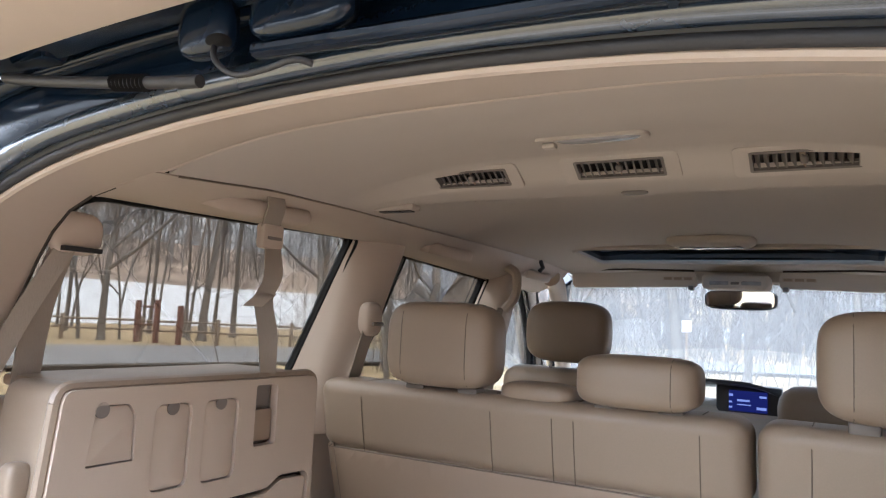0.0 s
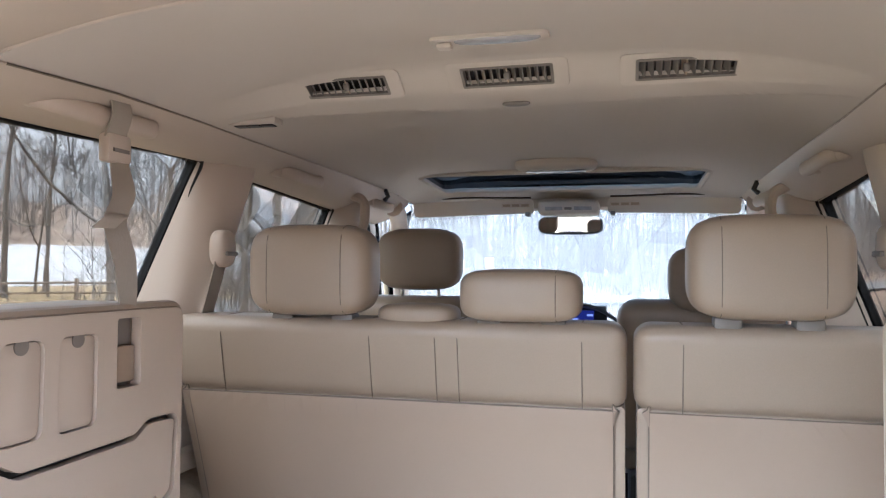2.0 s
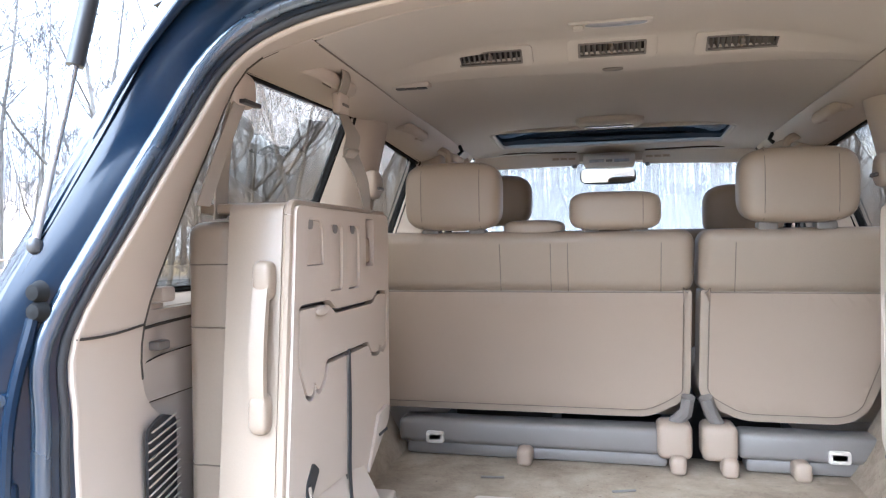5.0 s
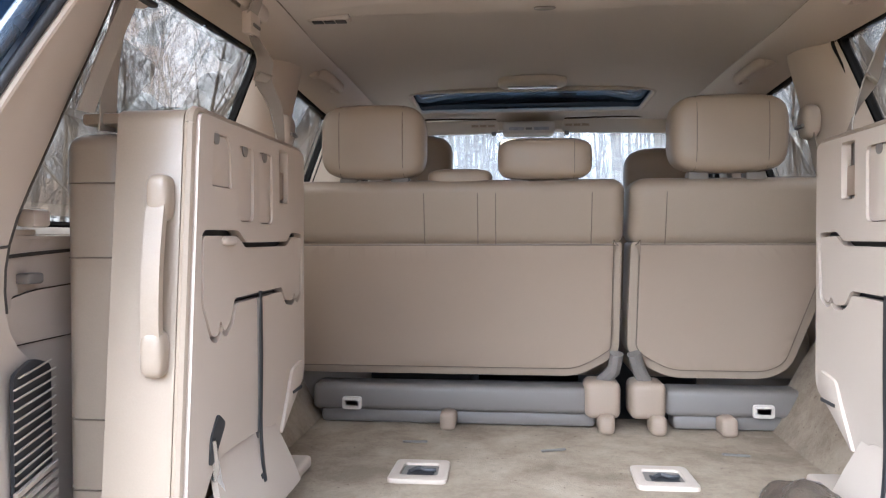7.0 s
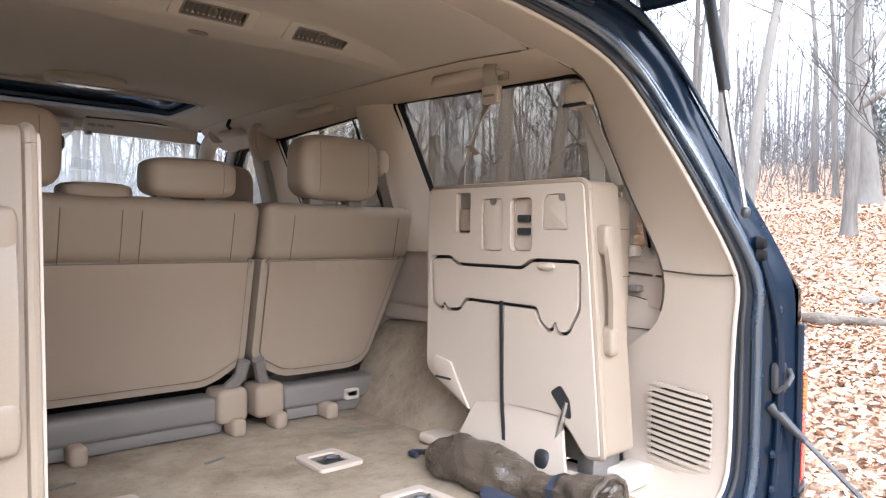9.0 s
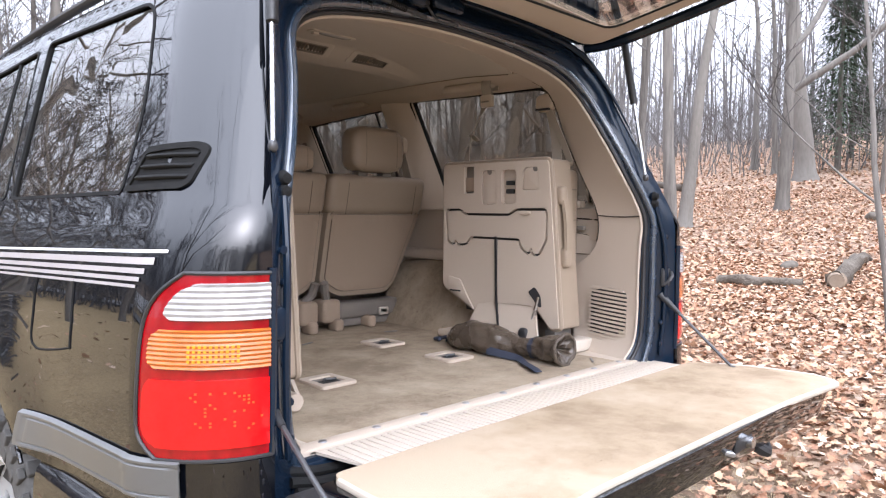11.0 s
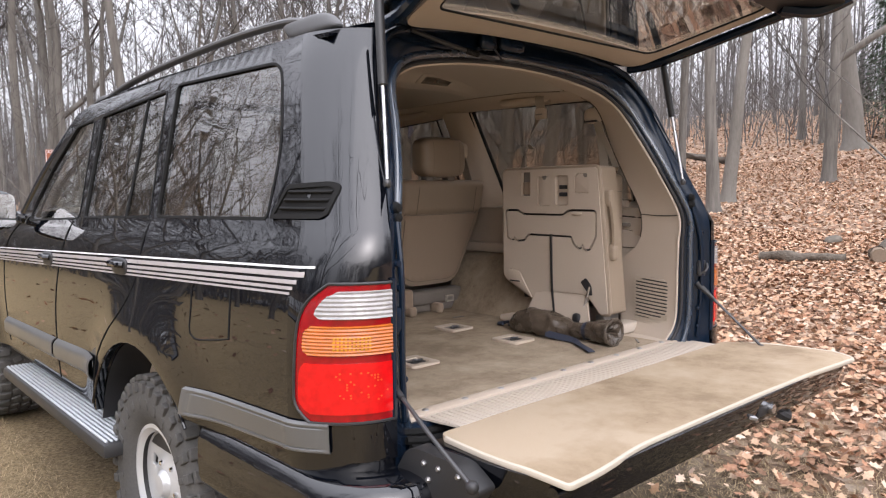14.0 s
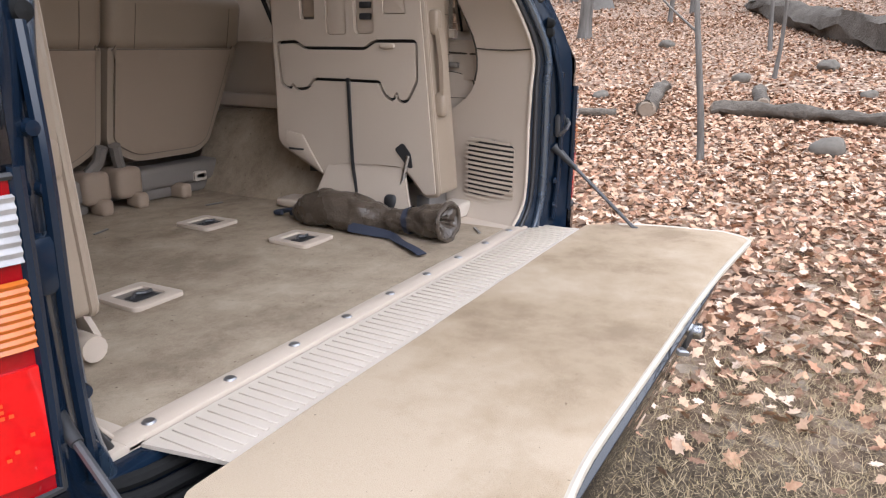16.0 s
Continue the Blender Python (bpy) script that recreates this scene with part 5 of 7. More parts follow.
POCKET_A = rounded([(0.573, 1.470), (0.503, 1.470), (0.501, 1.343), (0.571, 1.343)], 0.014)
POCKET_B = rounded([(0.478, 1.470), (0.410, 1.470), (0.408, 1.345), (0.476, 1.345)], 0.016)
CARD = rounded([(0.366, 1.476), (0.316, 1.476), (0.306, 1.396), (0.380, 1.396), (0.378, 1.46)], 0.005)


def folded_seat(s, xf, dy, label):
    st = thing("folding_seat", label, "car seat", "third row seats", at=(s * 0.60, 0.5 + dy, 0.82))
    off = Matrix.Translation((-s * 0.60, -0.5, -0.82))

    def put(name, bm, mat, parent=None, label=""):
        o = part(name, bm, mat, parent or st, label)
        if o.parent is st:
            o.matrix_basis = off
        if name in ("back_shell", "leg_panel", "seat_back"):
            for f in o.data.polygons:
                f.use_smooth = abs(f.normal.x) < 0.999
        return o
    at = lambda d: (lambda y, z, w: (s * (xf + d + w), y, z))
    wide = offset_loop(BONE, 0.009)
    body = put("seat_back", soft(plate(offset_loop(SHELL, -0.002), [], at(0.022), 0.098), 0.022, 4), LEATHER, label="tan leather seat back edge")
    shell = put("back_shell", soft(plate(offset_loop(SHELL, -0.008), [wide, SLOT, POCKET_A, POCKET_B, CARD], at(0.0), 0.017), 0.0045, 3), TRIM, label="moulded tan plastic seat shell")
    edge = offset_loop(SHELL, -0.005)
    put("shell_piping", tube([(s * (xf + 0.013), y, z) for y, z in edge + edge[:1]], 0.0085, 8, caps=False), LEATHER)
    # black sheet behind the leg panel stands for the shade in its gap
    put("gap_shade", plate(offset_loop(BONE, 0.011), [], at(0.021), 0.004), BLACK_PLASTIC)
    put("leg_panel", soft(plate(BONE, [], at(0.001), 0.018), 0.004, 2), TRIM, label="bone shaped tan leg panel")
    # what fills the openings of the shell
    for loop, d, nm in ((POCKET_A, 0.004, "flap"), (CARD, 0.003, "flap"), (POCKET_B, 0.004 if s < 0 else 0.014, "flap" if s < 0 else "buckle_tray")):
        fl = put(nm, soft(plate(offset_loop(loop, -0.002), [], at(d), 0.018), 0.002, 2), TRIM)
        y0, z1 = sum(p[0] for p in loop) / len(loop), max(p[1] for p in loop)
        if nm == "flap":
            yy = y0 if loop is not CARD else 0.325
            put("finger_notch", moved(lathe([(0.0, -0.001), (0.011, 0.0), (0.011, 0.002)], 14, "x"), Matrix.Translation((s * (xf + d - 0.001), yy, z1 - 0.006))), GREY_TRIM, fl)
        else:
            for k in (0, 1):
                put("buckle", block(min(s * (xf + 0.004), s * (xf + 0.018)), max(s * (xf + 0.004), s * (xf + 0.018)), 0.424, 0.460, 1.383 + 0.03 * k, 1.400 + 0.03 * k, 0.003), BLACK_PLASTIC, fl)
    put("slot_back", plate(SLOT, [], at(0.020), 0.004), GREY_TRIM)
    put("slot_flap", soft(plate([(0.660, 1.445), (0.618, 1.445), (0.618, 1.392), (0.660, 1.392)], [], at(0.008), 0.012), 0.002, 2), SEATBACK)
    put("lever", pillow(s * (xf - 0.002), 0.365, 1.314, 0.012, 0.05, 0.016, 2.5, 5), TRIM)
    put("split_groove", tube([(s * xf, 0.494, 1.215), (s * xf, 0.494, 1.03), (s * (xf + 0.004), 0.49, 0.97)], 0.005, 6), GREY_TRIM)
    # pull strap, latch rod and feet
    put("pull_strap", ribbon([(s * (xf - 0.003), 0.498, 1.226), (s * (xf - 0.006), 0.492, 1.10), (s * (xf - 0.006), 0.488, 0.99), (s * (xf - 0.014), 0.475, 0.935), (s * (xf - 0.022), 0.465, 0.903)], 0.010, 0.003, (0, 1, 0)), BLACK_PLASTIC, label="black nylon pull strap")
    put("strap_slot", block(min(s * (xf - 0.001), s * (xf + 0.02)), max(s * (xf - 0.020), s * (xf + 0.02)), 0.454, 0.476, 0.885, 0.918, 0.003), BLACK_PLASTIC)
    put("rod_recess", plate(rounded([(0.345, 1.035), (0.318, 1.055), (0.292, 1.025), (0.286, 0.985), (0.300, 0.985)], 0.008), [], at(-0.003), 0.006), BLACK_PLASTIC)
    put("latch_rod", tube([(s * (xf + 0.002), 0.300, 1.02), (s * xf, 0.318, 0.95), (s * (xf - 0.012), 0.342, 0.890)], 0.0075, 8), STEEL)
    put("rod_clip", pillow(s * (xf - 0.014), 0.348, 0.884, 0.036, 0.045, 0.050, 3, 5), BLACK_PLASTIC)
    put("corner_plate", soft(plate(rounded([(0.735, 1.065), (0.672, 1.055), (0.645, 1.01), (0.60, 0.945), (0.735, 1.025)], 0.008), [], at(-0.006), 0.01), 0.003, 2), TRIM)
    put("corner_slot", block(min(s * (xf - 0.008), s * xf), max(s * (xf - 0.008), s * xf), 0.668, 0.725, 1.008, 1.014), BLACK_PLASTIC)
    put("base_flap", sheet(lambda u, v: (s * (xf + 0.014 - 0.010 * math.sin(2.6 * v) - 0.034 * v ** 1.5), 0.575 - 0.255 * u + 0.05 * v * (1 - 2 * u), 0.985 - 0.135 * v - 0.006 * u), 12, 10, 0.010), TRIM, label="hinged tan base flap")
    put("base_bar", tube([(s * (xf - 0.004), 0.625, 0.848), (s * (xf - 0.002), 0.45, 0.847), (s * (xf + 0.010), 0.225, 0.848)], 0.022, 12), TRIM)
    put("base_rail", soft(block(min(s * (xf + 0.05), s * (xf + 0.11)), max(s * (xf + 0.05), s * (xf + 0.11)), 0.25, 0.67, 0.822, 0.852, 0.0), 0.008, 2), TRIM)
    put("front_foot", soft(block(min(s * (xf - 0.01), s * (xf + 0.08)), max(s * (xf - 0.01), s * (xf + 0.08)), 0.69, 0.79, 0.822, 0.850, 0.0), 0.010, 3), TRIM)
    put("rear_foot", soft(block(min(s * (xf + 0.09), s * (xf + 0.20)), max(s * (xf + 0.09), s * (xf + 0.20)), 0.20, 0.27, 0.823, 0.868, 0.0), 0.010, 3), TRIM_PALE)
    put("hinge_bracket", block(min(s * (xf + 0.04), s * (xf + 0.14)), max(s * (xf + 0.04), s * (xf + 0.14)), 0.255, 0.30, 0.822, 0.90, 0.004), ZINC)
    # carrying handle on the rear edge
    hx, face = xf + 0.047, lambda z: 0.262 - 0.0958 * (1.507 - z)
    hd = put("handle", ribbon([(s * hx, face(z) - d, z) for z, d in ((1.385, 0.008), (1.35, 0.017), (1.27, 0.022), (1.19, 0.017), (1.15, 0.008))], 0.026, 0.012, (1, 0, 0)), LEATHER, label="tan strap handle with moulded ends")
    for z in (1.375, 1.160):
        put("handle_end", pillow(s * hx, face(z) - 0.006, z, 0.034, 0.034, 0.066, 3.6, 8), LEATHER, hd)
    # seat base, folded against the outer side
    cu = put("seat_cushion", soft(block(min(s * (xf + 0.126), s * (xf + 0.222)), max(s * (xf + 0.126), s * (xf + 0.222)), 0.285, 0.76, 0.905, 1.475, 0.0), 0.026, 4), LEATHER, label="pale tan leather seat cushion")
    for z in (1.40, 1.29, 1.05, 0.945):
        put("cushion_seam", tube([(s * (xf + 0.128), 0.30, z), (s * (xf + 0.142), 0.2835, z), (s * (xf + 0.206), 0.2835, z), (s * (xf + 0.22), 0.30, z)], 0.0013, 5), SEAM, cu)
    # shade between back and cushion, put in as a black strip
    put("cushion_gap_shade", block(min(s * (xf + 0.118), s * (xf + 0.128)), max(s * (xf + 0.118), s * (xf + 0.128)), 0.30, 0.75, 0.92, 1.48), BLACK_PLASTIC)
    put("top_pad", soft(block(min(s * (xf + 0.05), s * (xf + 0.20)), max(s * (xf + 0.05), s * (xf + 0.20)), 0.30, 0.74, 1.488, 1.506, 0), 0.006, 2), LEATHER)
    return st


folded_seat(1, 0.525, 0.0, "tan folding seat strapped upright against the side window")
folded_seat(-1, 0.505, 0.022, "tan folding seat stowed upright with leather carrying handle")

# ---- inside fittings ----
SLOPE = Matrix(((1, 0, 0), (0, -0.844, -0.537), (0, 0.537, -0.844))).to_4x4()
for xc in (-0.285, 0.010, 0.304):
    m = Matrix.Translation((xc, 0.958, 1.8975 - 0.048 * (abs(xc) / 0.62) ** 3.6)) @ SLOPE
    vent = part("air_vent", moved(soft(plate(rounded([(-0.105, -0.034), (0.105, -0.034), (0.105, 0.034), (-0.105, 0.034)], 0.012), [rounded([(-0.078, -0.021), (0.078, -0.021), (0.078, 0.021), (-0.078, 0.021)], 0.003)], lambda u, v, w: (u, v, 0.004 - w), 0.012), 0.003, 2), m), HEADLINER, suv, "beige ceiling air vent with dark slats")
    part("vent_well", moved(block(-0.08, 0.08, -0.023, 0.023, -0.022, -0.016), m), BLACK_PLASTIC, vent)
    part("vent_frame", moved(plate(rounded([(-0.080, -0.023), (0.080, -0.023), (0.080, 0.023), (-0.080, 0.023)], 0.004), [rounded([(-0.075, -0.018), (0.075, -0.018), (0.075, 0.018), (-0.075, 0.018)], 0.002)], lambda u, v, w: (u, v, 0.005 - w), 0.016), m), GREY_TRIM, vent)
    for k in range(11):
        x = -0.066 + 0.0132 * k
        part("slat", moved(block(-0.0012, 0.0012, -0.019, 0.019, -0.014, 0.002), m @ pose(x, 0, 0, 0, 28, 0)), GREY_TRIM if k != 5 else SEATBACK, vent)
    part("vent_knob", moved(pillow(0, 0, 0.002, 0.012, 0.016, 0.012, 3, 4), m), GREY_TRIM, vent)
# dome lamp
dome = part("dome_lamp", soft(plate(rounded([(-0.085, 0.785), (0.097, 0.785), (0.097, 0.83), (-0.085, 0.83)], 0.012), [], lambda x, y, w: (x, y, head_z(x, y) - 0.005 + w), 0.014), 0.004, 2), HEADLINER, suv, "slim ceiling lamp with clear lens")
part("lens", pillow(0.018, 0.805, head_z(0, 0.805) - 0.004, 0.135, 0.030, 0.012, 3, 8), LENS_CLEAR, dome)
part("switch", block(-0.075, -0.052, 0.797, 0.815, head_z(0, 0.8) - 0.015, head_z(0, 0.8) - 0.006, 0.003), TRIM_PALE, dome)
part("reading_lamp", pillow(0.012, 1.055, head_z(0, 1.055) - 0.002, 0.052, 0.018, 0.010, 2.5, 6), GREY_TRIM, suv)
sw = part("switch_panel", block(-0.565, -0.46, 1.02, 1.055, head_z(-0.49, 1.03) - 0.010, head_z(-0.49, 1.03) + 0.004, 0.004), HEADLINER, suv)
for k in range(3):
    part("switch_slot", block(-0.553 + 0.029 * k, -0.528 + 0.029 * k, 1.027, 1.047, head_z(-0.49, 1.03) - 0.0125, head_z(-0.49, 1.03) - 0.009), BLACK_PLASTIC, sw)
front_lamp = part("front_dome_lamp", pillow(0.004, 1.955, head_z(0, 1.955) - 0.004, 0.25, 0.17, 0.045, 3.2, 10), HEADLINER, suv, "beige overhead lamp housing")
part("lens", pillow(0.004, 1.945, head_z(0, 1.955) - 0.026, 0.18, 0.06, 0.010, 3, 6), LENS_CLEAR, front_lamp)
# sun visors, map lamp, mirror
for s, x0, x1 in ((-1, -0.605, -0.132), (1, 0.148, 0.615)):
    v = part("sun_visor", soft(plate(rounded([(x0, 1.778), (x1, 1.778), (x1, 1.834), (x0, 1.834)], [0.012, 0.02, 0.012, 0.02] if s > 0 else [0.02, 0.012, 0.02, 0.012]), [], lambda x, z, w: (x, 2.492 + 0.25 * (1.834 - z) + w - 0.05 * (abs(x) - 0.13), z - 0.035 * max(0.0, abs(x) - 0.13) ** 1.3), 0.022, 0.06), 0.008, 3), TRIM_PALE, suv, "beige folded sun visor")
    xm = (x0 + x1) / 2 - s * 0.17
    part("visor_label", block(xm - 0.055, xm + 0.055, 2.4905, 2.4945, 1.800, 1.815), TRIM, v)
    for k in range(3):
        part("label_bar", block(xm - 0.05 + 0.036 * k, xm - 0.022 + 0.036 * k, 2.4893, 2.4905, 1.803, 1.812), SEATBACK, v)
    part("visor_clip", block(x1 - 0.03 if s < 0 else x0 + 0.01, x1 - 0.01 if s < 0 else x0 + 0.03, 2.488, 2.52, 1.765, 1.782, 0.004), GREY_TRIM, v)
    part("visor_shadow_gap", tube([(x0 + 0.01, 2.505, 1.838), ((x0 + x1) / 2, 2.50, 1.842), (x1 - 0.01, 2.505, 1.838)], 0.0035, 6), DARK_SEAM, v)
console = part("map_lamp", soft(block(-0.112, 0.116, 2.485, 2.62, 1.772, 1.826, 0), 0.014, 3), HEADLINER, suv, "beige map lamp console")
for x0, x1 in ((-0.085, -0.02), (0.024, 0.09)):
    part("lens", block(x0, x1, 2.4825, 2.49, 1.786, 1.800, 0.002, 1), LENS_CLEAR, console)
part("switch", block(-0.012, 0.016, 2.4825, 2.49, 1.788, 1.798, 0.002, 1), GREY_TRIM, console)
part("windscreen_header", block(-0.645, 0.645, 2.585, 2.668, 1.800, 1.862, 0.012), HEADLINER, suv)
rv = part("rear_view_mirror", pillow(-0.004, 2.70, 1.742, 0.262, 0.05, 0.078, 4, 10), BLACK_PLASTIC, suv, "black framed rear-view mirror")
part("mirror_glass", plate(rounded([(-0.122, -0.031), (0.122, -0.031), (0.122, 0.031), (-0.122, 0.031)], 0.022), [], lambda u, w2, w: (-0.004 + u, 2.671 - w - 0.10 * w2 - 0.03 * u, 1.742 + w2), 0.004), MIRROR, rv)
part("mirror_stalk", tube([(0.016, 2.70, 1.78), (0.016, 2.74, 1.81)], 0.014, 8), BLACK_PLASTIC, rv)
# dashboard
part("dashboard", sheet(lambda u, v: ((2 * u - 1) * 0.80, 2.70 + 0.42 * v, 1.30 + 0.045 * math.sin(math.pi * min(1, v * 1.2)) - 0.55 * max(0, 0.12 - v) * 3), 20, 14, 0.01), DASH, suv, "grey padded dashboard")
part("dash_front", block(-0.80, 0.80, 2.70, 2.74, 0.75, 1.12, 0.02), DASH, suv)
hood = part("instrument_hood", sheet(lambda u, v: (-0.42 + 0.66 * u, 2.66 + 0.22 * v, 1.30 + 0.135 * (1 - abs(2 * u - 1) ** 3.5) * (1 - 0.25 * v)), 20, 6, 0.012), BLACK_PLASTIC, suv, "curved dash hood")
part("screen_housing", block(-0.10, 0.14, 2.755, 2.80, 1.25, 1.415, 0.012), BLACK_PLASTIC, hood)


def screen_build(colour, power):
    def build(nodes, links):
        e = nodes.new("ShaderNodeEmission")
        e.inputs[0].default_value, e.inputs[1].default_value = (*colour, 1), power
        return e.outputs[0]
    return build


SCREEN = material("lit_screen", screen_build((0.02, 0.025, 0.16), 0.14))
SCREEN_TEXT = material("lit_screen_mark", screen_build((0.35, 0.42, 0.9), 0.16))
sc = part("screen", block(-0.050, 0.088, 2.748, 2.752, 1.314, 1.393), SCREEN, hood, "glowing blue dash screen")
for x0, x1, z0, z1 in ((-0.05, -0.035, 1.37, 1.38), (-0.02, 0.025, 1.352, 1.360), (-0.05, -0.038, 1.345, 1.352), (-0.05, -0.038, 1.325, 1.332), (0.05, 0.085, 1.325, 1.335), (0.06, 0.085, 1.37, 1.378), (-0.02, 0.03, 1.338, 1.342)):
    part("screen_mark", block(x0, x1, 2.7465, 2.748, z0, z1), SCREEN_TEXT, sc)

# grab handles, belts and guides
for s in (-1, 1):
    for y0, y1, z, x in ((0.59, 0.87, 1.814, 0.638), (1.40, 1.64, 1.812, 0.655), (2.10, 2.30, 1.795, 0.66)):
        h = part("grab_handle", tube(curve_through([(s * (x + 0.02), y0, z + 0.004), (s * (x - 0.018), y0 + 0.012, z - 0.004), (s * (x - 0.034), y0 + 0.045, z - 0.010), (s * (x - 0.038), (y0 + y1) / 2, z - 0.013), (s * (x - 0.034), y1 - 0.045, z - 0.010), (s * (x - 0.018), y1 - 0.012, z - 0.004), (s * (x + 0.02), y1, z + 0.004)], 5), 0.017, 12, flat=0.62, up=(0, 0, 1)), TRIM, suv, "tan ceiling grab handle")
        for yy in (y0 + 0.012, y1 - 0.012):
            part("handle_foot", pillow(s * (x - 0.002), yy, z + 0.002, 0.034, 0.058, 0.040, 3.2, 6), TRIM, h)
    # third row lap belt hanging from the handle to the seat
    ly, lx, lz = (0.73, 0.604, 1.815) if s < 0 else (0.605, 0.600, 1.800)
    way = [(0.592, 0.738, 1.79), (0.594, 0.742, 1.735), (0.560, 0.712, 1.675), (0.556, 0.688, 1.632), (0.525, 0.672, 1.57), (0.512, 0.664, 1.50)] if s < 0 else [(0.596, 0.612, 1.775), (0.598, 0.625, 1.725), (0.592, 0.660, 1.66), (0.578, 0.672, 1.60), (0.552, 0.668, 1.55), (0.534, 0.660, 1.495)]
    belt = part("seat_belt", ribbon([(s * x, y, z) for x, y, z in way], 0.034, 0.003, [(0, 1, 0), (0.2, 1, 0), (0.7, 0.7, 0), (0.9, 0.4, 0), (0.5, 0.9, 0), (0, 1, 0)]), STRAP, suv, "tan seat belt hooked over the handle")
    part("belt_loop", ribbon([(s * (lx - 0.010), ly, lz - 0.045), (s * (lx - 0.024), ly, lz - 0.005), (s * (lx - 0.012), ly, lz + 0.022), (s * (lx + 0.018), ly, lz + 0.018), (s * (lx + 0.024), ly, lz - 0.02)], 0.046, 0.003, (0, 1, 0)), STRAP, belt)
    part("buckle", block(min(s * (lx - 0.018), s * (lx + 0.004)), max(s * (lx - 0.018), s * (lx + 0.004)), ly - 0.022, ly + 0.034, lz - 0.085, lz - 0.038, 0.006), TRIM, belt)
    part("buckle_slot", block(min(s * (lx - 0.0205), s * (lx - 0.017)), max(s * (lx - 0.0205), s * (lx - 0.017)), ly - 0.012, ly + 0.024, lz - 0.068, lz - 0.062), GREY_TRIM, belt)
    fx, fy, fz = way[3]
    part("belt_tail", ribbon([(s * (fx + 0.004), fy + 0.012, fz + 0.012), (s * (fx - 0.012), fy - 0.014, fz + 0.006), (s * (fx - 0.006), fy - 0.034, fz - 0.012)], 0.036, 0.003, (0.4, 1, 0)), STRAP, belt)
    # third row shoulder belt and guide
    sb = part("shoulder_belt", ribbon([(s * 0.655, 0.365, 1.70), (s * 0.668, 0.345, 1.60), (s * 0.672, 0.335, 1.48)], 0.042, 0.003, (0, 1, 0.1)), STRAP, suv, "tan shoulder belt in pillar guide")
    part("belt_guide", pillow(s * 0.652, 0.378, 1.715, 0.032, 0.085, 0.066, 3, 8), TRIM, sb)
    part("guide_slot", block(min(s * 0.628, s * 0.640), max(s * 0.628, s * 0.640), 0.35, 0.41, 1.687, 1.694), BLACK_PLASTIC, sb)
    part("belt_return", ribbon([(s * 0.645, 0.36, 1.69), (s * 0.660, 0.31, 1.58), (s * 0.672, 0.28, 1.50)], 0.032, 0.003, (0.2, 1, 0)), STRAP, sb)
    # second row belt guides on the pillars
    gb = part("shoulder_belt", ribbon([(s * 0.672, 1.19, 1.60), (s * 0.69, 1.165, 1.48), (s * 0.71, 1.14, 1.36)], 0.048, 0.003, (0, 1, 0.1)), STRAP, suv, "tan shoulder belt in pillar guide")
    part("belt_guide", pillow(s * 0.674, 1.19, 1.605, 0.045, 0.065, 0.085, 3, 8), TRIM, gb)
    part("guide_clip", block(min(s * 0.647, s * 0.657), max(s * 0.647, s * 0.657), 1.168, 1.213, 1.588, 1.598, 0.003), GREY_TRIM, gb)
    # vertical grips and front belts
    part("pillar_grip", tube(curve_through([(s * 0.655, 1.945, 1.80), (s * 0.615, 1.94, 1.775), (s * 0.615, 1.935, 1.70), (s * 0.65, 1.93, 1.655)], 5), 0.016, 8), TRIM, suv, "tan pillar grip")
    part("front_belt", ribbon([(s * 0.66, 1.92, 1.66), (s * 0.70, 1.92, 1.50), (s * 0.73, 1.93, 1.30)], 0.048, 0.003, (0, 1, 0)), STRAP, suv)
    part("coat_hook", tube([(s * 0.612, 2.14, 1.842), (s * 0.60, 2.14, 1.815), (s * 0.615, 2.145, 1.803)], 0.008, 8), BLACK_PLASTIC, suv)
    # speaker grille in the rear trim
    gx = lambda y, z: s * (0.716 + (y / 0.30) * 0.046 - 0.008 * math.sin(math.pi * min(1, y / 0.30)))
    y0, y1, zt = (0.055, 0.225, 1.055) if s > 0 else (0.19, 0.32, 1.150)
    g_out = rounded([(y0, 0.838), (y1, 0.855), (y1, zt - 0.012), ((y0 + y1) / 2, zt + 0.008), (y0, zt - 0.008)], 0.02)
    gr = part("speaker_grille", plate(offset_loop(g_out, -0.008), [], lambda y, z, w: (gx(y, z) - s * (0.014 - w), y, z), 0.006, 0.04), BLACK_PLASTIC, suv, "tan slatted speaker grille" if s > 0 else "speaker grille, thin slats on black above, tan slats below")
    n = int((zt - 0.853) / 0.0142)
    for k in range(n + 1):
        z = 0.853 + 0.0142 * k
        ins = 0.012 if k in (0, n) else 0.0
        # upper slats on the left are thinned so that the black backing shows
        bare = s < 0 and z > 0.985
        part("slat", ribbon([(gx(y0 + 0.003 + ins, z) - s * 0.018, y0 + 0.003 + ins, z - 0.006), (gx((y0 + y1) / 2, z) - s * 0.018, (y0 + y1) / 2, z - 0.002), (gx(y1 - 0.003 - ins, z) - s * 0.018, y1 - 0.003 - ins, z + 0.002)], 0.0018 if bare else 0.0074, 0.003 if bare else 0.006, (0, 0, 1)), TRIM, gr)
    part("side_ledge", block(min(s * 0.745, s * 0.79), max(s * 0.745, s * 0.79), 0.80, 1.25, 1.10, 1.15, 0.015), TRIM, suv, "tan side ledge with cup recess")
    part("sill_filler", block(min(s * 0.62, s * 0.74), max(s * 0.62, s * 0.74), 0.0, 0.32, 0.80, 0.822, 0.006), TRIM, suv)

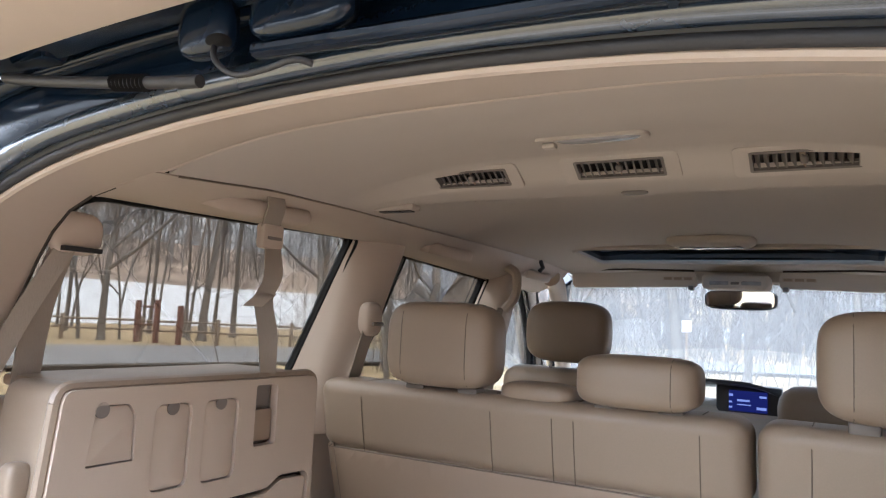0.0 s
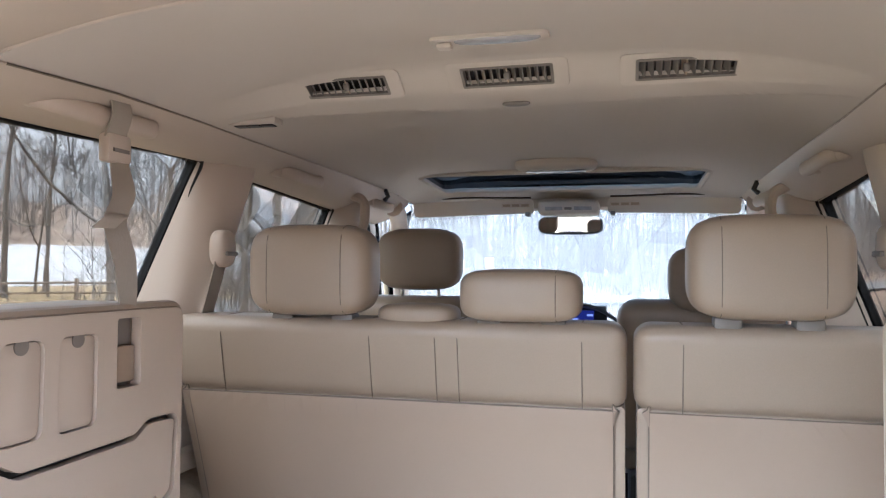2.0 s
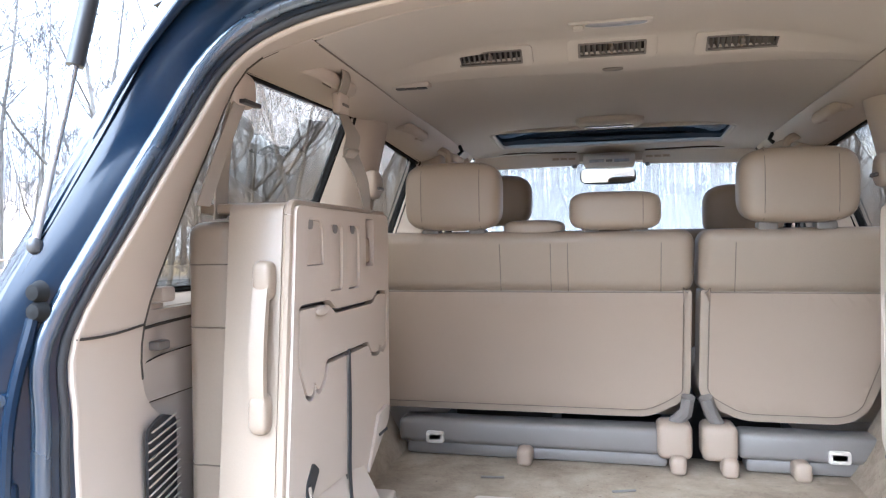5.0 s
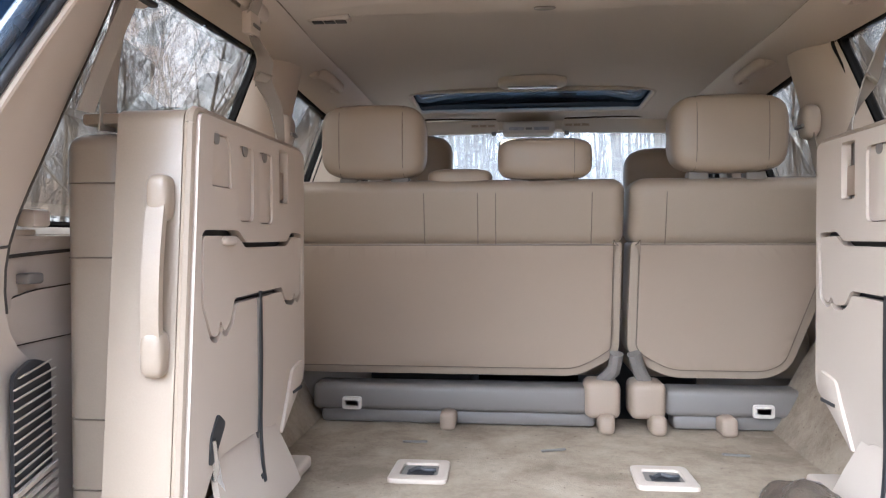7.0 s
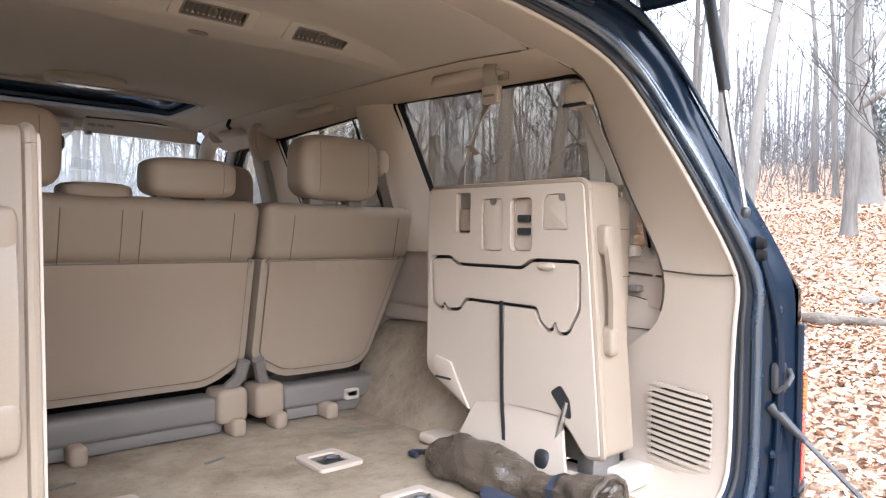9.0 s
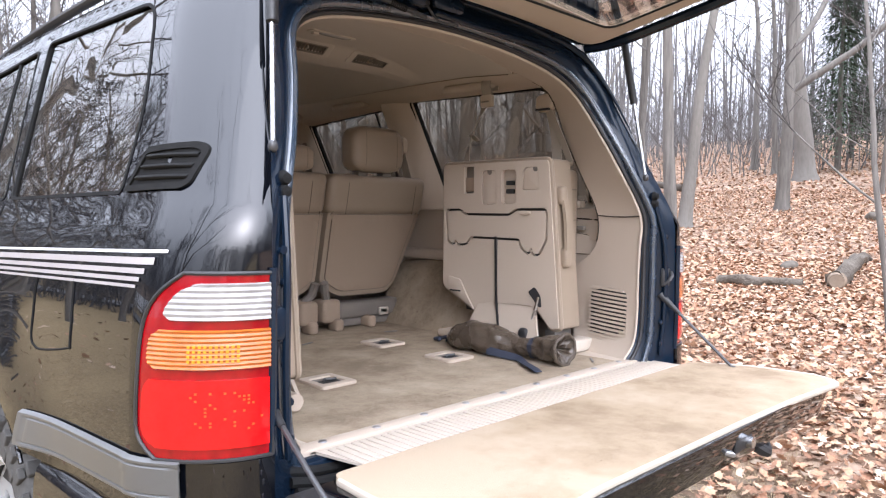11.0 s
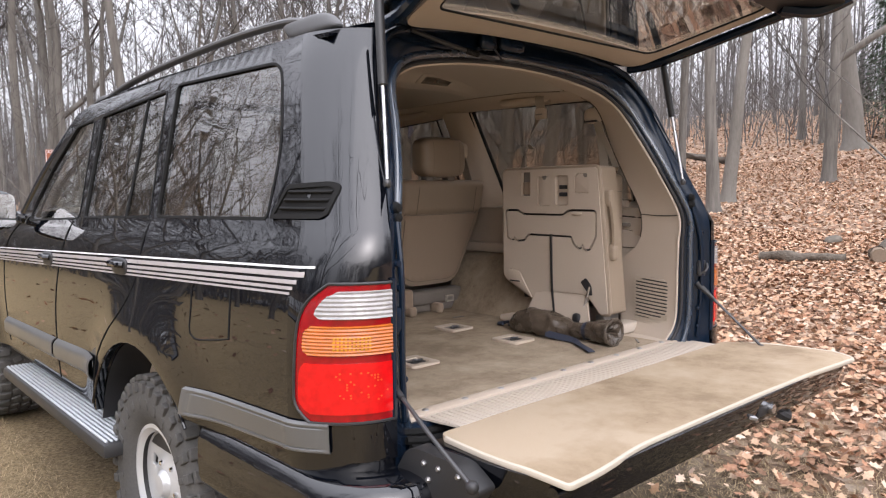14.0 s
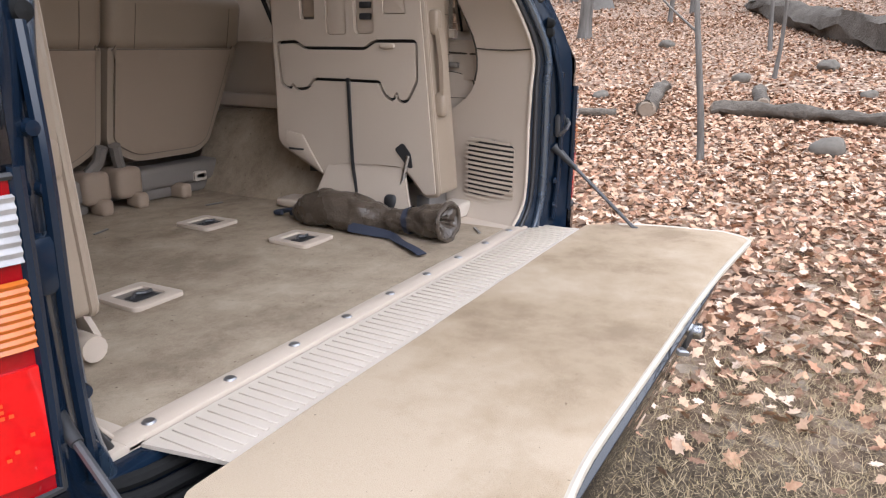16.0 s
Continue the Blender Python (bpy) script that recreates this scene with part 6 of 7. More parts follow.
# floor anchors
for x, y in ((-0.268, 0.455), (0.243, 0.462), (-0.258, 0.800), (0.243, 0.805)):
    pl = rounded([(-0.062, -0.066), (0.062, -0.066), (0.058, 0.066), (-0.058, 0.066)], 0.016)
    hole = rounded([(-0.040, -0.036), (0.040, -0.036), (0.038, 0.040), (-0.038, 0.040)], 0.010)
    fa = part("floor_anchor", soft(plate(pl, [hole], lambda u, v, w: (x + u, y + v, 0.829 - w), 0.010), 0.004, 2), TRIM, suv, "pale plastic floor anchor plate")
    part("anchor_well", block(x - 0.041, x + 0.041, y - 0.038, y + 0.041, 0.8225, 0.8235), GREY_TRIM, fa)
    part("anchor_slot", block(x - 0.026, x + 0.030, y - 0.022, y + 0.012, 0.8232, 0.8252), BLACK_PLASTIC, fa)
    part("anchor_bar", tube(curve_through([(x - 0.022, y - 0.008, 0.8265), (x - 0.004, y + 0.006, 0.8295), (x + 0.014, y - 0.004, 0.8290), (x + 0.032, y + 0.004, 0.8270)], 4), 0.0042, 8), DARK_STEEL, fa)
for x, y, a in ((0.03, 0.98, 20), (0.44, 0.98, -10), (0.56, 0.10, 40), (-0.30, 1.02, 5)):
    part("carpet_slit", moved(block(-0.03, 0.03, -0.004, 0.004, 0.0, 0.004, 0.001, 1), pose(x, y, 0.8215, 0, 0, a)), GREY_TRIM, suv)

# ---- rolled leather bag on the load floor ----
bag = thing("leather_bag", "crumpled dark brown leather pouch lying on the carpet", "bag", at=(0.44, 0.4, 0.823))
boff = Matrix.Translation((-0.44, -0.4, -0.823))
SPINE = curve_through([(0.43, 0.615, 0.848), (0.412, 0.56, 0.862), (0.403, 0.48, 0.872), (0.408, 0.39, 0.868), (0.42, 0.32, 0.864), (0.425, 0.25, 0.866), (0.428, 0.18, 0.870), (0.427, 0.118, 0.874)], 8)
RAD = [(0.0, 0.0120), (0.06, 0.0344), (0.20, 0.0585), (0.38, 0.0568), (0.54, 0.0413), (0.66, 0.0318), (0.74, 0.0344), (0.86, 0.0442), (0.95, 0.0488), (1.0, 0.0515)]


def bag_skin(u, v, shrink=0.0):
    k = u * (len(SPINE) - 1)
    i = min(int(k), len(SPINE) - 2)
    p = SPINE[i].lerp(SPINE[i + 1], k - i)
    d = (SPINE[i + 1] - SPINE[i]).normalized()
    a = Vector((0, 0, 1)).cross(d).normalized()
    b = d.cross(a)
    r = lerp_table(RAD, u) - shrink
    t = 2 * math.pi * v
    c, sn = math.cos(t), math.sin(t)
    q = p + a * c * r * 1.08 + b * sn * r * (0.92 if sn > 0 else 1.0)
    q += (a * c + b * sn) * (0.010 * noise.noise((q.x * 26, q.y * 16, q.z * 26)) + 0.005 * noise.noise((q.x * 70, q.y * 40, q.z * 70)) + 0.004 * math.sin(u * 60 + 3 * noise.noise((c, sn, u * 5))) * (0.5 if u > 0.5 else 0.25))
    q.z = max(q.z, 0.8235 + shrink)
    return q


part("pouch", sheet(lambda u, v: bag_skin(v, u), 40, 90, 0, close_u=True), BAG, bag, "wrinkled dark brown leather body").matrix_basis = boff
part("mouth_roll", tube([bag_skin(0.995, i / 30) for i in range(31)], 0.006, 8, caps=False), BAG, bag).matrix_basis = boff
part("lining", sheet(lambda u, v: bag_skin(0.992 - 0.13 * v ** 1.5, u, 0.004 + 0.042 * v ** 1.4 + 0.018 * math.sin(math.pi * v) * noise.noise((4 * math.cos(6.283 * u), 4 * math.sin(6.283 * u), 3 * v))), 44, 12, 0, close_u=True), BAG, bag).matrix_basis = boff
part("binding_strap", sheet(lambda u, v: bag_skin(0.725 + 0.035 * v, u, -0.003), 40, 2, 0, close_u=True), NAVY_STRAP, bag, "navy webbing strap").matrix_basis = boff
part("strap_tail", ribbon([(0.350, 0.385, 0.843), (0.362, 0.31, 0.836), (0.364, 0.257, 0.832), (0.336, 0.213, 0.829), (0.295, 0.145, 0.829), (0.268, 0.105, 0.8275)], 0.026, 0.003, [(0.3, 0, 1), (0.5, 0, 0.8), (0.8, 0.1, 0.4), (0.9, -0.5, 0), (0.9, -0.5, 0), (0.9, -0.5, 0)]), NAVY_STRAP, bag).matrix_basis = boff
part("drawcord", tube(curve_through([(0.43, 0.61, 0.848), (0.425, 0.65, 0.845), (0.435, 0.685, 0.836), (0.42, 0.705, 0.832), (0.415, 0.675, 0.834)], 5), 0.007, 8), NAVY_STRAP, bag).matrix_basis = boff
part("cord_loop", tube(curve_through([(0.44, 0.605, 0.845), (0.455, 0.64, 0.835), (0.447, 0.67, 0.83)], 5), 0.010, 8), NAVY_STRAP, bag).matrix_basis = boff

# ---- the land: a leaf-strewn slope to the right, a drive ahead and to the left, a lake beyond ----
def ground_z(x, y):
    r = max(0.0, x - 2.0)
    z = 0.06 * r + 0.0009 * r * r if r < 75 else 9.56 + 0.02 * (r - 75)
    l = -x + 0.35 * y - 30.0
    if l > 0:
        z += 0.016 * l if l < 20 else 0.32 - min(0.15, 0.1 * (l - 20)) + 0.058 * (min(l, 107) - 20)
    if l > 105:
        z += min(14.0, 0.2 * (l - 105))
    return z


def leaf_floor(nodes, links):
    p = principled(nodes, 0.95, 0.0, 0.15)
    v = coords(nodes, links, world=True)
    warp = nodes.new("ShaderNodeVectorMath")
    warp.operation = "ADD"
    nz = nodes.new("ShaderNodeTexNoise")
    nz.inputs["Scale"].default_value = 9
    links.new(v, nz.inputs["Vector"])
    links.new(v, warp.inputs[0])
    sc = nodes.new("ShaderNodeVectorMath")
    sc.operation = "SCALE"
    sc.inputs["Scale"].default_value = 0.09
    links.new(nz.outputs["Color"], sc.inputs[0])
    links.new(sc.outputs[0], warp.inputs[1])
    vo = nodes.new("ShaderNodeTexVoronoi")
    vo.inputs["Scale"].default_value = 15
    links.new(warp.outputs[0], vo.inputs["Vector"])
    sep = nodes.new("ShaderNodeSeparateColor")
    links.new(vo.outputs["Color"], sep.inputs[0])
    leaf = ramp(nodes, links, sep.outputs[0], [(0.0, (0.060, 0.034, 0.022)), (0.3, (0.160, 0.095, 0.060)), (0.6, (0.280, 0.182, 0.122)), (0.85, (0.370, 0.272, 0.198)), (1.0, (0.440, 0.360, 0.285))])
    fine, broad = noise_tex(nodes, links, v, 45, 5, 0.7), noise_tex(nodes, links, v, 0.5, 4)
    soil = ramp(nodes, links, fine, [(0.3, (0.030, 0.023, 0.016)), (0.55, (0.085, 0.064, 0.043)), (0.75, (0.180, 0.145, 0.095))])
    straw = ramp(nodes, links, fine, [(0.3, (0.163, 0.122, 0.067)), (0.55, (0.326, 0.244, 0.133)), (0.75, (0.444, 0.355, 0.215))])
    xyz = nodes.new("ShaderNodeSeparateXYZ")
    links.new(v, xyz.inputs[0])

    def step(sock, a, b):
        m = nodes.new("ShaderNodeMapRange")
        m.inputs[1].default_value, m.inputs[2].default_value = a, b
        links.new(sock, m.inputs[0])
        return m.outputs[0]

    def wavy(sock, amount):
        m = nodes.new("ShaderNodeMath")
        m.operation = "MULTIPLY_ADD"
        m.inputs[1].default_value = amount
        links.new(broad, m.inputs[0])
        links.new(sock, m.inputs[2])
        return m.outputs[0]
    wx = wavy(xyz.outputs[0], 3.0)
    c = mixed(nodes, links, step(wx, 2.6, 4.4), soil, leaf)
    c = mixed(nodes, links, step(wx, 1.2, -0.4), c, straw)
    c = mixed(nodes, links, step(xyz.outputs[0], -55.0, -75.0), c, ramp(nodes, links, noise_tex(nodes, links, v, 0.12, 5, 0.6), [(0.3, (0.10, 0.075, 0.06)), (0.5, (0.19, 0.145, 0.11)), (0.7, (0.30, 0.235, 0.17))]))
    links.new(c, p.inputs["Base Color"])
    bumped(nodes, links, mixed(nodes, links, 0.5, vo.outputs["Distance"], fine), p, 0.8, 0.03)
    return p.outputs[0]


GROUND = material("leaf_litter_and_grass", leaf_floor)
LOG_BARK = surface("damp_log_bark", (0.022, 0.018, 0.014), (0.20, 0.172, 0.142), 16, 1.5, rough=0.95, spec=0.1, bump=0.9, depth=0.03)
BARK = surface("grey_bark", (0.036, 0.032, 0.028), (0.272, 0.252, 0.228), 13, 1.5, rough=0.95, spec=0.1, bump=0.9, depth=0.03, stretch=(1, 1, 0.14))
PALE_BARK = surface("pale_bark", (0.125, 0.116, 0.103), (0.255, 0.240, 0.217), 14, 1.2, rough=0.9, spec=0.1, bump=0.6, depth=0.02, stretch=(1, 1, 0.3))
# distance haze is put into this bark's paler, flatter grey
HAZED_BARK = surface("hazed_far_bark", (0.11, 0.104, 0.10), (0.18, 0.171, 0.165), 6, 0.3, rough=1.0, spec=0.05, bump=0, world=True)
TWIG = surface("twig_bark", (0.045, 0.041, 0.038), (0.090, 0.083, 0.077), 12, 1, rough=0.95, spec=0.1, bump=0)
ASPHALT = surface("grey_asphalt", (0.11, 0.11, 0.112), (0.17, 0.168, 0.165), 120, 0.8, rough=0.9, spec=0.2, bump=0.4, depth=0.006, world=True)
# open water: the sky's reflection is put into a pale, dull colour
WATER = surface("sky_pale_water", (0.34, 0.35, 0.355), (0.44, 0.445, 0.45), 0.6, 0.05, rough=0.35, bump=0.1, depth=0.05, world=True)
NEEDLE = surface("dark_needles", (0.018, 0.035, 0.018), (0.045, 0.075, 0.035), 6, 1, rough=0.9, bump=0)
WOOD = surface("weathered_wood", (0.16, 0.12, 0.085), (0.27, 0.21, 0.155), 30, 4, rough=0.9, bump=0.4, depth=0.004)
RED_WOOD = surface("red_brown_post", (0.085, 0.032, 0.02), (0.14, 0.055, 0.036), 20, 5, rough=0.85, bump=0.2)


def random_shade(name, stops, rough=0.8, seed_scale=1.0):
    def build(nodes, links):
        p = principled(nodes, rough, 0.0, 0.25)
        g = nodes.new("ShaderNodeNewGeometry")
        c = ramp(nodes, links, g.outputs["Random Per Island"], stops)
        v = coords(nodes, links, world=True)
        c = mixed(nodes, links, 0.35, c, ramp(nodes, links, noise_tex(nodes, links, v, 60, 3), [(0.3, (0.09, 0.05, 0.03)), (0.7, (0.45, 0.31, 0.205))]))
        links.new(c, p.inputs["Base Color"])
        return p.outputs[0]
    return material(name, build)


LEAF = random_shade("dry_oak_leaf", [(0.0, (0.075, 0.036, 0.020)), (0.18, (0.20, 0.088, 0.050)), (0.32, (0.38, 0.182, 0.105)), (0.5, (0.46, 0.275, 0.165)), (0.75, (0.56, 0.37, 0.245)), (1.0, (0.68, 0.54, 0.43))])
STRAW = random_shade("dry_grass_blade", [(0.0, (0.148, 0.133, 0.059)), (0.4, (0.311, 0.244, 0.126)), (1.0, (0.459, 0.377, 0.237))])

ticks = [-600, -420, -300, -240, -200, -170, -150, -130, -110, -95, -80, -68, -58, -50] + [x * 2.0 - 44 for x in range(45)] + [50, 58, 66, 76, 90, 110, 140, 180, 250, 400, 600]
bm = bmesh.new()
g = [[bm.verts.new((x, y, ground_z(x, y) + (0.06 * noise.noise((x * 0.3, y * 0.3, 0)) if max(abs(x), abs(y)) > 6 else 0) - 0.02)) for y in ticks] for x in ticks]
for i in range(len(ticks) - 1):
    for j in range(len(ticks) - 1):
        bm.faces.new((g[i][j], g[i + 1][j], g[i + 1][j + 1], g[i][j + 1]))
tagged(part("ground", bm, GROUND), "forest floor with fallen brown leaves and dry grass", "ground", kind="structure")
road_line = curve_through([(-24, -60, 0), (-21, -25, 0), (-20, 0, 0), (-19.5, 12, 0), (-15, 24, 0), (-5, 34, 0), (10, 40, 0), (34, 46, 0), (70, 52, 0)], 8)


def road_pt(u, v):
    k = u * (len(road_line) - 1)
    i = min(int(k), len(road_line) - 2)
    p, d = road_line[i].lerp(road_line[i + 1], k - i), (road_line[i + 1] - road_line[i]).normalized()
    q = p + Vector((-d.y, d.x, 0)) * (v - 0.5) * 8.0
    return (q.x, q.y, ground_z(q.x, q.y) + 0.07)


tagged(part("road", sheet(road_pt, 90, 4, 0.05), ASPHALT), "grey asphalt park road", "road", kind="structure")
tagged(part("lake", sheet(lambda u, v: (lambda l, y: (-(l + 30 - 0.35 * y), y, 0.26 + 0.0595 * (l - 20)))(20 + 87 * u, -120 + 300 * v), 6, 6, 0.05), WATER), "pale lake beyond the trees, painted with the sky's reflection", "water", kind="structure")


# ---- bare trees ----
class Tubes:
    def __init__(self):
        self.v, self.f = [], []

    def add(self, pts, rads, sides):
        base = len(self.v)
        side = Vector((1, 0, 0))
        for i, p in enumerate(pts):
            d = (pts[min(i + 1, len(pts) - 1)] - pts[max(i - 1, 0)]).normalized()
            if abs(d.dot(side)) > 0.95:
                side = Vector((0, 1, 0)) if abs(d.y) < 0.9 else Vector((0, 0, 1))
            a = (side - d * d.dot(side)).normalized()
            b = d.cross(a)
            side = a
            for j in range(sides):
                t = 2 * math.pi * j / sides
                self.v.append(p + (a * math.cos(t) + b * math.sin(t)) * rads[i])
        for i in range(len(pts) - 1):
            for j in range(sides):
                k = (j + 1) % sides
                self.f.append((base + i * sides + j, base + i * sides + k, base + (i + 1) * sides + k, base + (i + 1) * sides + j))

    def strip(self, pts, rads):
        """A flat ribbon, turned at random, for fine twigs."""
        base, d = len(self.v), (pts[-1] - pts[0]).normalized()
        a = d.cross(Vector((math.sin(base * 1.7), math.cos(base * 2.3), math.sin(base * 0.9)))).normalized()
        for p, r in zip(pts, rads):
            self.v += [p - a * r, p + a * r]
        self.f += [(base + 2 * i, base + 2 * i + 1, base + 2 * i + 3, base + 2 * i + 2) for i in range(len(pts) - 1)]

    def mesh(self, name, mat):
        me = bpy.data.meshes.new(name)
        me.from_pydata([tuple(p) for p in self.v], [], self.f)
        me.materials.append(mat)
        me.polygons.foreach_set("use_smooth", [True] * len(me.polygons))
        return me


def limb(rng, start, way, length, r0, r1, n, sway, lift=0.0):
    pts, p, d = [start], start.copy(), way.normalized()
    for i in range(n):
        d = (d + Vector((rng.uniform(-1, 1), rng.uniform(-1, 1), rng.uniform(-0.6, 1) + lift)) * sway).normalized()
        p = p + d * (length / n)
        pts.append(p.copy())
    return pts, [r0 + (r1 - r0) * i / n for i in range(n + 1)]


def grow(seed, height, radius, first=0.35, forks=0, spread=0.7, tilt=0.03, limbs=15, bush=(6, 4, 3), finest=0.004, flat=False):
    """The wood of a bare broad-leaved tree: trunk and limbs, and its twigs apart."""
    rng = random.Random(seed)
    wood, twigs = Tubes(), Tubes()
    trunk, rad = limb(rng, Vector((0, 0, -0.3)), Vector((rng.uniform(-tilt, tilt), rng.uniform(-tilt, tilt), 1)), height, radius, radius * 0.12, 14, 0.07, 0.5)
    rad[0], rad[1] = radius * 1.45, radius * 1.02
    flare = [trunk[0], trunk[0].lerp(trunk[1], 0.22), trunk[0].lerp(trunk[1], 0.38), trunk[0].lerp(trunk[1], 0.65)]
    wood.add(flare + trunk[1:], [radius * 1.75, radius * 1.5, radius * 1.18, radius * 1.06] + rad[1:], 11)
    starts = []
    for k in range(limbs):
        h = first + (0.97 - first) * (k + rng.random()) / limbs
        i = min(int(h * 14), 13)
        p = trunk[i].lerp(trunk[i + 1], h * 14 - i)
        a = rng.uniform(0, 6.283)
        big = k < forks
        starts.append((p, Vector((math.cos(a), math.sin(a), 0.8 if big else rng.uniform(0.25, 0.9))), (1 - h) * height * (0.85 if big else spread * rng.uniform(0.45, 0.75)) + 1.0, rad[i] * (0.75 if big else rng.uniform(0.25, 0.45)), 0))
    while starts:
        p, w, ln, r, depth = starts.pop()
        n = 6 if depth < 2 else 4 - depth + 1
        pts, rs = limb(rng, p, w, ln, max(r, finest * 1.4), max(finest, r * 0.18), n, 0.20, 0.25)
        if flat and depth > 0:
            twigs.strip(pts, rs)
        else:
            (wood if depth == 0 else twigs).add(pts, rs, 5 if depth == 0 else 3)
        if depth < 3 and ln > 0.7:
            for k in range(bush[depth]):
                f = rng.uniform(0.25, 1.0)
                i = min(int(f * n), n - 1)
                q = pts[i].lerp(pts[i + 1], f * n - i)
                d = (pts[i + 1] - pts[i]).normalized()
                sd = Vector((rng.uniform(-1, 1), rng.uniform(-1, 1), rng.uniform(-0.3, 0.9)))
                starts.append((q, d * 0.6 + sd.normalized() * 0.8, ln * rng.uniform(0.35, 0.6), rs[i] * 0.55, depth + 1))
    return wood, twigs


KINDS = [dict(seed=3, height=19, radius=0.18, first=0.40, limbs=13), dict(seed=8, height=22, radius=0.30, first=0.45, limbs=14), dict(seed=12, height=16, radius=0.12, first=0.38, limbs=12),
         dict(seed=21, height=20, radius=0.165, first=0.5, limbs=12, tilt=0.07), dict(seed=33, height=14, radius=0.10, first=0.25, limbs=13, forks=1), dict(seed=40, height=18, radius=0.20, first=0.22, limbs=12, forks=2, tilt=0.09)]
SAPLINGS = [dict(seed=51, height=6.5, radius=0.045, first=0.25, limbs=9), dict(seed=57, height=8.5, radius=0.06, first=0.2, limbs=10, tilt=0.1)]
stock = []
for k, spec in enumerate(KINDS + SAPLINGS):
    wood, twigs = grow(**spec)
    sap = k >= len(KINDS)
    stock.append((wood.mesh("trunk", PALE_BARK if k == 1 else BARK), twigs.mesh("crown", TWIG), sap))
placed = []
# the same kinds with fewer twigs, for the woods farther off
for k, spec in enumerate(KINDS + SAPLINGS):
    wood, twigs = grow(**spec, bush=(7, 4, 3), finest=0.010, flat=True)
    stock.append((stock[k][0], twigs.mesh("crown", TWIG), k >= len(KINDS)))


def plant(k, x, y, turn, size=1.0, label=""):
    if math.hypot(x, y) > 24:
        k += 8
    sap = stock[k][2]
    t = thing("young_tree" if sap else "tree", label or ("slender leafless sapling in the leaf litter" if sap else "tall leafless woodland tree with pale bark" if k % 8 == 1 else "tall leafless woodland tree with grey bark"), "tree", "bare saplings" if sap else "bare trees", at=(x, y, ground_z(x, y) - 0.05))
    t.rotation_euler = (0, 0, turn)
    t.scale = (size, size, size)
    for me in stock[k][:2]:
        o = new(me.name.split(".")[0], me)
        o.parent = t
        if me is stock[k][1]:
            tagged(o, kind="stuff")
    placed.append((x, y))


# the trees that stand out
for k, x, y, turn, size in ((3, 13.6, 6.4, 0.4, 0.85), (1, 15.8, 7.15, 2.0, 0.56), (5, 21.3, 6.7, 1.1, 0.95), (1, 36.0, 10.7, 0.2, 1.45), (0, 44.5, 16.5, 3.0, 1.2), (0, 11.5, 9.5, 1.7, 0.9), (2, 24.0, 13.0, 5.0, 1.2),
                            (6, 6.0, 0.4, 0.3, 0.8), (6, 12.9, 0.45, 1.9, 0.9), (7, 18.0, 1.0, 4.0, 0.9), (5, -27.0, 19.0, 2.6, 0.8), (0, -29.0, 16.0, 0.5, 0.8), (4, -8.0, 16.0, 0.7, 0.75), (5, -11.0, 19.5, 2.0, 0.62), (7, -6.0, 19.0, 1.2, 1.2), (4, -5.5, 24.0, 3.3, 0.8), (7, -9.5, 13.0, 4.4, 1.0), (4, -4.6, 11.0, 1.4, 0.6), (4, -6.6, 13.8, 2.9, 0.7), (4, -5.6, 16.4, 0.3, 0.65), (4, -8.6, 15.2, 5.2, 0.6), (4, -7.4, 11.4, 3.9, 0.55), (2, -36.0, 28.0, 1.0, 0.8), (2, -41.0, 33.0, 2.0, 0.9), (3, -33.0, 30.0, 3.0, 0.7), (4, -45.0, 33.0, 0.4, 0.9), (3, -31.0, 24.5, 5.1, 0.7), (2, -38.0, 24.0, 4.1, 0.7), (2, -30.0, 12.0, 2.1, 0.7), (3, -36.0, 15.0, 1.1, 0.7)):
    plant(k, x, y, turn, size)
rng = random.Random(77)
# woods all round, thinner towards the lake, clear of the car, the drive and the near slope
tries = 0
while len(placed) < 270 and tries < 6000:
    tries += 1
    a, d = rng.uniform(0, 2 * math.pi), rng.uniform(11, 62)
    x, y = d * math.cos(a), d * math.sin(a)
    if any((x - p[0]) ** 2 + (y - p[1]) ** 2 < (2.2 if d < 30 else 2.8) ** 2 for p in placed):
        continue
    if min((p.x - x) ** 2 + (p.y - y) ** 2 for p in road_line) < 6.5 ** 2:
        continue
    if (x < -4 and y > 2 and d < 25) or (x > 6 and -4 < y < 34 and rng.random() < 0.55) or -x + 0.35 * y > 44 or (x < -8 and rng.random() < 0.2) or (0 < x < 22 and -8 < y < 7) or (x < 3 and y < 0 and d < 42):
        continue
    k = rng.choice((0, 0, 1, 2, 2, 3, 3, 4, 4, 5, 6, 7))
    turn, size = rng.uniform(0, 6.28), rng.uniform(0.65, 1.05)
    if (-3 < x < 7 and 9 < y < 18) or (22 < x < 27 and 8 < y < 11):
        placed.append((x, y))
        continue
    plant(k, x, y, turn, size)
for k, x, y, turn, size in ((3, 4.6, 22.5, 1.0, 0.85), (4, 2.2, 19.5, 2.4, 1.0), (0, 3.2, 21.5, 0.6, 0.8), (2, 0.6, 20.5, 3.3, 0.9), (4, 7.6, 20.5, 5.0, 0.9)):
    plant(k, x, y, turn, size)

# close stand beyond the sign
for i in range(26):
    a, d = radians(rng.uniform(57, 84)), rng.uniform(21, 46)
    x, y = d * math.cos(a), d * math.sin(a)
    if min((p.x - x) ** 2 + (p.y - y) ** 2 for p in road_line) > 9 and all((p[0] - x) ** 2 + (p[1] - y) ** 2 > 1.4 for p in placed):
        plant(rng.choice((2, 3, 4, 0)), x, y, rng.uniform(0, 6.28), rng.uniform(0.65, 1.0))

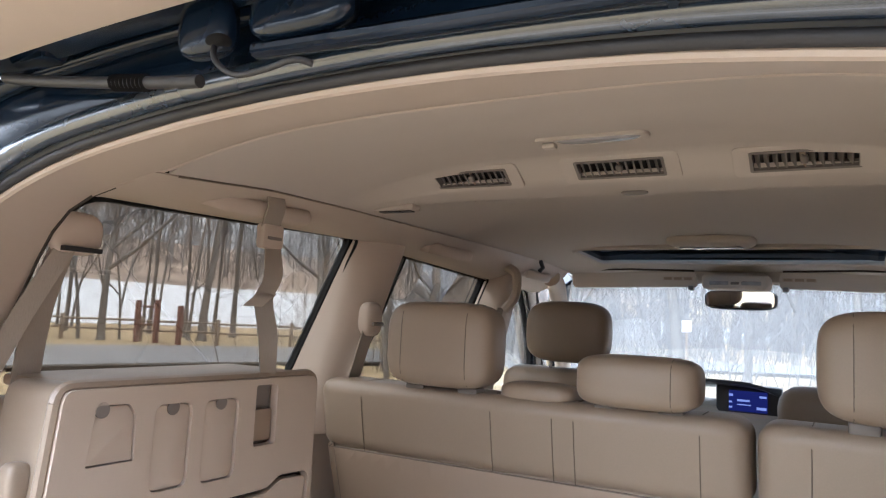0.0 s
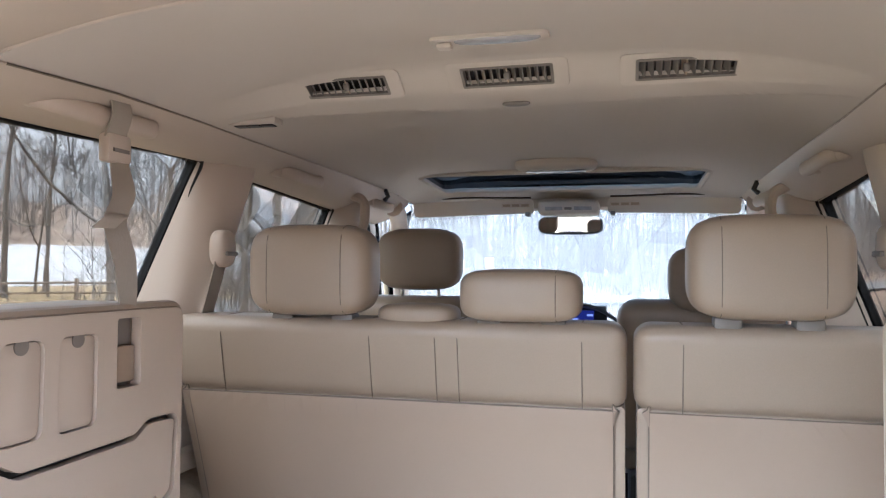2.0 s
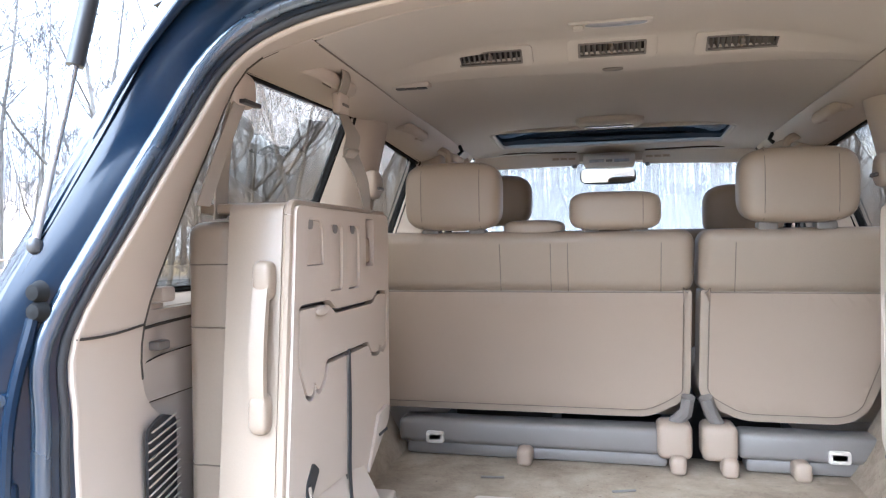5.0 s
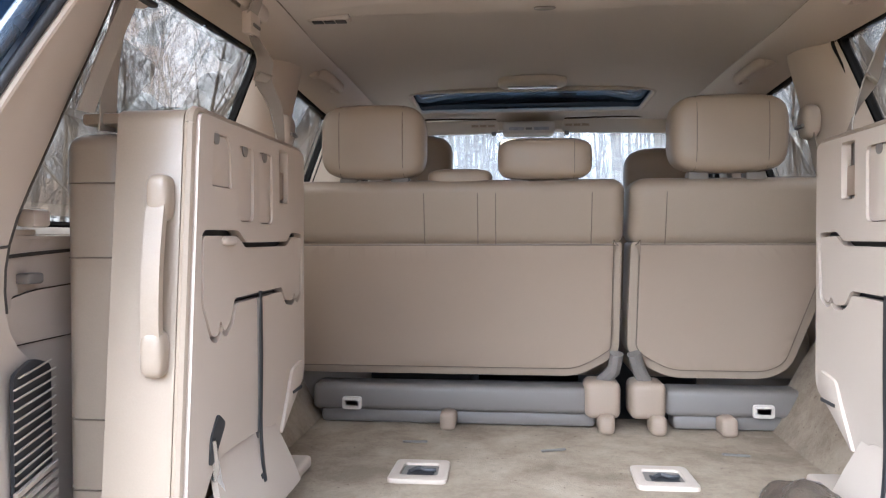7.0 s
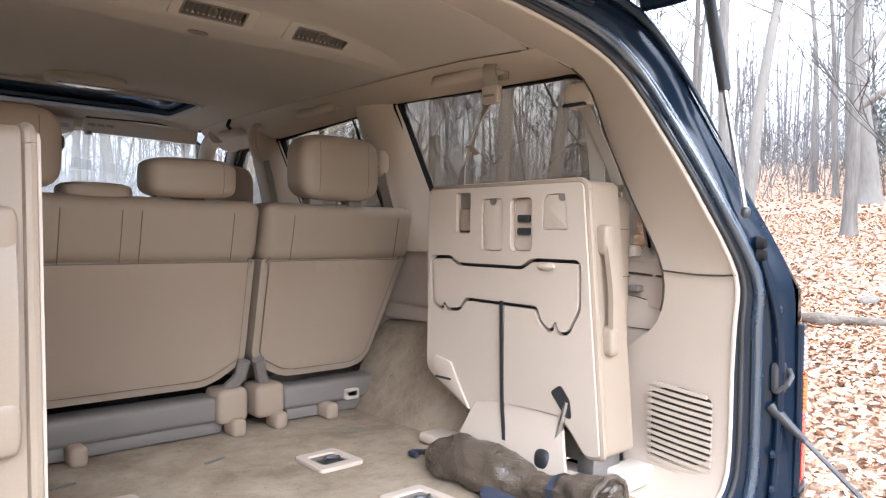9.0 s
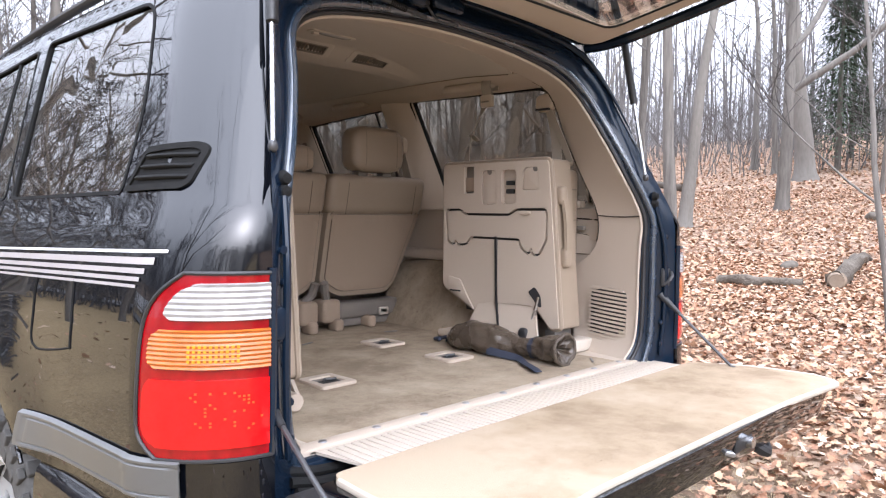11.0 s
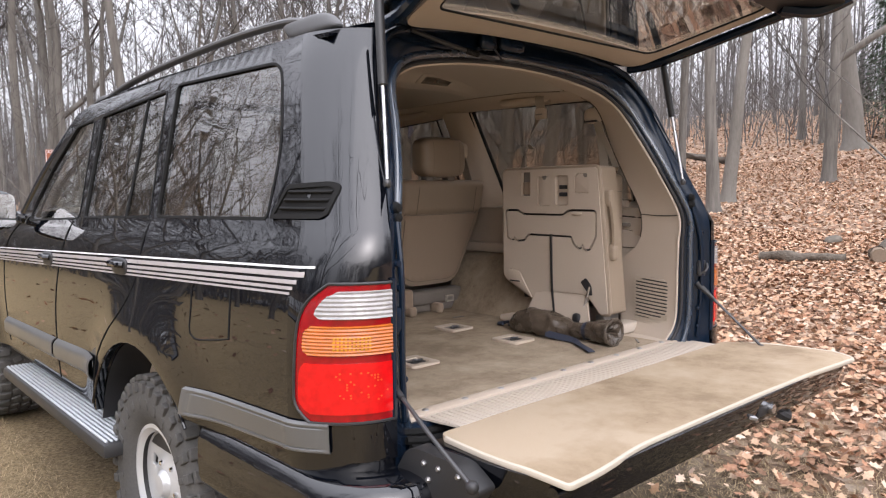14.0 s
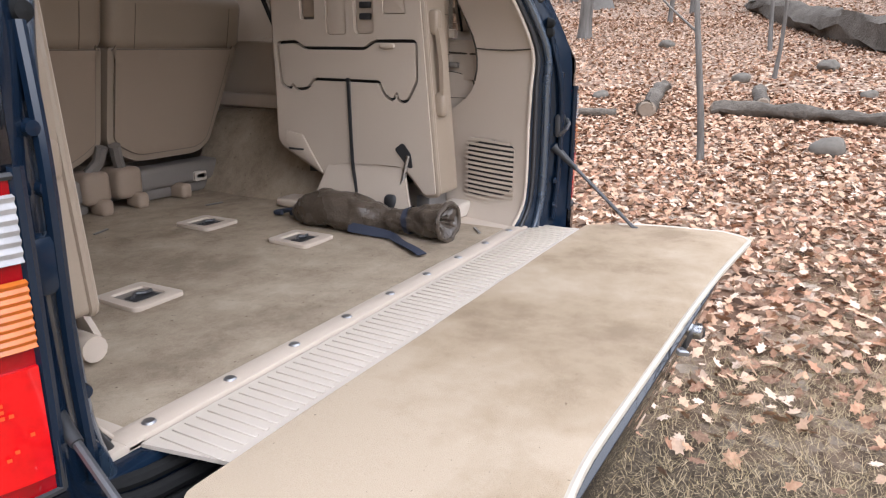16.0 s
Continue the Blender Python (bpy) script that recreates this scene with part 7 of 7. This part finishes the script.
# thin trees along the shore
for i in range(60):
    a, d = radians(rng.uniform(100, 172)), rng.uniform(30, 62)
    x, y = d * math.cos(a), d * math.sin(a)
    if -8 < -x + 0.35 * y - 30 < 18 and min((p.x - x) ** 2 + (p.y - y) ** 2 for p in road_line) > 36:
        plant(rng.choice((2, 3, 4, 4)), x, y, rng.uniform(0, 6.28), rng.uniform(0.55, 0.85))

# far woods: many thin trunks on the skyline
far = Tubes()
rng = random.Random(5)
for i in range(3600):
    a, d = rng.uniform(0, 2 * math.pi) if i < 2300 else rng.uniform(1.6, 3.9), rng.uniform(60, 120)
    x, y = d * math.cos(a), d * math.sin(a)
    if -x + 0.35 * y > 40:
        d = rng.uniform(138, 235) / max(0.4, -math.cos(a) + 0.35 * math.sin(a))
        x, y = d * math.cos(a), d * math.sin(a)
    z, h, r = ground_z(x, y) - 0.3, rng.uniform(13, 21), rng.uniform(0.06, 0.17)
    pts, rs = limb(rng, Vector((x, y, z)), Vector((rng.uniform(-0.05, 0.05), rng.uniform(-0.05, 0.05), 1)), h, r, r * 0.2, 4, 0.06, 0.4)
    far.add(pts, rs, 4)
    for k in range(16):
        i2 = rng.randint(0, 3)
        q = pts[i2].lerp(pts[i2 + 1], rng.random())
        b = rng.uniform(0, 6.28)
        p2, r2 = limb(rng, q, Vector((math.cos(b), math.sin(b), 0.8)), rng.uniform(2, 5), rs[i2] * 0.45, 0.015, 2, 0.2, 0.2)
        far.strip(p2, [0.035, 0.028, 0.02])
for i in range(15000):
    a, d = rng.uniform(-0.5, 0.95) if i < 3600 else rng.uniform(0.95, 3.6), rng.uniform(42, 118)
    x, y = d * math.cos(a), d * math.sin(a)
    if -x + 0.35 * y > 26 or min((p.x - x) ** 2 + (p.y - y) ** 2 for p in road_line[::3]) < 40:
        continue
    p = Vector((x, y, ground_z(x, y) - 0.1))
    stem, rs = limb(rng, p, Vector((rng.uniform(-0.3, 0.3), rng.uniform(-0.3, 0.3), 1)), rng.uniform(1.5, 7.0), 0.035, 0.012, 3, 0.14, 0.2)
    far.strip(stem, rs)
    for k in range(4):
        q = stem[rng.randint(1, 3)]
        b = rng.uniform(0, 6.28)
        p2, r2 = limb(rng, q, Vector((math.cos(b), math.sin(b), 0.9)), rng.uniform(0.8, 2.4), 0.02, 0.01, 1, 0.2, 0.2)
        far.strip(p2, [0.024, 0.012])
for i in range(2600):
    a, d = radians(rng.gauss(114, 9)), rng.uniform(20, 42)
    x, y = d * math.cos(a), d * math.sin(a)
    if -x + 0.35 * y > 29 or min((p.x - x) ** 2 + (p.y - y) ** 2 for p in road_line[::3]) < 16:
        continue
    stem, rs = limb(rng, Vector((x, y, ground_z(x, y) - 0.1)), Vector((rng.uniform(-0.3, 0.3), rng.uniform(-0.3, 0.3), 1)), rng.uniform(1.0, 2.5 + 6.5 * rng.random() ** 2), 0.016, 0.006, 3, 0.14, 0.2)
    far.strip(stem, rs)
    for k in range(5):
        q = stem[rng.randint(1, 3)]
        b = rng.uniform(0, 6.28)
        p2, r2 = limb(rng, q, Vector((math.cos(b), math.sin(b), 0.9)), rng.uniform(0.7, 2.0), 0.012, 0.006, 1, 0.2, 0.2)
        far.strip(p2, [0.009, 0.005])
tagged(new("far_woods", far.mesh("far_woods", HAZED_BARK)), "distant bare woodland trunks and branches", "woods", kind="stuff")

# conifers on the slope
for x, y, h in ((42, 11.0, 11), (47, 8.0, 13), (52, 13.0, 12)):
    c = thing("conifer", "dark green conifer among the bare trunks", "tree", "conifers", at=(x, y, ground_z(x, y)))
    part("trunk", tube([(0, 0, -0.2), (0, 0, h * 0.6), (0, 0, h)], [0.18, 0.1, 0.02], 7), BARK, c)
    vs, fs = [], []
    rr = random.Random(int(x))
    for i in range(7000):
        t = rr.random() ** 0.8
        z, rad = h * (0.12 + 0.88 * t), (1 - t) * h * 0.26 * rr.uniform(0.3, 1.0) + 0.1
        a = rr.uniform(0, 6.283)
        p = Vector((rad * math.cos(a), rad * math.sin(a), z - rad * 0.35))
        o, s2 = Vector((math.cos(a), math.sin(a), -0.4)), Vector((-math.sin(a), math.cos(a), 0))
        b = len(vs)
        w, ln = rr.uniform(0.025, 0.06), rr.uniform(0.18, 0.4)
        vs += [tuple(p - s2 * w), tuple(p + s2 * w), tuple(p + o * ln)]
        fs.append((b, b + 1, b + 2))
    me = bpy.data.meshes.new("crown")
    me.from_pydata(vs, [], fs)
    me.materials.append(NEEDLE)
    new("crown", me).parent = c

# ---- fallen logs, stones, fence, sign ----
def log(points, r, label):
    t = thing("log", label, "log", "fallen logs", at=points[0])
    o = Vector(points[0])
    pts = curve_through([Vector(p) - o for p in points], 6)
    bm = tube(pts, [r * (1 - 0.35 * i / len(pts)) for i in range(len(pts))], 12)
    for v in bm.verts:
        v.co += Vector((noise.noise(v.co * 6), noise.noise(v.co * 6 + Vector((9, 0, 0))), noise.noise(v.co * 6 + Vector((0, 9, 0))))) * r * 0.6
    part("trunk", bm, LOG_BARK, t)
    part("broken_end", tube([pts[0], pts[0] - (pts[1] - pts[0]).normalized() * 0.04], [r * 0.9, r * 0.7], 10), WOOD, t)
    return t


STONE = surface("field_stone", (0.065, 0.056, 0.045), (0.20, 0.178, 0.150), 18, 3, rough=0.95, spec=0.15, bump=0.6, depth=0.01)
gz = ground_z
log([(8.0, 2.85, gz(8, 2.8) + 0.05), (8.1, 2.3, gz(8.1, 2.3) + 0.06), (8.3, 1.9, gz(8.3, 1.9) + 0.04)], 0.075, "short mossy log in the leaves")
log([(8.3, 1.5, gz(8.3, 1.5) + 0.10), (9.8, 1.74, gz(9.8, 1.74) + 0.08), (11.2, 1.93, gz(11.2, 1.93) + 0.05)], 0.13, "thick broken log lying up the slope")
log([(8.85, 0.75, gz(8.85, 0.75) + 0.07), (8.6, -0.4, gz(8.6, -0.4) + 0.09), (8.35, -1.6, gz(8.35, -1.6) + 0.08), (8.2, -3.2, gz(8.2, -3.2) + 0.06)], 0.105, "long grey fallen branch across the slope")
log([(9.25, 0.22, gz(9.25, 0.22) + 0.09), (10.2, 0.36, gz(10.2, 0.36) + 0.08), (11.0, 0.47, gz(11.0, 0.47) + 0.06)], 0.10, "short grey log behind a fallen branch")
log([(15.0, -2.8, gz(15, -2.8) + 0.36), (18.8, -1.2, gz(18.8, -1.2) + 0.36), (25.0, 0.9, gz(25, 0.9) + 0.32), (34.0, 3.4, gz(34, 3.4) + 0.25)], 0.46, "thick fallen trunk on the upper slope")
log([(30, 14, gz(30, 14) + 0.1), (36, 20, gz(36, 20) + 0.15)], 0.2, "distant fallen trunk on the ridge")
for x, y, s in ((6.81, -0.66, 0.17), (14.5, -0.34, 0.20), (18.8, 3.6, 0.20), (12.4, 0.9, 0.16), (9.9, 2.6, 0.12), (10.9, -1.0, 0.12)):
    b = pillow(0, 0, 0, s * 2.4, s * 1.9, s * 1.3, 2.2, 6)
    for v in b.verts:
        v.co *= 1 + 0.3 * noise.noise(v.co * 7 + Vector((x, y, 0)))
    o = part("stone", b, STONE)
    o.location = (x, y, gz(x, y) + s * 0.25)
    tagged(o, "rough grey stone half sunk in leaves", "stone", "stones")
fence = thing("rail_fence", "weathered wooden split rail fence by the lake", "fence", at=(-26, 22, gz(-26, 22)))
for k in range(9):
    x, y = -33 + k * 2.4, 14 + k * 2.0
    part("post", block(x + 26 - 0.07, x + 26 + 0.07, y - 22 - 0.07, y - 22 + 0.07, -0.3, 1.05, 0.01), WOOD, fence)
    if k < 8:
        for z in (0.45, 0.85):
            part("rail", tube([(x + 26, y - 22, z), (x + 28.4, y - 20, z + 0.03)], 0.05, 7), WOOD, fence)
kiosk = thing("timber_frame", "red-brown timber posts with cross rails by the lake", "frame", at=(-25, 19.6, gz(-25, 19.6)))
for x, y, h in ((-0.55, 0.0, 1.75), (0.15, 0.4, 1.8), (0.95, 0.9, 1.6)):
    part("post", block(x - 0.09, x + 0.09, y - 0.09, y + 0.09, -0.3, h, 0.01), RED_WOOD, kiosk)
for z in (0.75, 1.5):
    part("rail", tube([(-0.55, 0, z), (0.15, 0.4, z)], 0.05, 6), RED_WOOD, kiosk)

SIGN_BROWN = surface("brown_sign_face", (0.20, 0.055, 0.02), (0.26, 0.075, 0.03), 60, 5, rough=0.5, bump=0)
SIGN_YELLOW = surface("yellow_sign_paint", (0.75, 0.42, 0.05), (0.82, 0.50, 0.08), 60, 5, rough=0.5, bump=0)
sign = thing("sign", "brown park sign with white and yellow lettering on a post", "sign", at=(1.9, 13.15, gz(1.9, 13)))
part("post", block(-0.04, 0.04, 0.02, 0.10, -0.3, 2.22, 0.006), WOOD, sign)
board = part("board", soft(plate(rounded([(-0.26, 1.93), (0.26, 1.93), (0.26, 2.38), (-0.26, 2.38)], 0.02), [], lambda x, z, w: (x, w, z), 0.016), 0.003, 2), SIGN_BROWN, sign)
board.matrix_basis = Matrix.Translation((0, 0, 2.045)) @ Matrix.Scale(0.78, 4) @ Matrix.Translation((0, 0, -2.155))
part("border", plate(rounded([(-0.25, 1.94), (0.25, 1.94), (0.25, 2.37), (-0.25, 2.37)], 0.02), [rounded([(-0.24, 1.95), (0.24, 1.95), (0.24, 2.36), (-0.24, 2.36)], 0.016)], lambda x, z, w: (x, -0.002 + w, z), 0.003), STRIPE_WHITE, board)


def lettering(text, size, x, z, mat, parent):
    cu = bpy.data.curves.new("lettering", "FONT")
    cu.body, cu.size, cu.align_x, cu.extrude = text, size, "CENTER", 0.0008
    tmp = bpy.data.objects.new("tmp", cu)
    scene.collection.objects.link(tmp)
    me = bpy.data.meshes.new_from_object(tmp.evaluated_get(bpy.context.evaluated_depsgraph_get()))
    bpy.data.objects.remove(tmp)
    me.materials.clear()
    me.materials.append(mat)
    o = new("lettering", me)
    o.parent = parent
    o.matrix_basis = pose(x, -0.003, z, 90, 0, 0)
    return o


for text, z in (("AUTHORIZED", 2.295), ("VEHICLES", 2.235), ("ONLY", 2.175)):
    lettering(text, 0.07, 0, z, STRIPE_WHITE, board)
for z, w in ((2.11, 0.18), (2.06, 0.14), (2.01, 0.16)):
    part("text_bar", block(-w, w, -0.003, 0.0, z, z + 0.026), SIGN_YELLOW, board)
small = thing("sign", "small white square notice on a thin post", "sign", at=(-3.4, 19.4, gz(-3.4, 19.4)))
part("post", tube([(0, 0.03, -0.3), (0, 0.03, 1.9)], 0.03, 8), WOOD, small)
part("board", block(-0.12, 0.12, -0.01, 0.01, 1.58, 1.88, 0.005), STRIPE_WHITE, small)


# ---- leaves and grass ----
def scatter(name, count, place, shape, label, category, mat, seed):
    """Many small leaves or blades in one mesh; place(rng) gives x, y and a size, or None."""
    r = random.Random(seed)
    vs, fs = [], []
    while len(fs) < count:
        q = place(r)
        if q is None:
            continue
        x, y, s = q
        shape(r, Vector((x, y, ground_z(x, y) - 0.012)), s, vs, fs)
    me = bpy.data.meshes.new(name)
    me.from_pydata(vs, [], fs)
    me.materials.append(mat)
    tagged(new(name, me), label, category, kind="stuff")


LOBES = [(0.0, -0.55), (0.10, -0.28), (0.30, -0.30), (0.20, -0.05), (0.42, 0.10), (0.22, 0.20), (0.16, 0.40), (0.0, 0.58), (-0.17, 0.38), (-0.24, 0.18), (-0.40, 0.12), (-0.20, -0.06), (-0.31, -0.28), (-0.09, -0.30)]


def far_leaf(r, p, s, vs, fs):
    m, b = Euler((r.gauss(0, 0.45), r.gauss(0, 0.45), r.uniform(0, 6.283))).to_matrix(), len(vs)
    for u, v in ((0.0, -0.5), (0.34, -0.2), (0.3, 0.25), (0.0, 0.55), (-0.32, 0.2), (-0.3, -0.25)):
        vs.append(tuple(p + Vector((0, 0, 0.025)) + m @ Vector((u * s, v * s, 0))))
    fs.append(tuple(range(b, b + 6)))


def leaf_shape(r, p, s, vs, fs):
    if p.x > 5.5:
        return far_leaf(r, p, s, vs, fs)
    m = Euler((r.gauss(0, 0.45), r.gauss(0, 0.45), r.uniform(0, 6.283))).to_matrix()
    curl, b = r.uniform(-0.5, 0.9), len(vs)
    lift = Vector((0, 0, r.uniform(0.006, 0.045)))
    for u, v in LOBES:
        vs.append(tuple(p + lift + m @ Vector((u * s, v * s, curl * s * (u * u + 0.4 * v * v)))))
    fs.append(tuple(range(b, b + len(LOBES))))


def blade_shape(r, p, s, vs, fs):
    a, b, bend = r.uniform(0, 6.283), len(vs), r.uniform(0.3, 1.3)
    d, n = Vector((math.cos(a), math.sin(a), 0)), Vector((-math.sin(a), math.cos(a), 0)) * 0.0014
    tip = p + d * s * bend + Vector((0, 0, s * r.uniform(0.15, 0.8)))
    vs.extend([tuple(p - n), tuple(p + n), tuple(tip)])
    fs.append((b, b + 1, b + 2))


def near_leaves(r):
    x, y = r.uniform(0.9, 11), r.uniform(-4.5, 9)
    edge = 1.5 + 0.5 * noise.noise((y * 0.8, 0, 0)) + max(0, -y - 0.2) * 0.75
    if x < edge + r.uniform(-0.6, 1.2) and r.random() < 0.95:
        return None
    return x, y, r.uniform(0.036, 0.080) if x < 4.5 else r.uniform(0.036, 0.078)


def mid_leaves(r):
    x, y = r.uniform(8, 30), r.uniform(-8, 22)
    return x, y, r.uniform(0.05, 0.10)


def far_leaves(r):
    x, y = r.uniform(25, 62), r.uniform(-8, 40)
    return x, y, r.uniform(0.10, 0.18)


def stray_leaves(r):
    x, y = r.uniform(-9, 1.0), r.uniform(-4, 14)
    if -1.0 < x < 1.0 and -0.1 < y < 4.9:
        return None
    return x, y, r.uniform(0.05, 0.11)


def grass_spots(r):
    x, y = (r.gauss(-2.8, 1.9), r.gauss(2.6, 3.2)) if r.random() < 0.65 else (r.gauss(1.4, 1.5), r.gauss(-1.5, 1.3))
    if abs(x) < 0.9 and -0.05 < y < 4.9:
        return None
    if noise.noise((x * 1.3, y * 1.3, 4)) < -0.25 + r.uniform(-0.2, 0.2):
        return None
    return x, y, r.uniform(0.02, 0.075)


scatter("fallen_leaves", 74000, near_leaves, leaf_shape, "fallen brown oak leaves covering the slope", "leaves", LEAF, 1)
scatter("slope_leaves", 62000, mid_leaves, far_leaf, "fallen brown leaves on the wooded slope", "leaves", LEAF, 2)
scatter("ridge_leaves", 22000, far_leaves, far_leaf, "fallen brown leaves below the ridge", "leaves", LEAF, 3)
scatter("stray_leaves", 800, stray_leaves, leaf_shape, "scattered leaves on the dry grass", "leaves", LEAF, 4)
scatter("dry_grass", 170000, grass_spots, blade_shape, "short dry yellow grass and twigs", "grass", STRAW, 6)
